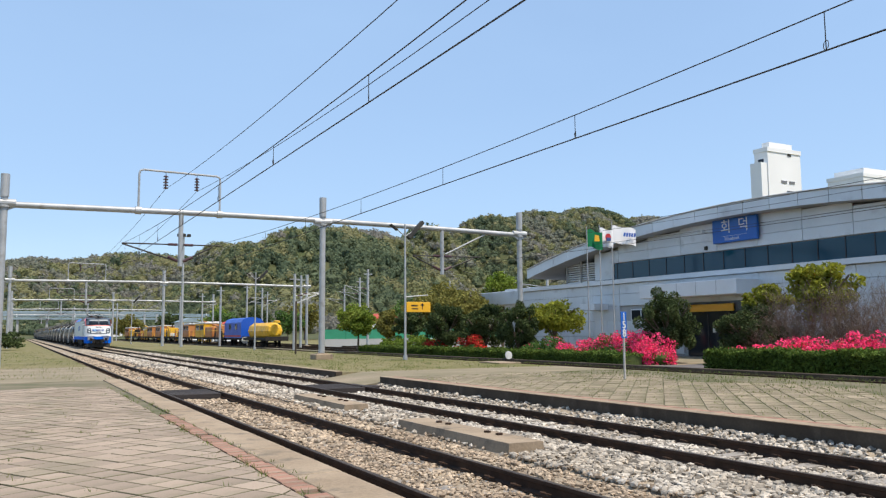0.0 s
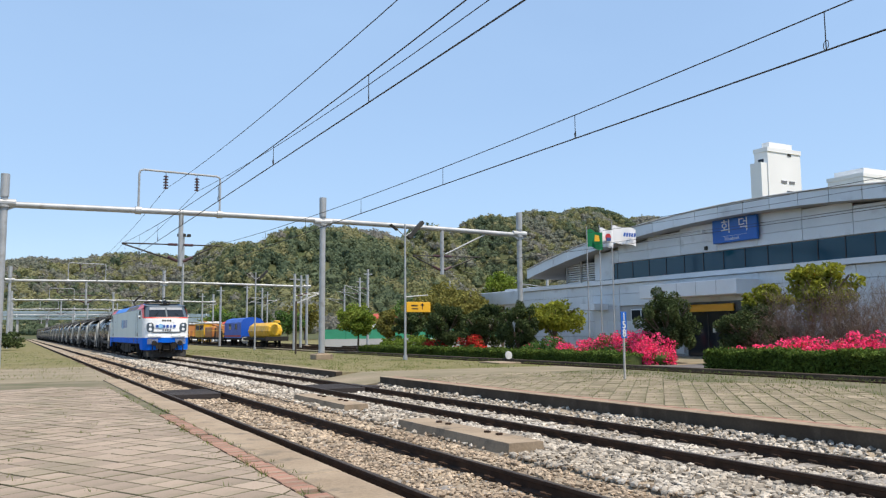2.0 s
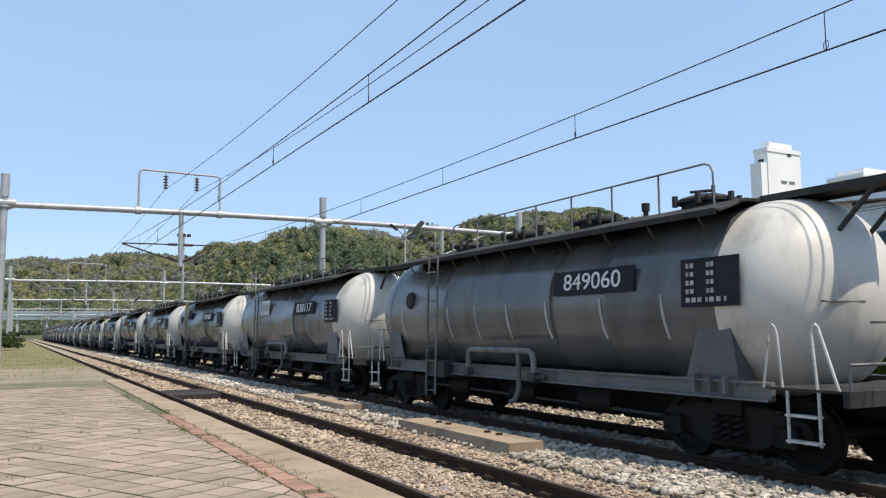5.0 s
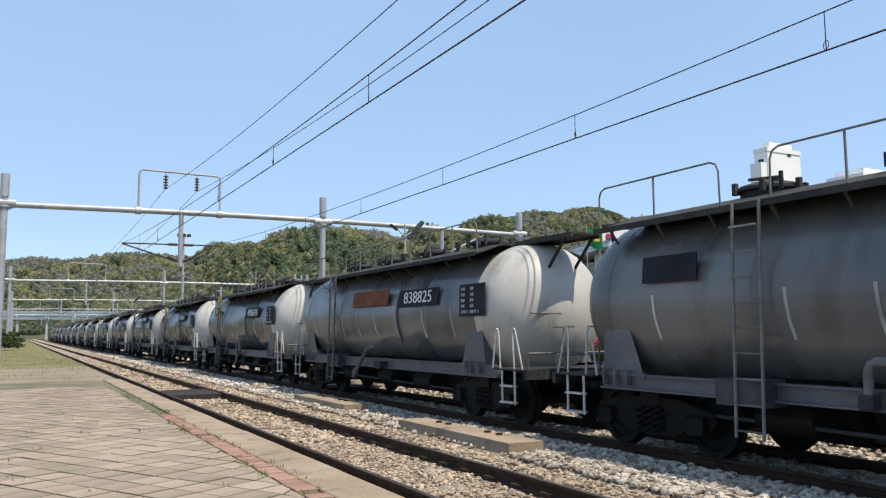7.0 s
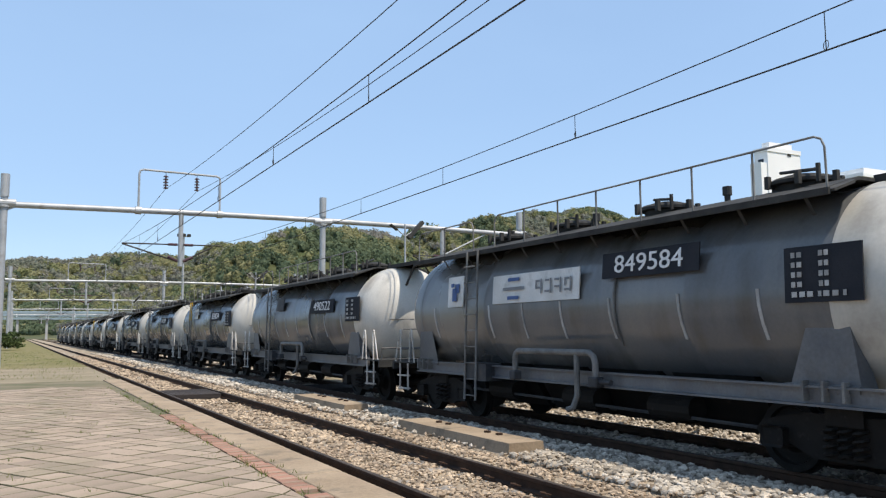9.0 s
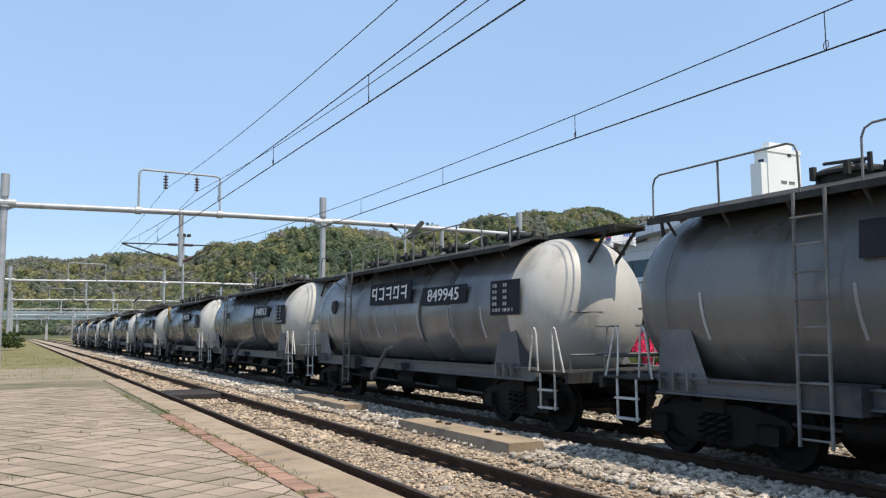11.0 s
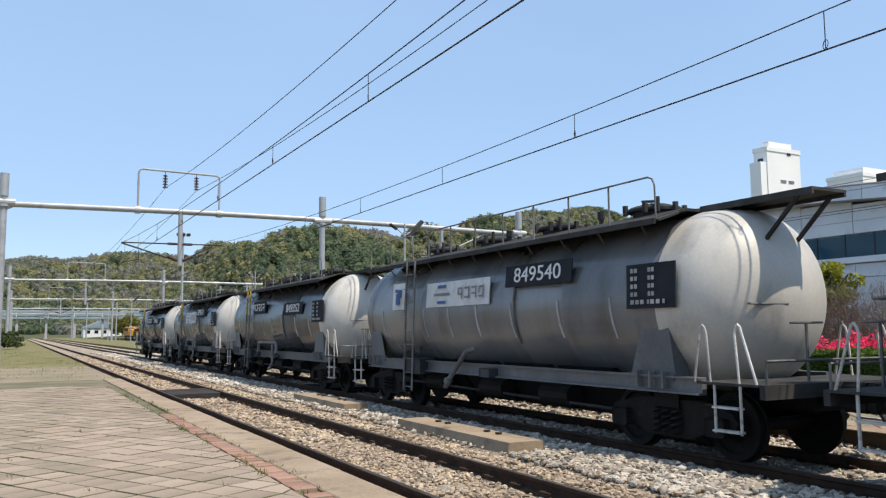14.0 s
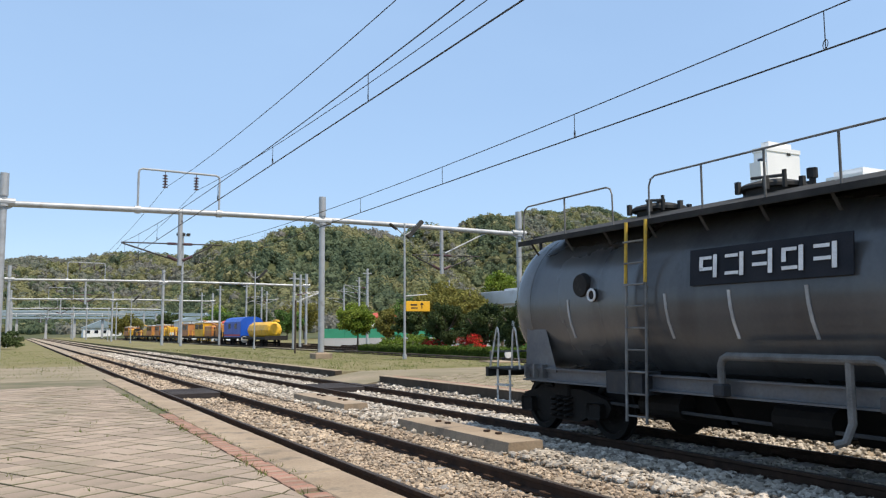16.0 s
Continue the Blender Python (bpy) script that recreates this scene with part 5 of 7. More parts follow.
part("upper_wall", Geo().prism([(-6, 5.0), (44.9, 5.0), (44.9, roof_z(44.9) - 0.75)] + [(45 - k * 3.0, roof_z(45 - k * 3.0) - 0.75) for k in range(1, 18)], XF + 0.12, XF + 14, "x"), M["grey_wall"], st)
# facade panels
for row, (z0, z1) in enumerate(((0.25, 1.3), (1.3, 2.35), (2.35, 3.35), (3.35, 4.15), (4.15, 4.82))):
    y = -4.0
    while y < 56:
        y1 = y + 2.9
        if not ((28.5 < y1 and y < 41.0 and row < 3 and 31.0 < y1 and y < 36.4) or (row == 2 and 38.9 < y1 and y < 41.8)):
            part("facade_panel", Geo().box(XF, y + 0.012, z0 + 0.012, XF + 0.11, y1 - 0.012, z1 - 0.012, 0.006), M["panel"], st)
        y = y1
for row in range(4):
    z0 = 6.28 + row * 0.62
    y = -4.0
    while y < 44.5:
        y1 = min(y + 2.9, 44.9)
        zt = min(z0 + 0.62, min(roof_z(y), roof_z(y1)) - 0.62)
        if zt > z0 + 0.1:
            part("facade_panel", Geo().box(XF, y + 0.012, z0 + 0.012, XF + 0.11, y1 - 0.012, zt, 0.006), M["panel"], st)
        y = y1
part("facade_pier", Geo().box(XF - 0.03, 42.9, 5.2, XF + 0.11, 44.9, 7.0, 0.01), M["panel"], st)
part("ledge", Geo().box(XF - 0.22, -6, 4.84, XF + 0.1, 56.5, 5.14, 0.02), M["panel_white"], st, "white ledge under the ribbon window")
# ribbon window
y = -4.0
while y < 42.6:
    part("ribbon_pane", Geo().box(XF + 0.05, y + 0.03, 5.16, XF + 0.09, y + 1.55 - 0.03, 6.24), M["teal_glass"], st, "dark teal glass pane")
    part("mullion", Geo().box(XF + 0.02, y - 0.03, 5.14, XF + 0.11, y + 0.03, 6.26), M["dark_glass"], st)
    y += 1.553
# arched roof with a deep fascia
n = 34
pts = [(-8 + 60.0 * k / n) for k in range(n + 1)]
for a, b in zip(pts, pts[1:]):
    q = [(XF - 1.0, a, roof_z(a) - 0.68), (XF - 1.0, b, roof_z(b) - 0.68), (XF - 1.0, b, roof_z(b)), (XF - 1.0, a, roof_z(a))]
    part("fascia_panel", Geo().slab([(x, yy + (0.015 if i in (0, 3) else -0.015), z) for i, (x, yy, z) in enumerate(q)], 0.06), M["panel"], st, "silver roof fascia panel")
g = Geo()
for a, b in zip(pts, pts[1:]):
    g.add([(XF - 0.98, a, roof_z(a) + 0.02), (XF - 0.98, b, roof_z(b) + 0.02), (XF + 14, b, roof_z(b) + 0.02), (XF + 14, a, roof_z(a) + 0.02)], [(0, 1, 2, 3)])
    g.add([(XF - 0.98, a, roof_z(a) - 0.68), (XF - 0.98, b, roof_z(b) - 0.68), (XF + 14, b, roof_z(b) - 0.68), (XF + 14, a, roof_z(a) - 0.68)], [(0, 1, 2, 3)])
part("roof", g, M["soffit"], st, "shallow arched metal roof")
part("roof_rim", Geo().tube([(XF - 1.02, a, roof_z(a) + 0.02) for a in pts], 0.05, 6), M["galv"], st)
for k in range(9):
    part("louvre", Geo().box(XF + 0.4, 45.0, 5.2 + k * 0.16, XF + 0.5, 48.6, 5.28 + k * 0.16), M["panel_white"], st)
for yy in (45.2, 46.9, 48.6):
    part("eaves_post", Geo().rod((XF + 0.3, yy, 5.1), (XF + 0.3, yy, roof_z(yy) - 0.68), 0.06, 8), M["galv"], st)
# sign board
sb = part("name_board", Geo().box(XF - 0.28, 30.55, 6.66, XF - 0.08, 33.75, 8.02, 0.03), M["sign_blue"], st, "blue station name board")
SIDE = pose(0, 0, 0, 90, 0, -90)
lettering("name", "회  덕", 0.85, M["letter"], sb, pose(XF - 0.285, 32.1, 7.52) @ SIDE, "white station name")
part("name_line", Geo().box(XF - 0.288, 31.2, 7.02, XF - 0.282, 33.0, 7.035), M["letter"], sb)
lettering("romanised_name", "Hoedeok", 0.28, M["letter"], sb, pose(XF - 0.285, 32.3, 6.86) @ SIDE)
part("board_bracket", Geo().box(XF - 0.1, 30.9, 7.0, XF, 31.1, 7.8).box(XF - 0.1, 33.2, 7.0, XF, 33.4, 7.8), M["galv"], st)
part("flood_lamp", Geo().rod((XF, 34.0, 7.35), (XF - 0.7, 34.1, 7.4), 0.03, 6).box(XF - 0.9, 33.95, 7.28, XF - 0.6, 34.3, 7.52, 0.02), M["board_white"], st)
part("wall_box", Geo().box(XF - 0.1, 34.4, 6.4, XF, 34.6, 6.62, 0.01), M["deck"], st)
# entrance canopy and door
cn = part("entrance_canopy", Geo().box(XF - 2.0, 30.6, 3.62, XF, 38.2, 4.45, 0.03), M["panel_white"], st, "white box canopy over the entrance")
for k in range(4):
    part("canopy_joint", Geo().box(XF - 2.006, 32.0 + k * 1.5, 3.66, XF - 1.998, 32.03 + k * 1.5, 4.41), M["soffit"], cn)
part("entrance_recess", Geo().box(XF + 0.02, 31.4, 0.15, XF + 0.1, 36.2, 3.35), M["dark_glass"], st, "dark glazed entrance")
part("entrance_sign", Geo().box(XF - 0.12, 32.6, 2.78, XF, 36.0, 3.2, 0.01), M["sign_yellow"], st, "orange sign over the door")
for yy in (31.4, 33.0, 34.6, 36.2):
    part("door_frame", Geo().box(XF - 0.02, yy - 0.04, 0.15, XF + 0.06, yy + 0.04, 3.3), M["deck"], st)
part("notice", Geo().box(XF - 0.01, 34.0, 1.55, XF + 0.01, 34.25, 1.95), M["board_white"], st)
wn2 = part("small_window", Geo().box(XF - 0.03, 39.3, 2.35, XF + 0.03, 41.3, 3.1, 0.01), M["panel_white"], st, "small white-framed window")
for yy in (39.4, 40.35):
    part("pane", Geo().box(XF - 0.04, yy, 2.42, XF - 0.028, yy + 0.85, 3.03), M["dark_glass"], wn2)
part("side_canopy", Geo().box(XF - 1.2, 43.6, 3.1, XF, 45.2, 3.55, 0.02), M["panel_white"], st)
part("side_door", Geo().box(XF - 0.02, 43.8, 0.2, XF + 0.02, 45.0, 2.4), M["panel_white"], st)
part("side_wing", Geo().box(XF - 0.3, 54.5, 3.9, XF + 10, 60.5, 5.0, 0.03), M["panel"], st, "low silver wing")

# flags on three poles
fl = thing("flagpoles", (0, 0, 0), "three slim steel flagpoles with flags flying", "flagpole")
for i, (x, y, h, mat) in enumerate(((29.9, 38.0, 7.9, "flag_green"), (30.85, 38.0, 8.05, "flag_white"), (31.8, 38.0, 8.25, "flag_white"))):
    po = part("flagpole", Geo().rod((x, y, 0.1), (x, y, h), 0.045, 10, 0.03), M["galv"], fl)
    wv = (1.0, 0.95, 1.85)[i]
    g = Geo()
    for j in range(2):
        for k in range(13):
            u = k / 12
            g.v.append((x + 0.05 + wv * u * 0.97, y - 0.10 * math.sin(u * 9 + i) * u - 0.15 * u, h - 0.2 - 1.05 * j - 0.18 * u * u + 0.05 * math.sin(u * 7 + i)))
    g.f = [(k, k + 1, 13 + k + 1, 13 + k) for k in range(12)]
    fg = part("flag", g, M[mat], po, ("green flag with a yellow mark", "white national flag", "white flag with a blue mark")[i], True)
    if i == 0:
        part("mark", Geo().slab([(x + 0.4, y - 0.2, h - 0.9), (x + 0.75, y - 0.26, h - 0.9), (x + 0.7, y - 0.26, h - 0.55), (x + 0.45, y - 0.2, h - 0.5)], 0.01), M["sign_yellow"], fg)
    if i == 1:
        k2 = Geo().lathe([(-0.01, 0.01, 0), (-0.01, 0.22, 0), (0.0, 0.22, 0)], 18)
        part("mark", Geo().add([(p[0] + x + 0.5, p[1] + y - 0.2, p[2] + h - 0.75) for p in k2.v], k2.f), M["sign_red"], fg)
        part("mark", Geo().box(x + 0.35, y - 0.24, h - 0.98, x + 0.68, y - 0.215, h - 0.78), M["letter_blue"], fg)
    if i == 2:
        for k in range(5):
            part("mark", Geo().slab([(x + 0.65 + k * 0.2, y - 0.3, h - 0.86), (x + 0.78 + k * 0.2, y - 0.3, h - 0.86), (x + 0.84 + k * 0.2, y - 0.3, h - 0.62), (x + 0.7 + k * 0.2, y - 0.3, h - 0.62)], 0.01), M["logo"], fg)

# apartment towers far behind the station
def tower(x, y, wx, wy, h, label):
    tw = thing("apartment_tower", (x, y, 0), label, "apartment tower", "apartment towers")
    part("wall", Geo().box(0, 0, 0, wx, wy, h), M["white_wall"], tw)
    part("stair_core", Geo().box(2.0, 1.0, h, wx - 2.0, wy - 1, h + 2.2), M["white_wall"], tw)
    part("parapet", Geo().box(-0.2, -0.2, h - 0.8, wx + 0.2, wy + 0.2, h + 0.4), M["white_wall"], tw)
    for k in range(7):
        z = h - 4.2 - k * 2.8
        w = part("window", Geo().box(-0.12, wy * 0.3, z, 0.05, wy * 0.7, z + 1.5), M["dark_glass"], tw)
        if wx > 20:
            part("window", Geo().box(wx * 0.1, -0.12, z, wx * 0.9, 0.05, z + 1.4), M["dark_glass"], tw)
    return tw


tw = tower(181.0, 150, 13.3, 4.5, 51.5, "white apartment tower with sign bars on its end wall")
for k in range(2):
    part("sign_bar", Geo().box(5.0 + k * 3.2, -0.15, 42.2, 7.2 + k * 3.2, 0.0, 42.9), M["letter_grey"], tw)
part("number_bar", Geo().box(7.2, -0.15, 38.9, 9.8, 0.0, 40.2), M["letter_grey"], tw)
part("top_vent", Geo().box(8, -0.15, 50.0, 9.4, 0, 51.0), M["deck"], tw)
part("balcony_tower", Geo().box(-2.4, 0.3, 0, 0, 4, 47.5), M["white_wall"], tw)
tower(222, 150, 30, 12, 48.0, "white apartment tower with balcony bands")

# ---- hills ----
HILLS = [(105, 420, 42, 27, 80), (151, 430, 54, 72, 80), (186, 450, 55, 57, 80), (239, 480, 66, 28, 80), (338, 560, 87, 70, 110), (412, 600, 93, 90, 110), (470, 610, 93, 75, 110),
         (504, 640, 106, 93, 130), (640, 700, 124, 159, 140), (-129, 900, 65, 87, 120), (19, 900, 65, 130, 120), (113, 900, 74, 165, 120), (195, 880, 87, 63, 120), (40, 560, 22, 70, 70), (110, 620, 34, 60, 80)]


def hill_z(x, y):
    z = 0.0
    for cx, cy, h, sx, sy in HILLS:
        z = max(z, h * math.exp(-((x - cx) / sx) ** 2 - ((y - cy) / sy) ** 2)) + 0.12 * min(z, h * math.exp(-((x - cx) / sx) ** 2 - ((y - cy) / sy) ** 2))
    return z + 2.5 * noise.noise(Vector((x * 0.03, y * 0.03, 0))) * min(1, z / 12) - 0.6


g = Geo()
nx, ny = 120, 70
for j in range(ny + 1):
    for i in range(nx + 1):
        x, y = -420 + 1300 * i / nx, 250 + 900 * j / ny
        g.v.append((x, y, hill_z(x, y)))
g.f = [(j * (nx + 1) + i, j * (nx + 1) + i + 1, (j + 1) * (nx + 1) + i + 1, (j + 1) * (nx + 1) + i) for j in range(ny) for i in range(nx)]
tagged(part("hill_ground", g, M["hill_ground"], None, "", True, fix=False), "wooded hills behind the railway yard", "hill", "", "structure")

rng = np.random.default_rng(5)


def fast_mesh(name, verts, faces, mat, smooth=False):
    """Mesh from arrays; faces all of one size."""
    me = bpy.data.meshes.new(name)
    nf, k = faces.shape
    me.vertices.add(len(verts))
    me.vertices.foreach_set("co", verts.astype(np.float32).ravel())
    me.loops.add(nf * k)
    me.loops.foreach_set("vertex_index", faces.astype(np.int32).ravel())
    me.polygons.add(nf)
    me.polygons.foreach_set("loop_start", np.arange(0, nf * k, k, dtype=np.int32))
    me.polygons.foreach_set("use_smooth", np.full(nf, smooth))
    me.materials.append(mat)
    me.update(calc_edges=True)
    me.validate()
    return me


def ico(level):
    bm = bmesh.new()
    bmesh.ops.create_icosphere(bm, subdivisions=level, radius=1.0)
    v = np.array([p.co[:] for p in bm.verts])
    f = np.array([[q.index for q in p.verts] for p in bm.faces])
    bm.free()
    return v, f


ICO1, ICO2 = ico(1), ico(2)


def lumps(name, centres, radii, mat, shape, squash=1.0, jitter=0.35):
    v0, f0 = shape
    n, k = len(centres), len(v0)
    r = radii[:, None, None] * (1 + rng.uniform(-jitter, jitter, (n, k, 1)))
    v = v0[None] * r * np.array([1, 1, squash]) + centres[:, None, :]
    f = f0[None] + (np.arange(n) * k)[:, None, None]
    return fast_mesh(name, v.reshape(-1, 3), f.reshape(-1, 3), mat)


def canopy(name, centres, radii, mat, per):
    """Tree crowns seen from afar: a small core wrapped in loose clumps of foliage."""
    n = len(centres)
    v0, f0 = ICO1
    core = v0[None] * radii[:, None, None] * np.array([0.86, 0.86, 0.98]) * (1 + rng.uniform(-0.25, 0.25, (n, len(v0), 1))) + centres[:, None, :]
    cf = (f0[None] + (np.arange(n) * len(v0))[:, None, None]).reshape(-1, 3)
    d = rng.normal(size=(n, per, 3))
    d[:, :, 2] = np.abs(d[:, :, 2]) * 0.9 - 0.15
    d /= np.linalg.norm(d, axis=2)[:, :, None]
    p = (centres[:, None, :] + d * radii[:, None, None] * rng.uniform(0.75, 1.12, (n, per, 1)) * np.array([1, 1, 1.15])).reshape(-1, 3)
    a = rng.normal(size=p.shape)
    a /= np.linalg.norm(a, axis=1)[:, None]
    b = np.cross(a, d.reshape(-1, 3) + rng.normal(0, 0.3, p.shape))
    b /= np.linalg.norm(b, axis=1)[:, None]
    sz = np.repeat(radii, per)[:, None] * rng.uniform(0.16, 0.30, (len(p), 1))
    tri = np.stack([p - a * sz, p + a * sz * 0.6 - b * sz, p + a * sz * 0.5 + b * sz], 1)
    m = n * len(v0)
    return fast_mesh(name, np.concatenate([core.reshape(-1, 3), tri.reshape(-1, 3)]), np.concatenate([cf, np.arange(3 * len(p)).reshape(-1, 3) + m]), M[mat])


pts = []
while len(pts) < 21000:
    x, y = rng.uniform(-160, 720), rng.uniform(270, 910)
    z = hill_z(x, y)
    if z < 1.5 or (hill_z(x, y + 5) < z - 0.5 and rng.random() < 0.75):
        continue
    if y > 720 and rng.random() < 0.3:
        continue
    pts.append((x, y, z))
pts = np.array(pts)
belt = np.array([noise.noise(Vector((p[0] * 0.012, p[1] * 0.012, 7.0))) + 0.5 * noise.noise(Vector((p[0] * 0.04, p[1] * 0.04, 2.0))) + rng.normal(0, 0.10) for p in pts])
far = pts[:, 1] > 640
kinds = np.where(belt > 0.10, 0, np.where(belt > -0.16, 1, 2))
# most distant pines turn grey-brown, in place of haze
kinds = np.where(far & (kinds == 0) & (rng.random(len(pts)) < 0.6), 2, kinds)
rad = rng.uniform(1.9, 3.6, len(pts)) * np.where(far, 1.5, 1.0)
pts[:, 2] += rad * 0.45
for k, nm, mat, lab in ((0, "hill_pines", "pine_far", "dark pine wood patches covering the hills"), (1, "hill_wood", "wood_far", "spring-green broadleaf wood covering the hills"), (2, "hill_bare_wood", "bare_hazy", "grey-brown bare wood on the hills, paled for haze")):
    sel = kinds == k
    tagged(new(nm, canopy(nm, pts[sel], rad[sel], mat, 46)), lab, "wood", "", "stuff")


# ---- plants ----
def leaves(name, centres, size, mat, flat=0.0):
    """Many small four-cornered leaves turned every way."""
    n = len(centres)
    a = rng.normal(size=(n, 3))
    a[:, 2] *= 1 - flat
    a /= np.linalg.norm(a, axis=1)[:, None]
    b = np.cross(a, rng.normal(size=(n, 3)))
    b /= np.linalg.norm(b, axis=1)[:, None]
    s = size * rng.uniform(0.6, 1.4, (n, 1))
    v = np.stack([centres - a * s, centres - b * s * 0.55, centres + a * s, centres + b * s * 0.55], 1)
    return fast_mesh(name, v.reshape(-1, 3), np.arange(4 * n).reshape(n, 4), mat)


def crown_points(n, c, rx, ry, rz, clumps=40, tight=0.24, hollow=0.55):
    """Points in clumps through an uneven egg-shaped crown."""
    d = rng.normal(size=(clumps, 3))
    d /= np.linalg.norm(d, axis=1)[:, None]
    rr = rng.uniform(hollow, 1.0, (clumps, 1)) * rng.uniform(0.82, 1.08, (clumps, 1))
    cc = d * rr * (1 - tight * 0.5)
    idx = rng.integers(0, clumps, n)
    e = rng.normal(size=(n, 3))
    e /= np.linalg.norm(e, axis=1)[:, None]
    p = cc[idx] + e * (rng.uniform(0.35, 1.0, (n, 1)) ** 0.6) * tight
    return p * np.array([rx, ry, rz]) + np.array(c)


def limbs(g, h0, c, rx, ry, rz, n, r):
    for k in range(n):
        a = k * 2.4 + 0.7
        z = c[2] + rz * (0.1 + 0.5 * ((k * 0.37) % 1))
        tip = (c[0] + rx * 0.7 * math.cos(a), c[1] + ry * 0.7 * math.sin(a), z)
        mid = (c[0] + rx * 0.25 * math.cos(a), c[1] + ry * 0.25 * math.sin(a), (h0 + z) / 2 + 0.2)
        g.tube([(c[0], c[1], h0), mid, tip], r, 5)


def tree(kind, at, h, rx, ry, rz, mat, n, size, label, trunk=0.12, clumps=40, hollow=0.5, tight=0.26, group="", category="tree"):
    """h: the height of the crown's middle over the foot."""
    t = thing(kind, at, label, category, group)
    foot = h - rz
    g = Geo().rod((0, 0, 0), (0.03, 0.02, max(0.3, foot)), trunk, 9, trunk * 0.75).rod((0.03, 0.02, max(0.3, foot)), (0, 0, h + rz * 0.5), trunk * 0.75, 8, trunk * 0.2)
    limbs(g, max(0.25, foot), (0, 0, h), rx, ry, rz, 9, trunk * 0.3)
    part("trunk", g, M["bark"], t, "", True)
    ob = new("crown", leaves("crown", crown_points(n, (0, 0, h), rx, ry, rz, clumps, tight, hollow), size, M[mat]))
    ob.parent = t
    return t


G0 = 0.12
# clipped evergreens and trees of the garden
tree("evergreen_shrub", (28.0, 29.6, G0), 1.85, 1.45, 1.6, 1.75, "leaf_dark", 26000, 0.055, "dense dark juniper beside the station path", 0.1, 90, 0.6, 0.2, category="shrub")
tree("evergreen_shrub", (29.0, 25.4, G0), 1.45, 1.7, 1.9, 1.3, "leaf_dark", 24000, 0.055, "broad dark evergreen shrub before the entrance", 0.1, 80, 0.6, 0.2, category="shrub")
tree("yellow_green_tree", (29.5, 41.0, G0), 2.4, 1.9, 2.7, 1.3, "leaf_yellow", 9000, 0.1, "yellow-green young tree in fresh leaf by the flagpoles", 0.1, 55, 0.3, 0.3)
tree("yellow_green_tree", (30.0, 22.4, G0), 3.2, 1.3, 1.6, 1.35, "leaf_yellow", 6000, 0.10, "yellow-green tree rising over bare bushes", 0.09, 45)
tree("yellow_green_tree", (30.5, 25.6, G0), 2.9, 1.0, 1.2, 0.8, "leaf_yellow", 3500, 0.09, "yellow-green sprig of a young tree", 0.07, 30)
tree("round_evergreen", (27.0, 50.5, G0), 2.0, 1.6, 1.75, 1.75, "leaf_dark", 18000, 0.062, "rounded dark evergreen behind the hedge", 0.11, 70, 0.6, 0.2, "rounded evergreens")
tree("round_evergreen", (27.4, 45.8, G0), 1.9, 1.75, 1.8, 1.65, "leaf_dark", 18000, 0.062, "rounded dark evergreen behind the hedge", 0.11, 70, 0.6, 0.2, "rounded evergreens")
tree("round_evergreen", (27.2, 41.4, G0), 1.8, 1.35, 1.45, 1.75, "leaf_dark", 16000, 0.062, "narrow dark evergreen behind the hedge", 0.11, 60, 0.6, 0.2, "rounded evergreens")
tree("spreading_tree", (33.0, 61.5, 0.0), 3.9, 4.3, 4.6, 2.1, "leaf_olive", 20000, 0.13, "olive-brown tree with fresh spring leaves", 0.2, 80, 0.35)
tree("garden_tree", (27.0, 67.0, 0.0), 2.75, 1.9, 2.1, 1.45, "leaf_spring", 7000, 0.11, "bright green round-headed young tree", 0.1, 50)
tree("garden_tree", (27.5, 61.5, 0.0), 2.3, 1.3, 1.5, 1.25, "leaf_olive", 4500, 0.11, "brownish young garden tree", 0.1, 40)
tree("pine_tree", (27.6, 57.5, 0.0), 2.5, 1.5, 1.6, 1.0, "leaf_dark", 5500, 0.10, "small flat-topped garden pine", 0.12, 40, 0.5)
tree("roadside_tree", (41.5, 66.0, 0.0), 5.4, 2.0, 2.4, 2.2, "leaf_spring", 7000, 0.12, "bright green tree beyond the station wing", 0.15, 50)


def hedge(x0, x1, y0, y1, h, n, mat, label, bumps=0.06):
    he = thing("hedge", (0, 0, 0), label, "hedge", "clipped hedges")
    m = n // 3
    y = rng.uniform(y0, y1, n)
    top = h * (1 + bumps * np.sin(y * 1.9) + bumps * np.sin(y * 4.7 + 1))
    x = rng.uniform(x0, x1, n)
    z = G0 + rng.uniform(0.0, 1.0, n) * top
    face = rng.random(n)
    x = np.where(face < 0.5, x0 + np.abs(rng.normal(0, 0.09, n)), x)
    z = np.where(face > 0.55, G0 + top + rng.normal(0, 0.05, n), z)
    ob = new("foliage", leaves("foliage", np.stack([x, y, z], 1), 0.06, M[mat]))
    ob.parent = he
    # solid box in the darker leaf colour fills the inside
    part("inner_twig_mass", Geo().box(x0 + 0.14, y0 + 0.1, 0.05, x1 - 0.1, y1 - 0.1, G0 + h * 0.86), M["leaf_dark"], he, "dark solid hedge core")
    return he


hedge(24.2, 25.6, -4.0, 23.6, 0.74, 46000, "leaf_hedge", "long clipped green hedge along the siding")
hedge(24.2, 25.5, 28.4, 60.0, 0.50, 30000, "leaf_hedge", "low clipped green hedge before the azaleas")


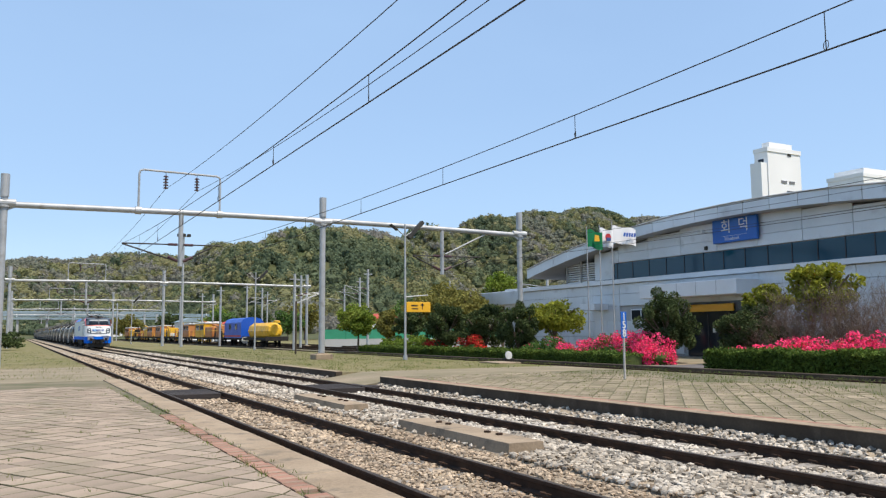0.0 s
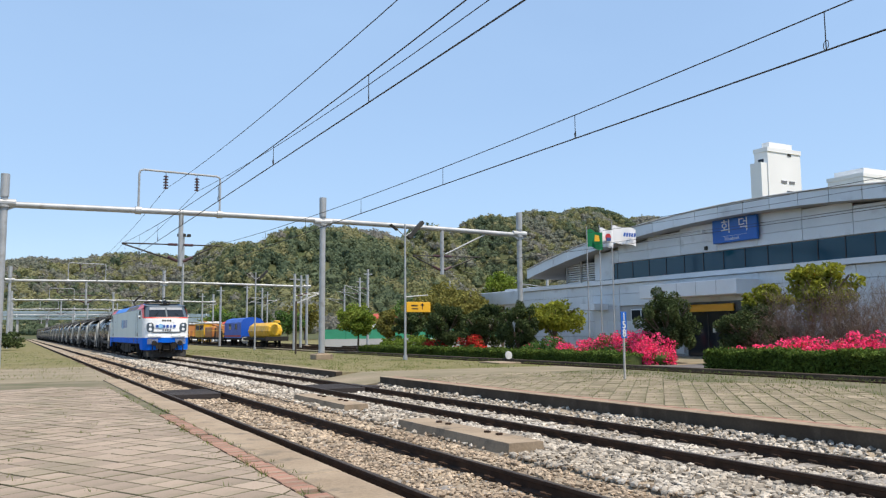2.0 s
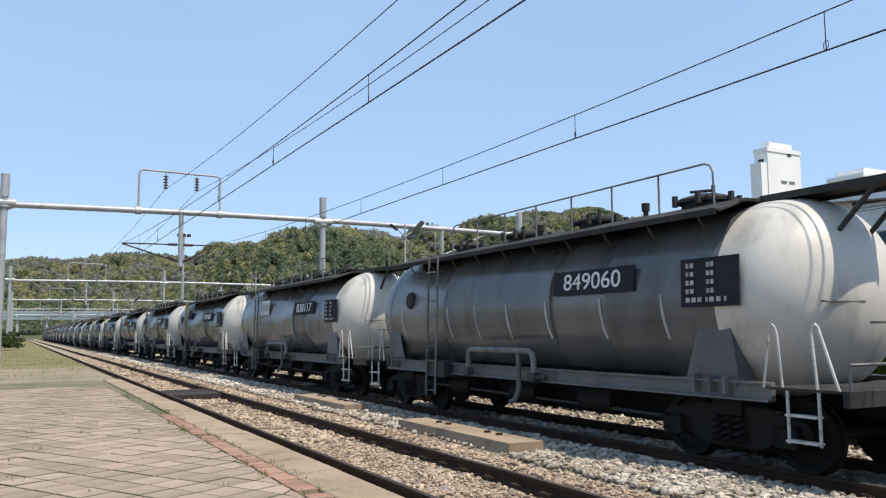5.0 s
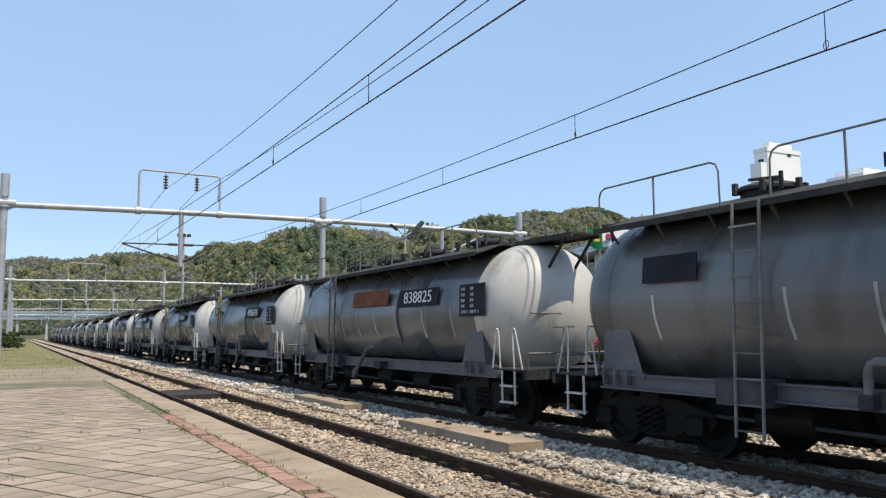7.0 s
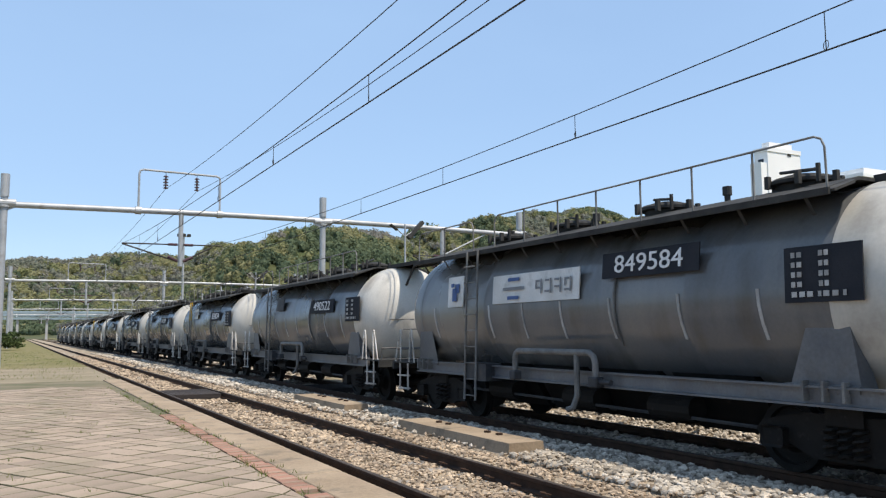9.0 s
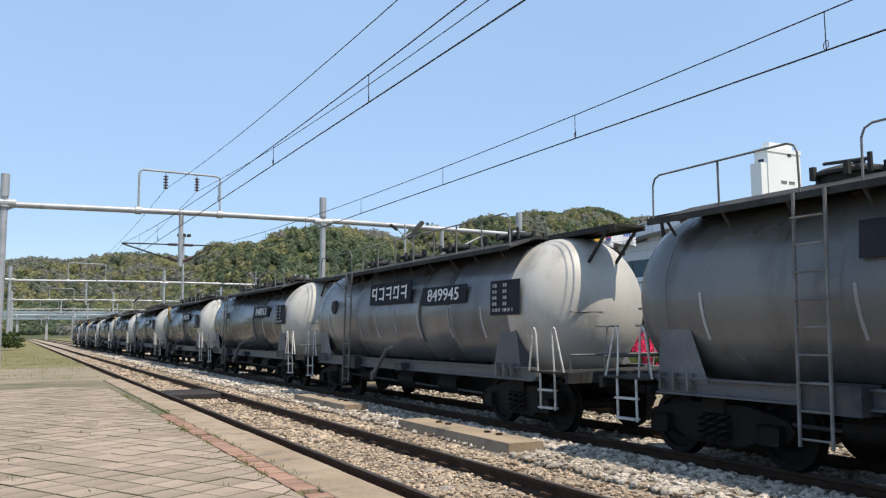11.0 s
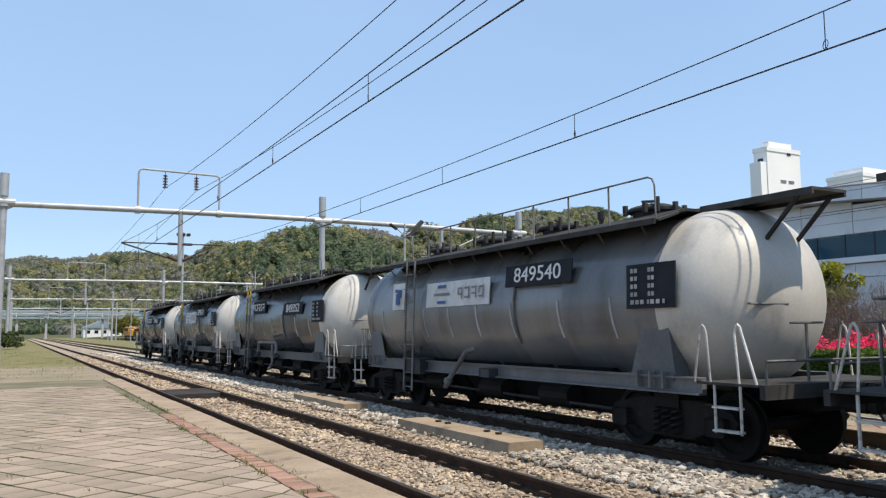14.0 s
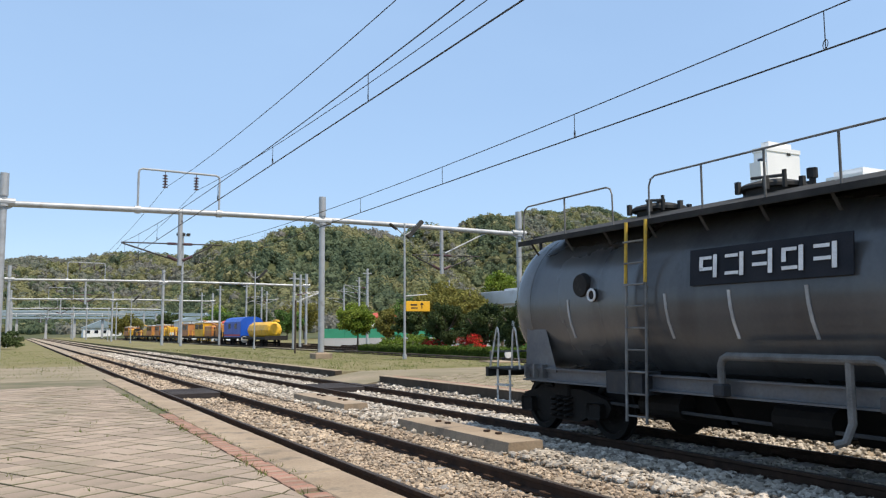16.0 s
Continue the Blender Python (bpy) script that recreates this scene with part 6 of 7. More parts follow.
def azalea(at, rx, ry, rz, n, mat, label, green=0.25):
    az = thing("azalea_bush", at, label, "azalea", "azalea bushes")
    p = crown_points(n, (0, 0, rz * 0.55), rx, ry, rz, 34, 0.3, 0.6)
    p = p[p[:, 2] > 0.0]
    k = rng.random(len(p)) < green
    for nm, sel, mm, s in (("blossom", ~k, mat, 0.055), ("foliage", k, "leaf_mid", 0.055)):
        ob = new(nm, leaves(nm, p[sel], s, M[mm]))
        ob.parent = az
    part("inner_bush", Geo().lathe([(0.0, rx * 0.3, 0), (rz * 0.4, rx * 0.55, 0), (rz * 0.8, rx * 0.4, 0)], 10, "z"), M["leaf_mid"], az)
    return az


# blooming bank beside the path, and the run behind the long hedge
for y, x, ry, rz, gr in ((28.4, 26.3, 0.9, 0.85, 0.1), (29.3, 26.8, 1.3, 1.25, 0.1), (30.9, 27.0, 1.2, 1.45, 0.15), (32.4, 26.8, 1.2, 1.15, 0.5), (33.9, 26.8, 1.2, 1.05, 0.25), (35.3, 26.8, 1.1, 0.95, 0.12), (37.2, 26.8, 1.2, 1.05, 0.93), (39.0, 26.6, 1.2, 0.75, 0.97)):
    azalea((x, y, G0), 1.1, ry, rz * 0.85, 3600, "bloom", "azalea bush in full pink bloom" if gr < 0.6 else "green azalea bush past bloom", gr)
for y, rz in ((24.0, 0.85), (22.8, 0.8), (21.2, 1.25), (20.0, 1.0), (18.6, 1.25), (17.4, 1.45), (16.2, 1.15), (14.8, 1.2), (13.4, 1.1), (12.0, 1.1)):
    azalea((26.6, y, G0), 1.1, 1.05, rz * 0.78, 3600, "bloom", "azalea bush in full pink bloom behind the hedge", 0.12)
for y, rz in ((50.8, 0.75), (46.3, 0.9), (45.0, 0.95)):
    azalea((26.2, y, G0), 0.9, 1.1, rz, 2600, "bloom_red", "azalea bush in red bloom", 0.12)
for y, rx in ((58.2, 1.4), (55.6, 1.5), (53.0, 1.3)):
    tree("round_bush", (26.6, y, G0), 0.62, rx, 1.5, 0.75, "leaf_spring", 3500, 0.07, "clipped light green bush in the garden", 0.05, 40, 0.6, 0.22, "garden bushes", "bush")


# bare brown bushes by the station wall
def bare_bush(at, h, r, n, label):
    b = thing("bare_bush", at, label, "bush", "bare bushes")
    ps, ps2 = [], []
    for k in range(n):
        a, e = rng.uniform(0, 6.283), rng.uniform(0.25, 1.45)
        l = h * rng.uniform(0.75, 1.05)
        d = np.array([math.cos(a) * math.cos(e) * r / h, math.sin(a) * math.cos(e) * r / h, math.sin(e)])
        p0 = np.array([rng.normal(0, 0.12), rng.normal(0, 0.12), 0.0])
        for s in range(4):
            p1 = p0 + (d + rng.normal(0, 0.12, 3)) * l / 4
            ps.append((p0, p1, 0.011 - 0.002 * s))
            for q in range(3):
                ps.append((p1, p1 + (d + rng.normal(0, 0.5, 3)) * l / 6, 0.005))
            p0 = p1
    v, f = [], []
    for p, q, w_ in ps:
        s = np.cross(q - p, rng.normal(size=3))
        s = s / (np.linalg.norm(s) + 1e-9) * w_
        t = np.cross(q - p, s)
        t = t / (np.linalg.norm(t) + 1e-9) * w_
        i = len(v)
        v += [p + s, p - s * 0.5 + t, p - s * 0.5 - t, q]
        f += [(i, i + 1, i + 3), (i + 1, i + 2, i + 3), (i + 2, i, i + 3)]
    ob = new("branchwork", fast_mesh("branchwork", np.array(v), np.array(f), M["twig"]))
    ob.parent = b
    return b


for y, x, h in ((24.2, 29.4, 2.9), (22.6, 29.0, 3.0), (21.2, 29.2, 3.1), (20.0, 29.0, 2.9), (18.6, 29.2, 3.0), (17.2, 29.2, 2.8), (15.8, 29.2, 2.8)):
    bare_bush((x, y, G0), h, 1.9, 270, "leafless brown bush by the station wall")
# ---- works train standing in the yard ----
yard = tagged(new("yard_track"), "yard track under parked works vehicles", "railway track", "running tracks", "structure")
for xx in (26.25, 27.75):
    part("rail", Geo().prism([(x + xx, z + 0.10) for x, z in RAIL], 66, 300), M["rail_side"], yard)
part("yard_bed", Geo().box(25.4, 66, -0.45, 28.6, 300, 0.0), M["soil"], yard)
for xx in (31.5, 33.0, 36.5, 38.0):
    part("rail", Geo().prism([(x + xx, z + 0.06) for x, z in RAIL], 75, 300), M["rail_side"], yard)


def running_gear(t, ya, yb):
    part("chassis", Geo().box(-1.3, ya, 0.75, 1.3, yb, 1.05, 0.03), M["black"], t)
    for y in (ya + 1.4, ya + 3.0, yb - 3.0, yb - 1.4):
        wheelset(t, y, 0.42)
    part("buffer_beam", Geo().box(-1.35, ya - 0.15, 0.7, 1.35, ya, 1.2, 0.02), M["black"], t)


v = thing("tank_car", (27, 92.3, 0.1), "yellow rounded works tank car parked in the yard", "works vehicle", "parked works vehicles")
running_gear(v, 0, 10.5)
part("tank", Geo().lathe([(0.3, 0.05, 1.85), (0.32, 0.5, 1.85), (0.5, 0.8, 1.85), (0.9, 0.98, 1.85), (1.5, 1.05, 1.85), (9.0, 1.05, 1.85), (9.6, 0.9, 1.85), (10.0, 0.5, 1.85)], 10), M["m_yellow"], v, "yellow faceted tank body")
part("dome", Geo().lathe([(2.8, 0.4, 0), (3.02, 0.4, 0), (3.08, 0.1, 0)], 16, "z"), M["m_yellow"], v)

v = thing("van_wagon", (27, 103.2, 0.1), "dark blue van wagon parked in the yard", "works vehicle", "parked works vehicles")
running_gear(v, 0, 9.2)
part("body", Geo().prism([(-1.45, 1.0), (1.45, 1.0), (1.45, 3.0), (1.1, 3.45), (0.5, 3.62), (-0.5, 3.62), (-1.1, 3.45), (-1.45, 3.0)], 0, 9.2), M["m_blue"], v, "dark blue body")
part("stripe", Geo().box(-1.47, 0.1, 1.15, -1.44, 9.1, 1.35), M["sign_red"], v, "red stripe")
for k in range(2):
    part("window", Geo().box(-1.47, 2 + k * 3.4, 2.1, -1.44, 3.2 + k * 3.4, 2.8), M["dark_glass"], v)
part("end_door", Geo().box(-0.5, -0.03, 1.1, 0.5, 0.0, 3.0), M["m_blue"], v)
k = Geo().lathe([(-0.04, 0.01, 0), (-0.04, 0.42, 0), (0, 0.42, 0)], 20)
part("marker_disc", Geo().add([(p[0] - 1.0, p[1] - 0.2, p[2] + 0.72) for p in k.v], k.f), M["board_white"], v, "white round marker")

for i, (ya, ln, mat) in enumerate(((113.3, 22, "m_yellow"), (138.0, 17, "m_orange"), (156.5, 20, "m_orange"), (178.0, 24, "m_orange"), (203.0, 26, "m_orange"))):
    v = thing("tamping_machine", (27, ya, 0.1), "orange and yellow track maintenance machine parked in the yard", "works vehicle", "parked works vehicles")
    running_gear(v, 0, ln)
    other = "m_yellow" if mat == "m_orange" else "m_orange"
    c0 = ln * (0.04 if i % 2 else 0.6)
    cab = part("cab", Geo().box(-1.42, c0, 1.05, 1.42, c0 + ln * 0.3, 2.15, 0.08).box(-1.4, c0, 2.9, 1.4, c0 + ln * 0.3, 3.1, 0.04), M[mat], v, "works cab")
    part("cab_window", Geo().box(-1.36, c0 + 0.06, 2.15, 1.36, c0 + ln * 0.3 - 0.06, 2.9), M["dark_glass"], cab)
    for yy in (c0 + 0.02, c0 + ln * 0.15, c0 + ln * 0.3 - 0.12):
        part("cab_pillar", Geo().box(-1.42, yy, 2.1, 1.42, yy + 0.1, 2.95), M[mat], cab)
    part("cab_roof", Geo().box(-1.35, c0 - 0.1, 3.1, 1.35, c0 + ln * 0.3 + 0.1, 3.3, 0.06), M["board_white"], cab, "white cab roof")
    part("engine_box", Geo().box(-1.3, ln * 0.36, 1.05, 1.3, ln * 0.58, 2.6, 0.1), M[other], v)
    part("jib", Geo().rod((0, ln * 0.45, 2.7), (0, ln * 0.9, 3.5), 0.16, 8).box(-0.8, ln * 0.66 if i % 2 else ln * 0.3, 1.05, 0.8, ln * 0.9 if i % 2 else ln * 0.4, 2.2, 0.05), M[other], v)
    for k in range(6):
        part("tool_arm", Geo().rod((-1.2, ln * (0.4 + 0.08 * k), 0.4), (-1.25, ln * (0.42 + 0.08 * k), 2.4), 0.08, 6), M[mat if k % 2 else "m_yellow"], v)
    part("rail_guard", Geo().tube([(-1.35, 0.3, 1.05), (-1.35, 0.3, 2.0), (-1.35, ln - 0.3, 2.0), (-1.35, ln - 0.3, 1.05)], 0.04, 6), M["m_yellow"], v)
    for k in range(5):
        yy = ln * (0.05 + 0.19 * k)
        part("machinery", Geo().box(-1.2 + 0.3 * (k % 3), yy, 1.05, 0.9, yy + ln * 0.07, 1.7 + 0.35 * ((k * 7) % 4), 0.05), M[("black", "m_orange", "board_white", "m_yellow", "board_rust")[(k + i) % 5]], v)
        part("lift_ram", Geo().rod((-1.3, yy + 0.4, 0.5), (-1.1, yy + 1.2, 2.2 + 0.2 * (k % 2)), 0.09, 6), M["black"], v)
    part("exhaust", Geo().rod((0.6, ln * 0.5, 2.5), (0.6, ln * 0.5, 3.6), 0.1, 8), M["black"], v)

# yard masts
def yard_mast(x, y, h, arm, label="galvanised yard mast with a cantilever arm"):
    m = thing("yard_mast", (x, y, 0), label, "catenary mast", "yard masts")
    part("pole", Geo().rod((0, 0, -0.3), (0, 0, h), 0.16, 10, 0.13), M["galv"], m, "", True)
    if arm:
        part("arm", Geo().rod((0, 0, h - 2.2), (arm, 0, h - 1.9), 0.035, 5).rod((0, 0, h - 3.0), (arm * 0.9, 0, h - 1.95), 0.035, 5), M["galv"], m)
        part("arm_insulator", Geo().rod((arm * 0.1, 0, h - 2.2), (arm * 0.25, 0, h - 2.15), 0.08, 8), M["porcelain"], m)
    part("ground_bracket", Geo().box(-0.5, -0.05, h - 0.6, 0.5, 0.05, h - 0.5), M["galv"], m)
    return m


for x, y, h, arm in ((24.6, 78, 7.6, 3.0), (29.8, 92, 8.5, 2.8), (35.0, 84, 8.8, -2.8), (30.0, 118, 9.0, 2.8), (40.5, 100, 9.0, -3.0), (35.0, 128, 9.0, 2.8), (46.0, 120, 9.0, -3.0), (30.0, 150, 9.0, 2.6), (42.0, 150, 9.5, -3.0),
                     (52.0, 96, 8.6, -3.0), (57.0, 88, 8.6, 3.0), (48.0, 76, 8.4, -2.8), (60.0, 78, 8.8, -3.0), (24.4, 110, 8.0, 0), (24.4, 140, 8.0, 0), (20.8, 200, 9.0, 2.5), (13.5, 230, 9, -2.0), (44, 62, 8.0, -3.2), (54, 64, 8.2, 3.0)):
    yard_mast(x, y, h, arm)
for k in range(6):
    x0 = 24 + k * 6
    part("yard_wire", Geo().rod((x0, 64, 5.6 + 0.1 * k), (x0 - 2, 290, 6.0), 0.012, 4), M["wire"], ow)

mast = thing("yard_lamp_mast", (16.75, 95, 0.2), "tall slim lamp mast beside the far tracks", "lamp mast")
part("pole", Geo().rod((0, 0, -0.3), (0, 0, 13.0), 0.17, 10, 0.1), M["galv"], mast, "", True)
part("crossarm", Geo().rod((-0.7, 0, 12.6), (0.7, 0, 12.6), 0.05, 6), M["galv"], mast)
for dx in (-0.55, 0.0, 0.55):
    part("floodlight", Geo().box(dx - 0.2, -0.25, 12.6, dx + 0.2, 0.15, 12.9, 0.04), M["deck"], mast)

# far things: footbridge, fence, sheds and houses
fb = thing("footbridge", (0, 330, 0), "long pale blue steel footbridge across the tracks", "footbridge")
part("girder", Geo().box(-40, 0, 7.2, 70, 3, 8.0, 0.05), M["blue_steel"], fb)
part("parapet", Geo().box(-40, -0.1, 8.4, 70, 0.1, 9.6).box(-40, 2.9, 8.4, 70, 3.1, 9.6), M["blue_steel"], fb)
for k in range(12):
    part("column", Geo().box(-38 + k * 9.6, 0.8, -0.4, -37.2 + k * 9.6, 1.8, 7.2), M["grey_wall"], fb)
    part("frame_post", Geo().box(-38 + k * 9.6, -0.15, 8.0, -37.8 + k * 9.6, 0.15, 9.8), M["panel_white"], fb)
for k, yy in enumerate((250, 268, 296)):
    t = thing("cross_girder", (0, yy, 0), "pale blue lattice girder over the far tracks", "girder", "far girders")
    part("girder", Geo().box(-12, 0, 7.6 + 0.5 * k, 40, 0.6, 8.2 + 0.5 * k, 0.03), M["blue_steel"], t)
    part("leg", Geo().box(-12, 0, -0.4, -11.4, 0.6, 7.6 + 0.5 * k), M["galv"], t)
    part("leg", Geo().box(39.4, 0, -0.4, 40, 0.6, 7.6 + 0.5 * k), M["galv"], t)
fe = thing("green_fence", (0, 0, 0), "green mesh fence on a low pale wall", "fence")
part("base_wall", Geo().box(34, 96, -0.4, 76, 96.3, 0.9), M["grey_wall"], fe)
for k in range(14):
    part("mesh_panel", Geo().box(34.05 + k * 3, 96.1, 0.9, 36.95 + k * 3, 96.16, 2.1), M["fence_green"], fe)
    part("fence_post", Geo().rod((34 + k * 3, 96.13, 0.9), (34 + k * 3, 96.13, 2.25), 0.05, 6), M["fence_green"], fe)


def house(x, y, w, d, h, roof, label, flat=False):
    ho = thing("house", (x, y, 0), label, "house", "houses beyond the yard")
    part("wall", Geo().box(0, 0, -0.5, w, d, h), M["white_wall"] if roof != "grey_wall" else M["grey_wall"], ho)
    if flat:
        part("roof", Geo().box(-0.3, -0.3, h, w + 0.3, d + 0.3, h + 0.4), M[roof], ho)
    else:
        part("roof", Geo().prism([(-0.5, h), (w + 0.5, h), (w / 2, h + w * 0.22)], -0.4, d + 0.4), M[roof], ho)
    for k in range(max(1, int(w // 3))):
        part("window", Geo().box(1 + k * 3, -0.06, h * 0.45, 2.4 + k * 3, 0.02, h * 0.75), M["dark_glass"], ho)
    return ho


house(96, 120, 9, 9, 9.2, "roof_red", "white house with a red roof beyond the trees")
house(108, 132, 10, 8, 6.8, "white_wall", "white flat-roofed house beyond the trees", True)
house(78, 185, 9, 8, 4.6, "roof_red", "house with a red roof beyond the yard")
house(36, 206, 4.5, 8, 4.6, "blue_steel", "small shed with a blue roof behind the works vehicles")
house(41, 210, 5, 8, 4.4, "white_wall", "small white shed behind the works vehicles", True)
house(47, 208, 4, 7, 4.0, "roof_red", "small shed with a red roof behind the works vehicles")
house(24, 345, 14, 10, 4.0, "blue_steel", "blue-roofed shed far down the line")
house(46, 345, 12, 10, 4.0, "grey_wall", "grey shed far down the line", True)

for i, (x, y, h, r) in enumerate(((50, 225, 5, 5), (62, 235, 6, 6), (74, 225, 7, 6), (86, 215, 6.5, 6), (98, 205, 7, 6.5), (110, 196, 7, 6), (122, 185, 7, 7), (92, 170, 5.5, 5), (104, 158, 6, 5.5), (80, 150, 4.5, 4), (118, 150, 6, 6), (132, 160, 8, 7), (66, 215, 5, 5), (40, 245, 5, 5), (30, 262, 4.5, 5), (56, 255, 6.5, 6), (128, 132, 6, 6), (88, 108, 4.2, 3.6), (76, 112, 4.0, 3.4), (100, 104, 5, 4.2), (112, 110, 6, 5), (-22, 250, 5, 6), (-30, 210, 4, 5), (-14, 300, 6, 6), (146, 150, 8, 8), (160, 140, 8, 8))):
    tree("background_tree", (x, y, -0.3), h, r, r, h * 0.72, ("leaf_mid", "leaf_spring", "leaf_olive", "leaf_dark")[(i * 7) % 4], 2600, 0.36, "spring-green tree beyond the yard" if i % 2 else "darker tree beyond the yard", 0.25, 50, 0.45, 0.28, "trees beyond the yard")
tree("round_bush", (-1.2, 92, 0.1), 0.9, 2.6, 3.0, 1.0, "leaf_dark", 3500, 0.14, "low dark bush beside the far track", 0.08, 40, 0.5, 0.25, "garden bushes", "bush")

# ---- boards and numbers on the wagons ----
SIDEW = pose(0, 0, 0, 90, 0, -90)
NUMBER = ["849060", "838117", "849460", "849112", "838825", "490634", "847431", "849584", "490522", "838834", "847208", "849945", "848013", "849210", "849184", "838320", "849540", "849352", "839531", "839642"]
# boards: (kind, centre along the wagon, height, length, height of the board)
BOARDS = {1: [("white_name", 2.0, 2.55, 1.0, 0.5)], 2: [("dark", 1.8, 2.6, 0.9, 0.4)], 3: [("dark", 3.9, 2.5, 1.0, 0.36)], 4: [("rust", 0.4, 2.5, 2.2, 0.38)], 5: [("black_name", 3.6, 2.6, 0.9, 0.34)], 6: [("dark", 4.0, 2.5, 0.7, 0.36)],
          7: [("bird", 3.6, 2.46, 0.62, 0.6), ("name", 0.92, 2.42, 2.55, 0.5)], 8: [("grey", 1.8, 2.6, 0.8, 0.4)], 9: [("white_name", 1.9, 2.6, 0.8, 0.45)], 10: [("dark", 1.9, 2.6, 0.8, 0.4)], 11: [("black_name", 0.4, 2.58, 2.3, 0.5)], 12: [("white_name", 3.4, 2.5, 0.8, 0.42)],
          13: [("white_name", 3.45, 2.5, 0.85, 0.42)], 14: [("white_name", 3.4, 2.55, 0.7, 0.3)], 15: [("grey", 2.0, 2.6, 0.8, 0.4)], 16: [("bird", 3.6, 2.46, 0.62, 0.6), ("name", 0.92, 2.42, 2.55, 0.5)], 17: [("black_name", 1.6, 2.56, 1.6, 0.42)],
          18: [("bird", 3.62, 2.46, 0.82, 0.66), ("name", 0.42, 2.42, 2.5, 0.52)], 19: [("black_name", 0.3, 2.46, 2.3, 0.46)]}
XB = -1.315


def board_at(w, name, yc, zc, ly, lz, mat, label, lean=0.035, x=XB):
    q = [(x, yc + ly / 2, zc - lz / 2), (x, yc - ly / 2, zc - lz / 2), (x + lean, yc - ly / 2, zc + lz / 2), (x + lean, yc + ly / 2, zc + lz / 2)]
    g = Geo().slab(q, 0.02)
    for yy in (yc - ly * 0.35, yc + ly * 0.35):
        g.box(x + lean * 0.5 + 0.012, yy - 0.02, zc - 0.02, x + 0.25, yy + 0.02, zc + 0.02)
    return part(name, g, M[mat], w, label)


def on_board(b, name, yc, zc, z_mid, ly, lz, mat, lean_per_m, x=XB):
    xx = x - 0.026 + (zc - z_mid) * lean_per_m
    return part(name, Geo().slab([(xx - lz / 2 * lean_per_m, yc + ly / 2, zc - lz / 2), (xx - lz / 2 * lean_per_m, yc - ly / 2, zc - lz / 2), (xx + lz / 2 * lean_per_m, yc - ly / 2, zc + lz / 2), (xx + lz / 2 * lean_per_m, yc + ly / 2, zc + lz / 2)], 0.004), M[mat], b)


def block(b, yc, zc, ly, lz, mat, lean_per_m, k):
    """One unread character as plain bars: two level, one or two upright."""
    t = ly * 0.2
    on_board(b, "print_bar", yc + ly * 0.12, zc + lz * 0.38, zc, ly * 0.66, lz * 0.14, mat, lean_per_m)
    on_board(b, "print_bar", yc + ly * 0.1, zc - lz * (0.36 if k % 2 else 0.1), zc, ly * 0.7, lz * 0.14, mat, lean_per_m)
    on_board(b, "print_bar", yc - ly * 0.4, zc, zc, t, lz, mat, lean_per_m)
    if k % 3 == 0:
        on_board(b, "print_bar", yc + ly * 0.36, zc + lz * 0.1, zc, t, lz * 0.42, mat, lean_per_m)


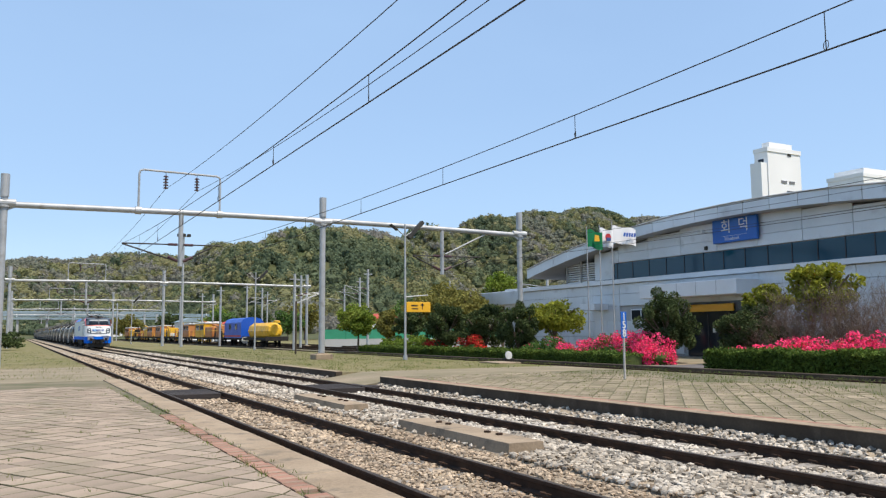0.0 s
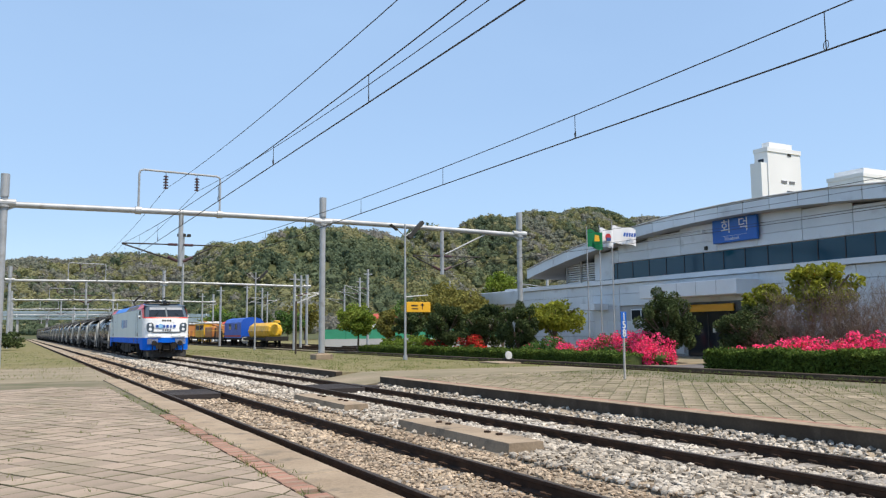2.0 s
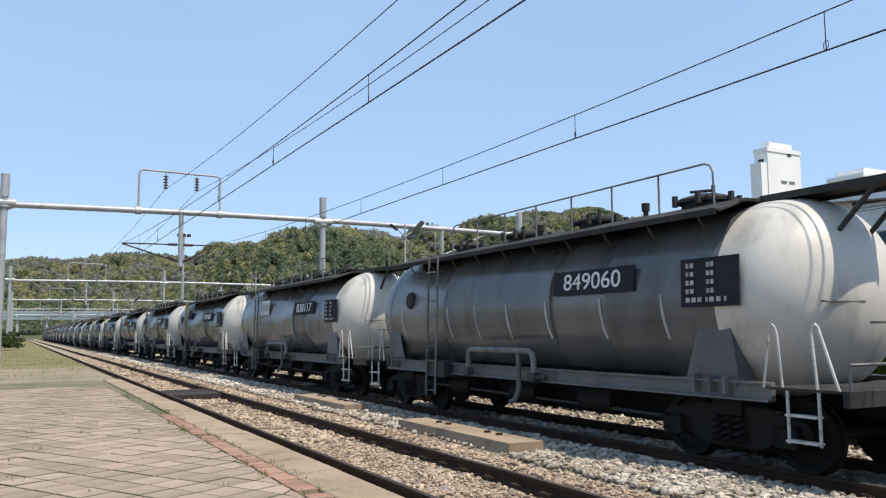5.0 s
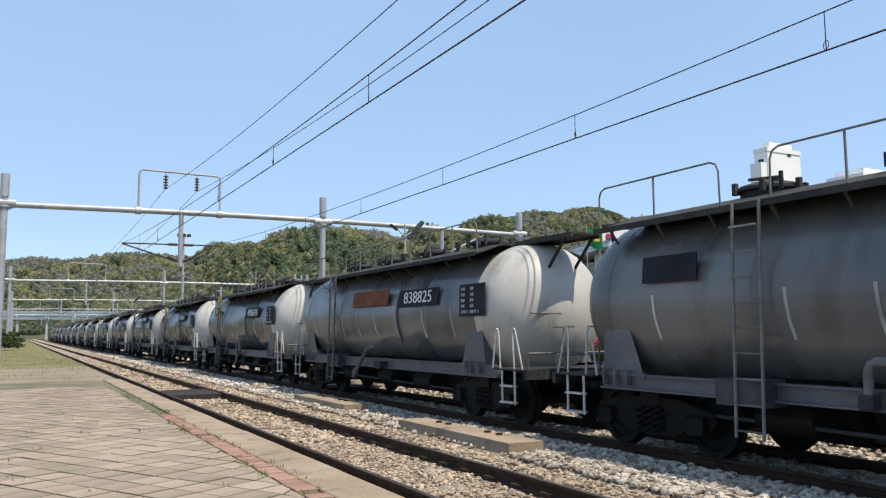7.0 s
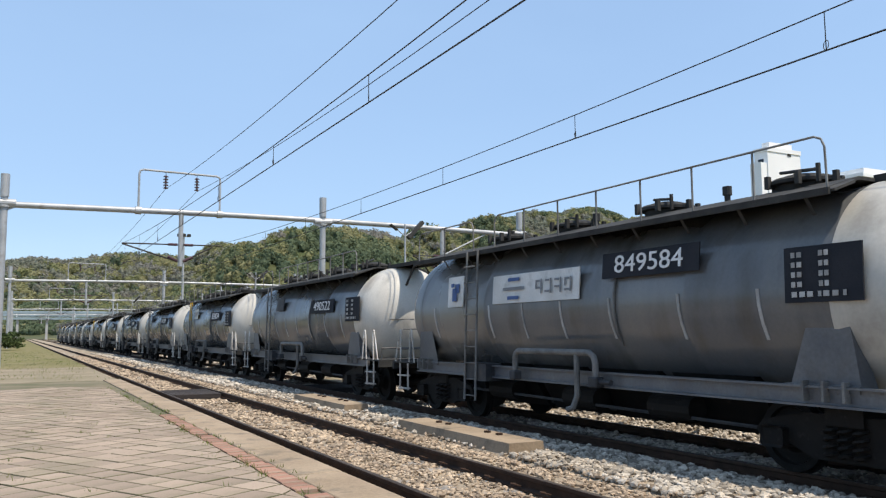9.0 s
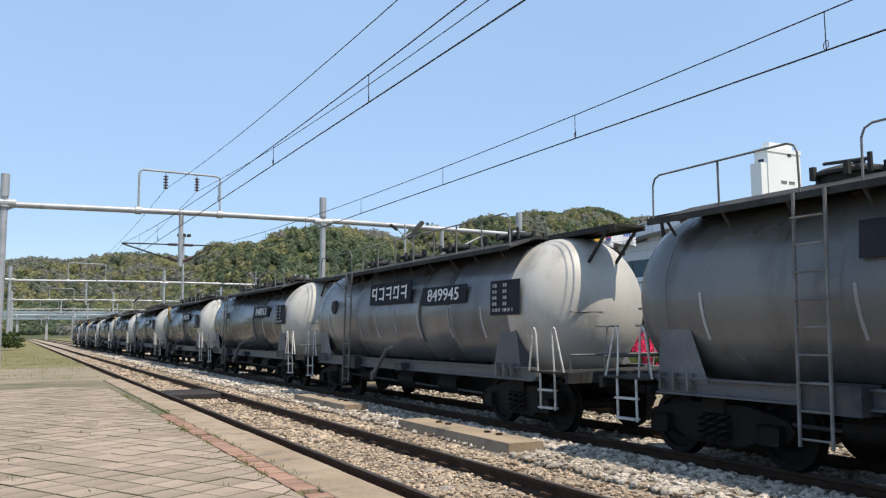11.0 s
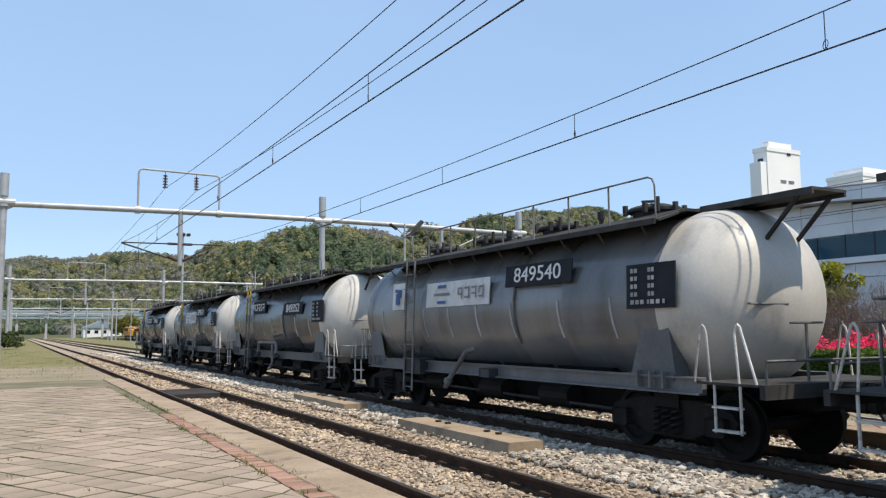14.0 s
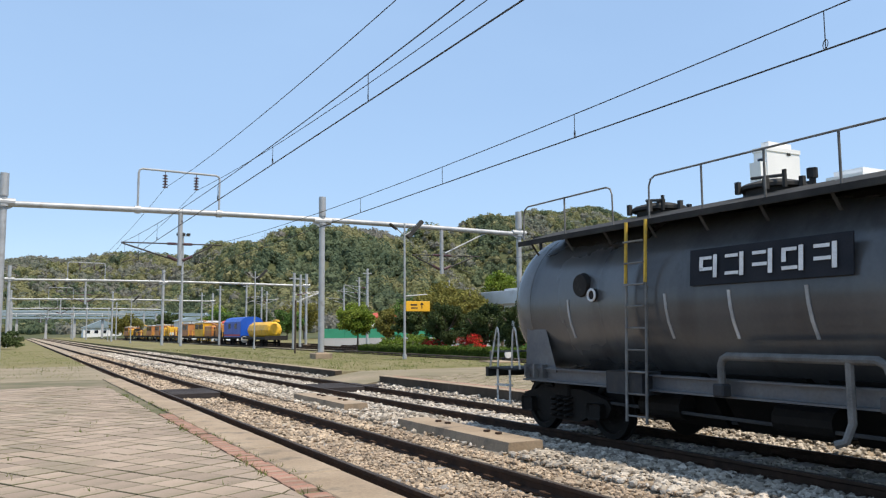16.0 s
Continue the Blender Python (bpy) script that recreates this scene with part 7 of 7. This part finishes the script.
for i, w in enumerate(wagons):
    nu, nz = (-1.88, 2.62) if i in (7, 16, 18) else (-1.92, 2.5) if i in (6, 13) else (-2.25, 2.42)
    nb = board_at(w, "number_board", nu, nz, 1.92, 0.37, "board_black", "black running-number board")
    lettering("running_number", NUMBER[i], 0.36, M["letter"], nb, pose(XB - 0.008, nu, nz) @ pose(0, 0, 0, 0, 5.4, 0) @ SIDEW, "white numerals", 1.28)
    sb2 = board_at(w, "data_board", -4.6, 2.28, 0.96, 0.62, "board_black", "black data board with small white print", 0.02)
    for r in range(5):
        zc = 2.50 - r * 0.11
        for ya, ln in ((-4.25, 0.05), (-4.33, 0.06), (-4.60, 0.05), (-4.67, 0.05)) if r < 4 else ((-4.26, 0.07), (-4.36, 0.07), (-4.46, 0.07), (-4.58, 0.04), (-4.66, 0.07), (-4.77, 0.07), (-4.88, 0.04)):
            on_board(sb2, "print_line", ya, zc, 2.28, ln, 0.06, "rib", 0.032)
    for kind, yc, zc, ly, lz in BOARDS.get(i, []):
        mat = {"rust": "board_rust", "grey": "sill", "dark": "board_black", "white": "board_white", "bird": "board_white", "name": "board_white", "black_name": "board_black", "white_name": "board_white"}[kind]
        b = board_at(w, "company_board", yc, zc, ly, lz, mat, {"rust": "rusty brown board", "grey": "grey blank board", "dark": "dark board", "black_name": "black board with white bars", "bird": "white board with a dark emblem", "name": "white board with print bars"}.get(kind, "white board with dark bars"))
        ll = 0.035 / lz
        if kind == "black_name":
            for k in range(5):
                block(b, yc + ly * (0.36 - 0.18 * k), zc, ly * 0.13, lz * 0.62, "letter", ll, k)
        if kind == "white_name":
            for k in range(4):
                block(b, yc + ly * (0.33 - 0.22 * k), zc, ly * 0.15, lz * 0.45, "letter_grey", ll, k)
        if kind == "name":
            for dz in (0.16, -0.16):
                on_board(b, "print_bar", yc + ly * 0.22, zc + dz, zc, ly * 0.14, 0.06, "letter_blue", ll)
            on_board(b, "print_bar", yc + ly * 0.22, zc, zc, ly * 0.26, 0.055, "letter_grey", ll)
            for k in range(4):
                block(b, yc - ly * (0.08 + 0.105 * k), zc, ly * 0.075, 0.24, "letter_grey", ll, k)
        if kind == "bird":
            on_board(b, "emblem", yc, zc - 0.06, zc, ly * 0.3, lz * 0.42, "letter_blue", ll)
            on_board(b, "emblem", yc - ly * 0.16, zc + 0.06, zc, ly * 0.26, lz * 0.3, "letter_blue", ll)
            on_board(b, "emblem", yc + ly * 0.14, zc + 0.13, zc, ly * 0.2, lz * 0.12, "letter_blue", ll)
    if i in (0, 2, 11, 19):
        k = Geo().lathe([(-0.04, 0.02, 0), (-0.04, 0.17, 0), (0.04, 0.2, 0)], 18, "x")
        part("tank_badge", Geo().add([(p[0] - 1.29, p[1] + (3.75 if i == 19 else 4.1), p[2] + 2.36) for p in k.v], k.f), M["black" if i == 19 else "deck"], w, "round fitting on the flank", True)
        if i == 19:
            ring = [(-1.345, 3.45 + 0.085 * math.cos(a), 2.2 + 0.085 * math.sin(a)) for a in [k * math.pi / 8 for k in range(17)]]
            part("tail_disc_ring", Geo().tube(ring, 0.018, 6), M["letter"], w, "small white ring", True)
            part("tail_disc", Geo().rod((-1.335, 3.45, 2.2), (-1.24, 3.45, 2.2), 0.1, 14), M["black"], w, "", True)
    if i in (2, 5, 6, 9, 13, 15, 17, 18, 19):
        for dy in (SLID.get(i, 0.0), SLID.get(i, 0.0) + 0.40):
            part("ladder_paint", Geo().rod((-1.424, 2.62 + dy, 2.32), (-1.382, 2.62 + dy, 3.19), 0.026, 6), M["yellow"], w, "yellow painted ladder top")

# the last wagon's barrel is the sootiest of the train
for ob in wagons[19].children:
    if ob.name.startswith("barrel"):
        ob.material_slots[0].link = "OBJECT"
        ob.material_slots[0].material = M["tank_sooty"]
# ---- pieces of the ground: sleepers, ballast, pavers ----
near_track, main_track = bpy.data.objects["near_track"], bpy.data.objects["main_track"]


def piece(name, me, parent, at, turn=0.0):
    ob = bpy.data.objects.new(name, me)
    scene.collection.objects.link(ob)
    ob.parent = parent
    ob.location = at
    ob.rotation_euler = (0, 0, turn)
    return ob


sl = Geo().prism([(-1.2, -0.32), (1.2, -0.32), (1.2, -0.17), (1.05, -0.135), (0.4, -0.15), (-0.4, -0.15), (-1.05, -0.135), (-1.2, -0.17)], -0.12, 0.12).mesh("sleeper", M["sleeper"])
normals(sl)
for tr, cx in ((near_track, XL), (main_track, XT)):
    for k in range(120):
        piece("sleeper", sl, tr, (cx, -1.5 + k * 0.6, -0.002 if cx > 6 else -0.028), 0.012 * math.sin(k * 2.3))
    g = Geo()
    for k in range(100):
        y = -1.5 + k * 0.6
        for s in (-0.75, 0.75):
            for e in (-1, 1):
                x = cx + s
                g.tube([(x + e * 0.05, y - 0.05, -0.12), (x + e * 0.13, y - 0.05, -0.095), (x + e * 0.165, y, -0.085), (x + e * 0.13, y + 0.05, -0.095), (x + e * 0.06, y + 0.045, -0.105)], 0.011, 5)
    tagged(part("rail_clip", g, M["rail_side"], tr, "rusty spring clips", fix=False), kind="stuff")


def stones(name, n, x0, x1, y0, y1, r0, r1, mat, lift, label, keep=None):
    x, y = rng.uniform(x0, x1, n), rng.uniform(y0, y1, n)
    ok = np.ones(n, bool)
    for c in (XL - 0.75, XL + 0.75, XT - 0.75, XT + 0.75):
        ok &= np.abs(x - c) > 0.09
    for bx0, by0, bx1, by1 in ((6.22, 9.8, 6.92, 13.65), (6.44, 16.85, 7.11, 20.55)):
        ok &= ~((x > bx0) & (x < bx1) & (y > by0) & (y < by1))
    ok &= ~((y > 23.3) & (y < 25.7) & (((x > 3.9) & (x < 5.3)) | ((x > 8.3) & (x < 9.7))))
    # sleepers show bare in places between the main rails
    ph = np.abs(((y + 1.5) / 0.6) % 1.0)
    on = ((ph < 0.2) | (ph > 0.8)) & (np.abs(x - XT) < 1.15)
    ok &= ~(on & (rng.random(n) < 0.75))
    on = ((ph < 0.18) | (ph > 0.82)) & (np.abs(x - XL) < 1.15) & (np.sin(y * 0.9) > 0.2)
    ok &= ~(on & (rng.random(n) < 0.7))
    x, y = x[ok], y[ok]
    z = np.array([bed_height(a, b) for a, b in zip(x, y)]) + lift * rng.uniform(0.2, 1.0, len(x))
    r = rng.uniform(r0, r1, len(x))
    me = lumps(name, np.stack([x, y, z], 1), r, M[mat], ICO1, 0.7, 0.45)
    return tagged(new(name, me), label, "ballast", "", "stuff")


stones("ballast_stones", 11000, 3.15, 6.35, 3.0, 12, 0.018, 0.038, "stone_rusty", 0.02, "rust-stained crushed stones round the near rails")
stones("ballast_stones", 9500, 3.15, 6.3, 12, 34, 0.03, 0.055, "stone_rusty", 0.02, "rust-stained crushed stones round the near rails")
stones("ballast_stones", 9500, 6.2, 10.6, 4.0, 13, 0.026, 0.055, "stone", 0.03, "pale crushed stones between the tracks")
stones("ballast_stones", 9500, 6.2, 10.6, 13, 38, 0.035, 0.065, "stone", 0.03, "pale crushed stones between the tracks")

stones("ballast_stones", 5000, 3.2, 6.3, 34, 75, 0.045, 0.085, "stone_rusty", 0.02, "rust-stained crushed stones further down the near track")
stones("ballast_stones", 6000, 6.2, 10.6, 38, 80, 0.05, 0.095, "stone", 0.03, "pale crushed stones further down the main track")

# pavers laid at a slant
M["paver_rest"] = surface("concrete_paver_rest", (0.335, 0.265, 0.205), (0.25, 0.195, 0.145), 0.35, 0.92, 0, 0.3, 50, island=0.16, dirt=(0.20, 0.175, 0.12), dirt_amount=0.5)


M["paver_mossy"] = surface("mossy_paver", (0.275, 0.225, 0.155), (0.20, 0.165, 0.11), 0.45, 0.95, 0, 0.3, 50, rnd=0.18, dirt=(0.135, 0.125, 0.065), dirt_amount=0.5)
M["paver_mossy_rest"] = surface("mossy_paver_rest", (0.275, 0.225, 0.155), (0.20, 0.165, 0.11), 0.45, 0.95, 0, 0.3, 50, island=0.18, dirt=(0.135, 0.125, 0.065), dirt_amount=0.5)


def paver_mesh(s, mat, name="paver"):
    h, b = s / 2 - 0.010, 0.005
    vs = [(-h, -h, -0.05), (h, -h, -0.05), (h, h, -0.05), (-h, h, -0.05), (-h, -h, -b), (h, -h, -b), (h, h, -b), (-h, h, -b), (-h + b, -h + b, 0), (h - b, -h + b, 0), (h - b, h - b, 0), (-h + b, h - b, 0)]
    fs = [(8, 9, 10, 11)] + [(4 + i, 4 + (i + 1) % 4, 8 + (i + 1) % 4, 8 + i) for i in range(4)] + [(i, (i + 1) % 4, 4 + (i + 1) % 4, 4 + i) for i in range(4)]
    return vs, fs


def pave(parent, s, turn, z, inside, near, span, limit, mat="paver"):
    """Square pavers over a stretch of the plan; those within the near stretch are pieces of their own."""
    vs, fs = paver_mesh(s, None)
    me = bpy.data.meshes.new("paver")
    me.from_pydata(vs, [], fs)
    me.materials.append(M[mat])
    me.materials.append(M["joint"])
    me.polygons.foreach_set("material_index", [0] + [1] * (len(fs) - 1))
    c, d = math.cos(turn), math.sin(turn)
    rv, rf, count = [], [], 0
    va = np.array(vs)
    fa = np.array(fs)
    x0, x1, y0, y1 = span
    m = int(max(x1 - x0, y1 - y0) * 1.5 / s)
    mx, my = (x0 + x1) / 2, (y0 + y1) / 2
    for i in range(-m, m + 1):
        for j in range(-m, m + 1):
            x, y = mx + (i * c - j * d) * s, my + (i * d + j * c) * s
            if not inside(x, y):
                continue
            zz = z + 0.008 * noise.noise(Vector((x * 3, y * 3, 1))) + 0.004 * noise.noise(Vector((x * 0.4, y * 0.4, 5)))
            tw = turn + 0.02 * noise.noise(Vector((x * 5, y * 5, 9)))
            if near(x, y) and count < 300:
                ob = piece("paver", me, parent, (x, y, zz), tw)
                ob.rotation_euler = (0.02 * noise.noise(Vector((x * 4, y * 4, 2))), 0.02 * noise.noise(Vector((x * 4, y * 4, 8))), tw)
                count += 1
            else:
                cc, ss = math.cos(tw), math.sin(tw)
                v = va.copy()
                v[:, 0], v[:, 1] = x + va[:, 0] * cc - va[:, 1] * ss, y + va[:, 0] * ss + va[:, 1] * cc
                v[:, 0] = np.clip(v[:, 0], *limit)
                v[:, 2] += zz + (va[:, 0] * noise.noise(Vector((x * 4, y * 4, 2))) + va[:, 1] * noise.noise(Vector((x * 4, y * 4, 8)))) * 0.022
                rf.append(fa + len(rv) * 12)
                rv.append(v)
    ob = new("paver_field", fast_mesh("paver_field", np.concatenate(rv), np.concatenate(rf), M[mat + "_rest"]))
    ob.parent = parent
    ob.data.materials.append(M["joint"])
    ob.data.polygons.foreach_set("material_index", ([0] + [1] * (len(fs) - 1)) * len(rv))
    tagged(ob, "field of further pavers", kind="stuff")


pave(plat, 0.36, radians(29), PZ, lambda x, y: -9 < x < 2.55 and -6 < y < 24.5 + 3.0 * noise.noise(Vector((x * 0.5, 3.0, 0.0))), lambda x, y: 4.4 < y < 9.4 and -2.2 < x < 2.05, (-9, 2.3, -6, 28), (-99, 2.34))
pave(isl, 0.38, radians(47), PZ2, lambda x, y: 10.9 < x < 17.8 + 0.8 * math.sin(y) and -1.0 < y < 24.0, lambda x, y: 5.6 < y < 15.5 and 11.45 < x < 14.5, (10.9, 18.6, -1, 24.2), (11.135, 99), "paver_mossy")

# red clay courses along both edges
vs, fs = paver_mesh(0.2, None)
rb = bpy.data.meshes.new("red_brick")
rb.from_pydata([(x * 1.2, y * 1.05, z) for x, y, z in vs], [], fs)
rb.materials.append(M["paver_red"])
for k in range(62):
    y = 2.4 + k * 0.212
    if (k * 7919) % 23 == 0:
        continue
    piece("brick", rb, plat, (2.475 + 0.008 * math.sin(k * 1.7), y, PZ + 0.004 * math.sin(k * 2.9)), 0.03 * math.sin(k * 3.1))
for k in range(112):
    y = 0.6 + k * 0.212
    piece("brick", rb, isl, (11.0, y, PZ2 + 0.012 + 0.003 * math.sin(k * 2.2)), 0.02 * math.sin(k * 2.7))

# grass in the joints, on the verges and between the rails
def blades(name, pts, h, label):
    n = len(pts)
    a = rng.uniform(0, 6.283, n)
    d = np.stack([np.cos(a), np.sin(a), np.zeros(n)], 1)
    lean = rng.normal(0, 0.35, (n, 2))
    hh = h * rng.uniform(0.5, 1.3, (n, 1))
    wd = 0.10 * hh
    tip = pts + np.concatenate([lean * hh, hh], 1)
    v = np.stack([pts - d * wd, pts + d * wd, tip], 1)
    return tagged(new(name, fast_mesh(name, v.reshape(-1, 3), np.arange(3 * n).reshape(n, 3), M["grass"])), label, "grass", "", "stuff")


def tufts(n, per, xs, ys, z, spread):
    c = np.stack([rng.uniform(*xs, n), rng.uniform(*ys, n)], 1)
    p = np.repeat(c, per, 0) + rng.normal(0, spread, (n * per, 2))
    return np.concatenate([p, np.full((n * per, 1), z)], 1)


blades("weeds", np.concatenate([tufts(60, 9, (2.28, 2.4), (4, 24), PZ - 0.02, 0.03), tufts(40, 8, (2.56, 2.64), (4, 24), PZ - 0.02, 0.02), tufts(160, 6, (-5, 2.2), (5, 24), PZ - 0.02, 0.04)]), 0.06, "small weeds growing from the platform joints")
blades("island_weeds", np.concatenate([tufts(700, 7, (11.2, 17.6), (2, 24), PZ2 - 0.02, 0.05), tufts(320, 9, (14.5, 18.6), (4, 24), PZ2 - 0.02, 0.12)]), 0.06, "low weeds spreading over the island platform")
blades("verge_grass", np.concatenate([tufts(1500, 8, (10.9, 20.4), (28, 75), PZ2 - 0.03, 0.2), tufts(500, 8, (17.2, 20.5), (4, 24), PZ2 - 0.03, 0.15), tufts(900, 8, (-14, 2.9), (29, 80), PZ - 0.06, 0.25)]), 0.09, "short dry grass on the verges")
blades("siding_grass", np.concatenate([tufts(500, 8, (20.6, 21.4), (6, 60), 0.0, 0.1), tufts(500, 8, (23.2, 23.8), (6, 60), 0.0, 0.1)]), 0.14, "grass growing along the siding")


def motions():
    """The train rolls past, slowing a little."""
    times = [k * 1.0 for k in range(17)]
    walk(loco, [(t, pose(XT, tail_at(t) - 20 * PITCH - 11.95, 0)) for t in times])
    for i, w in enumerate(wagons):
        walk(w, [(t, pose(XT, tail_at(t) - (19.5 - i) * PITCH, 0)) for t in times])


motions()
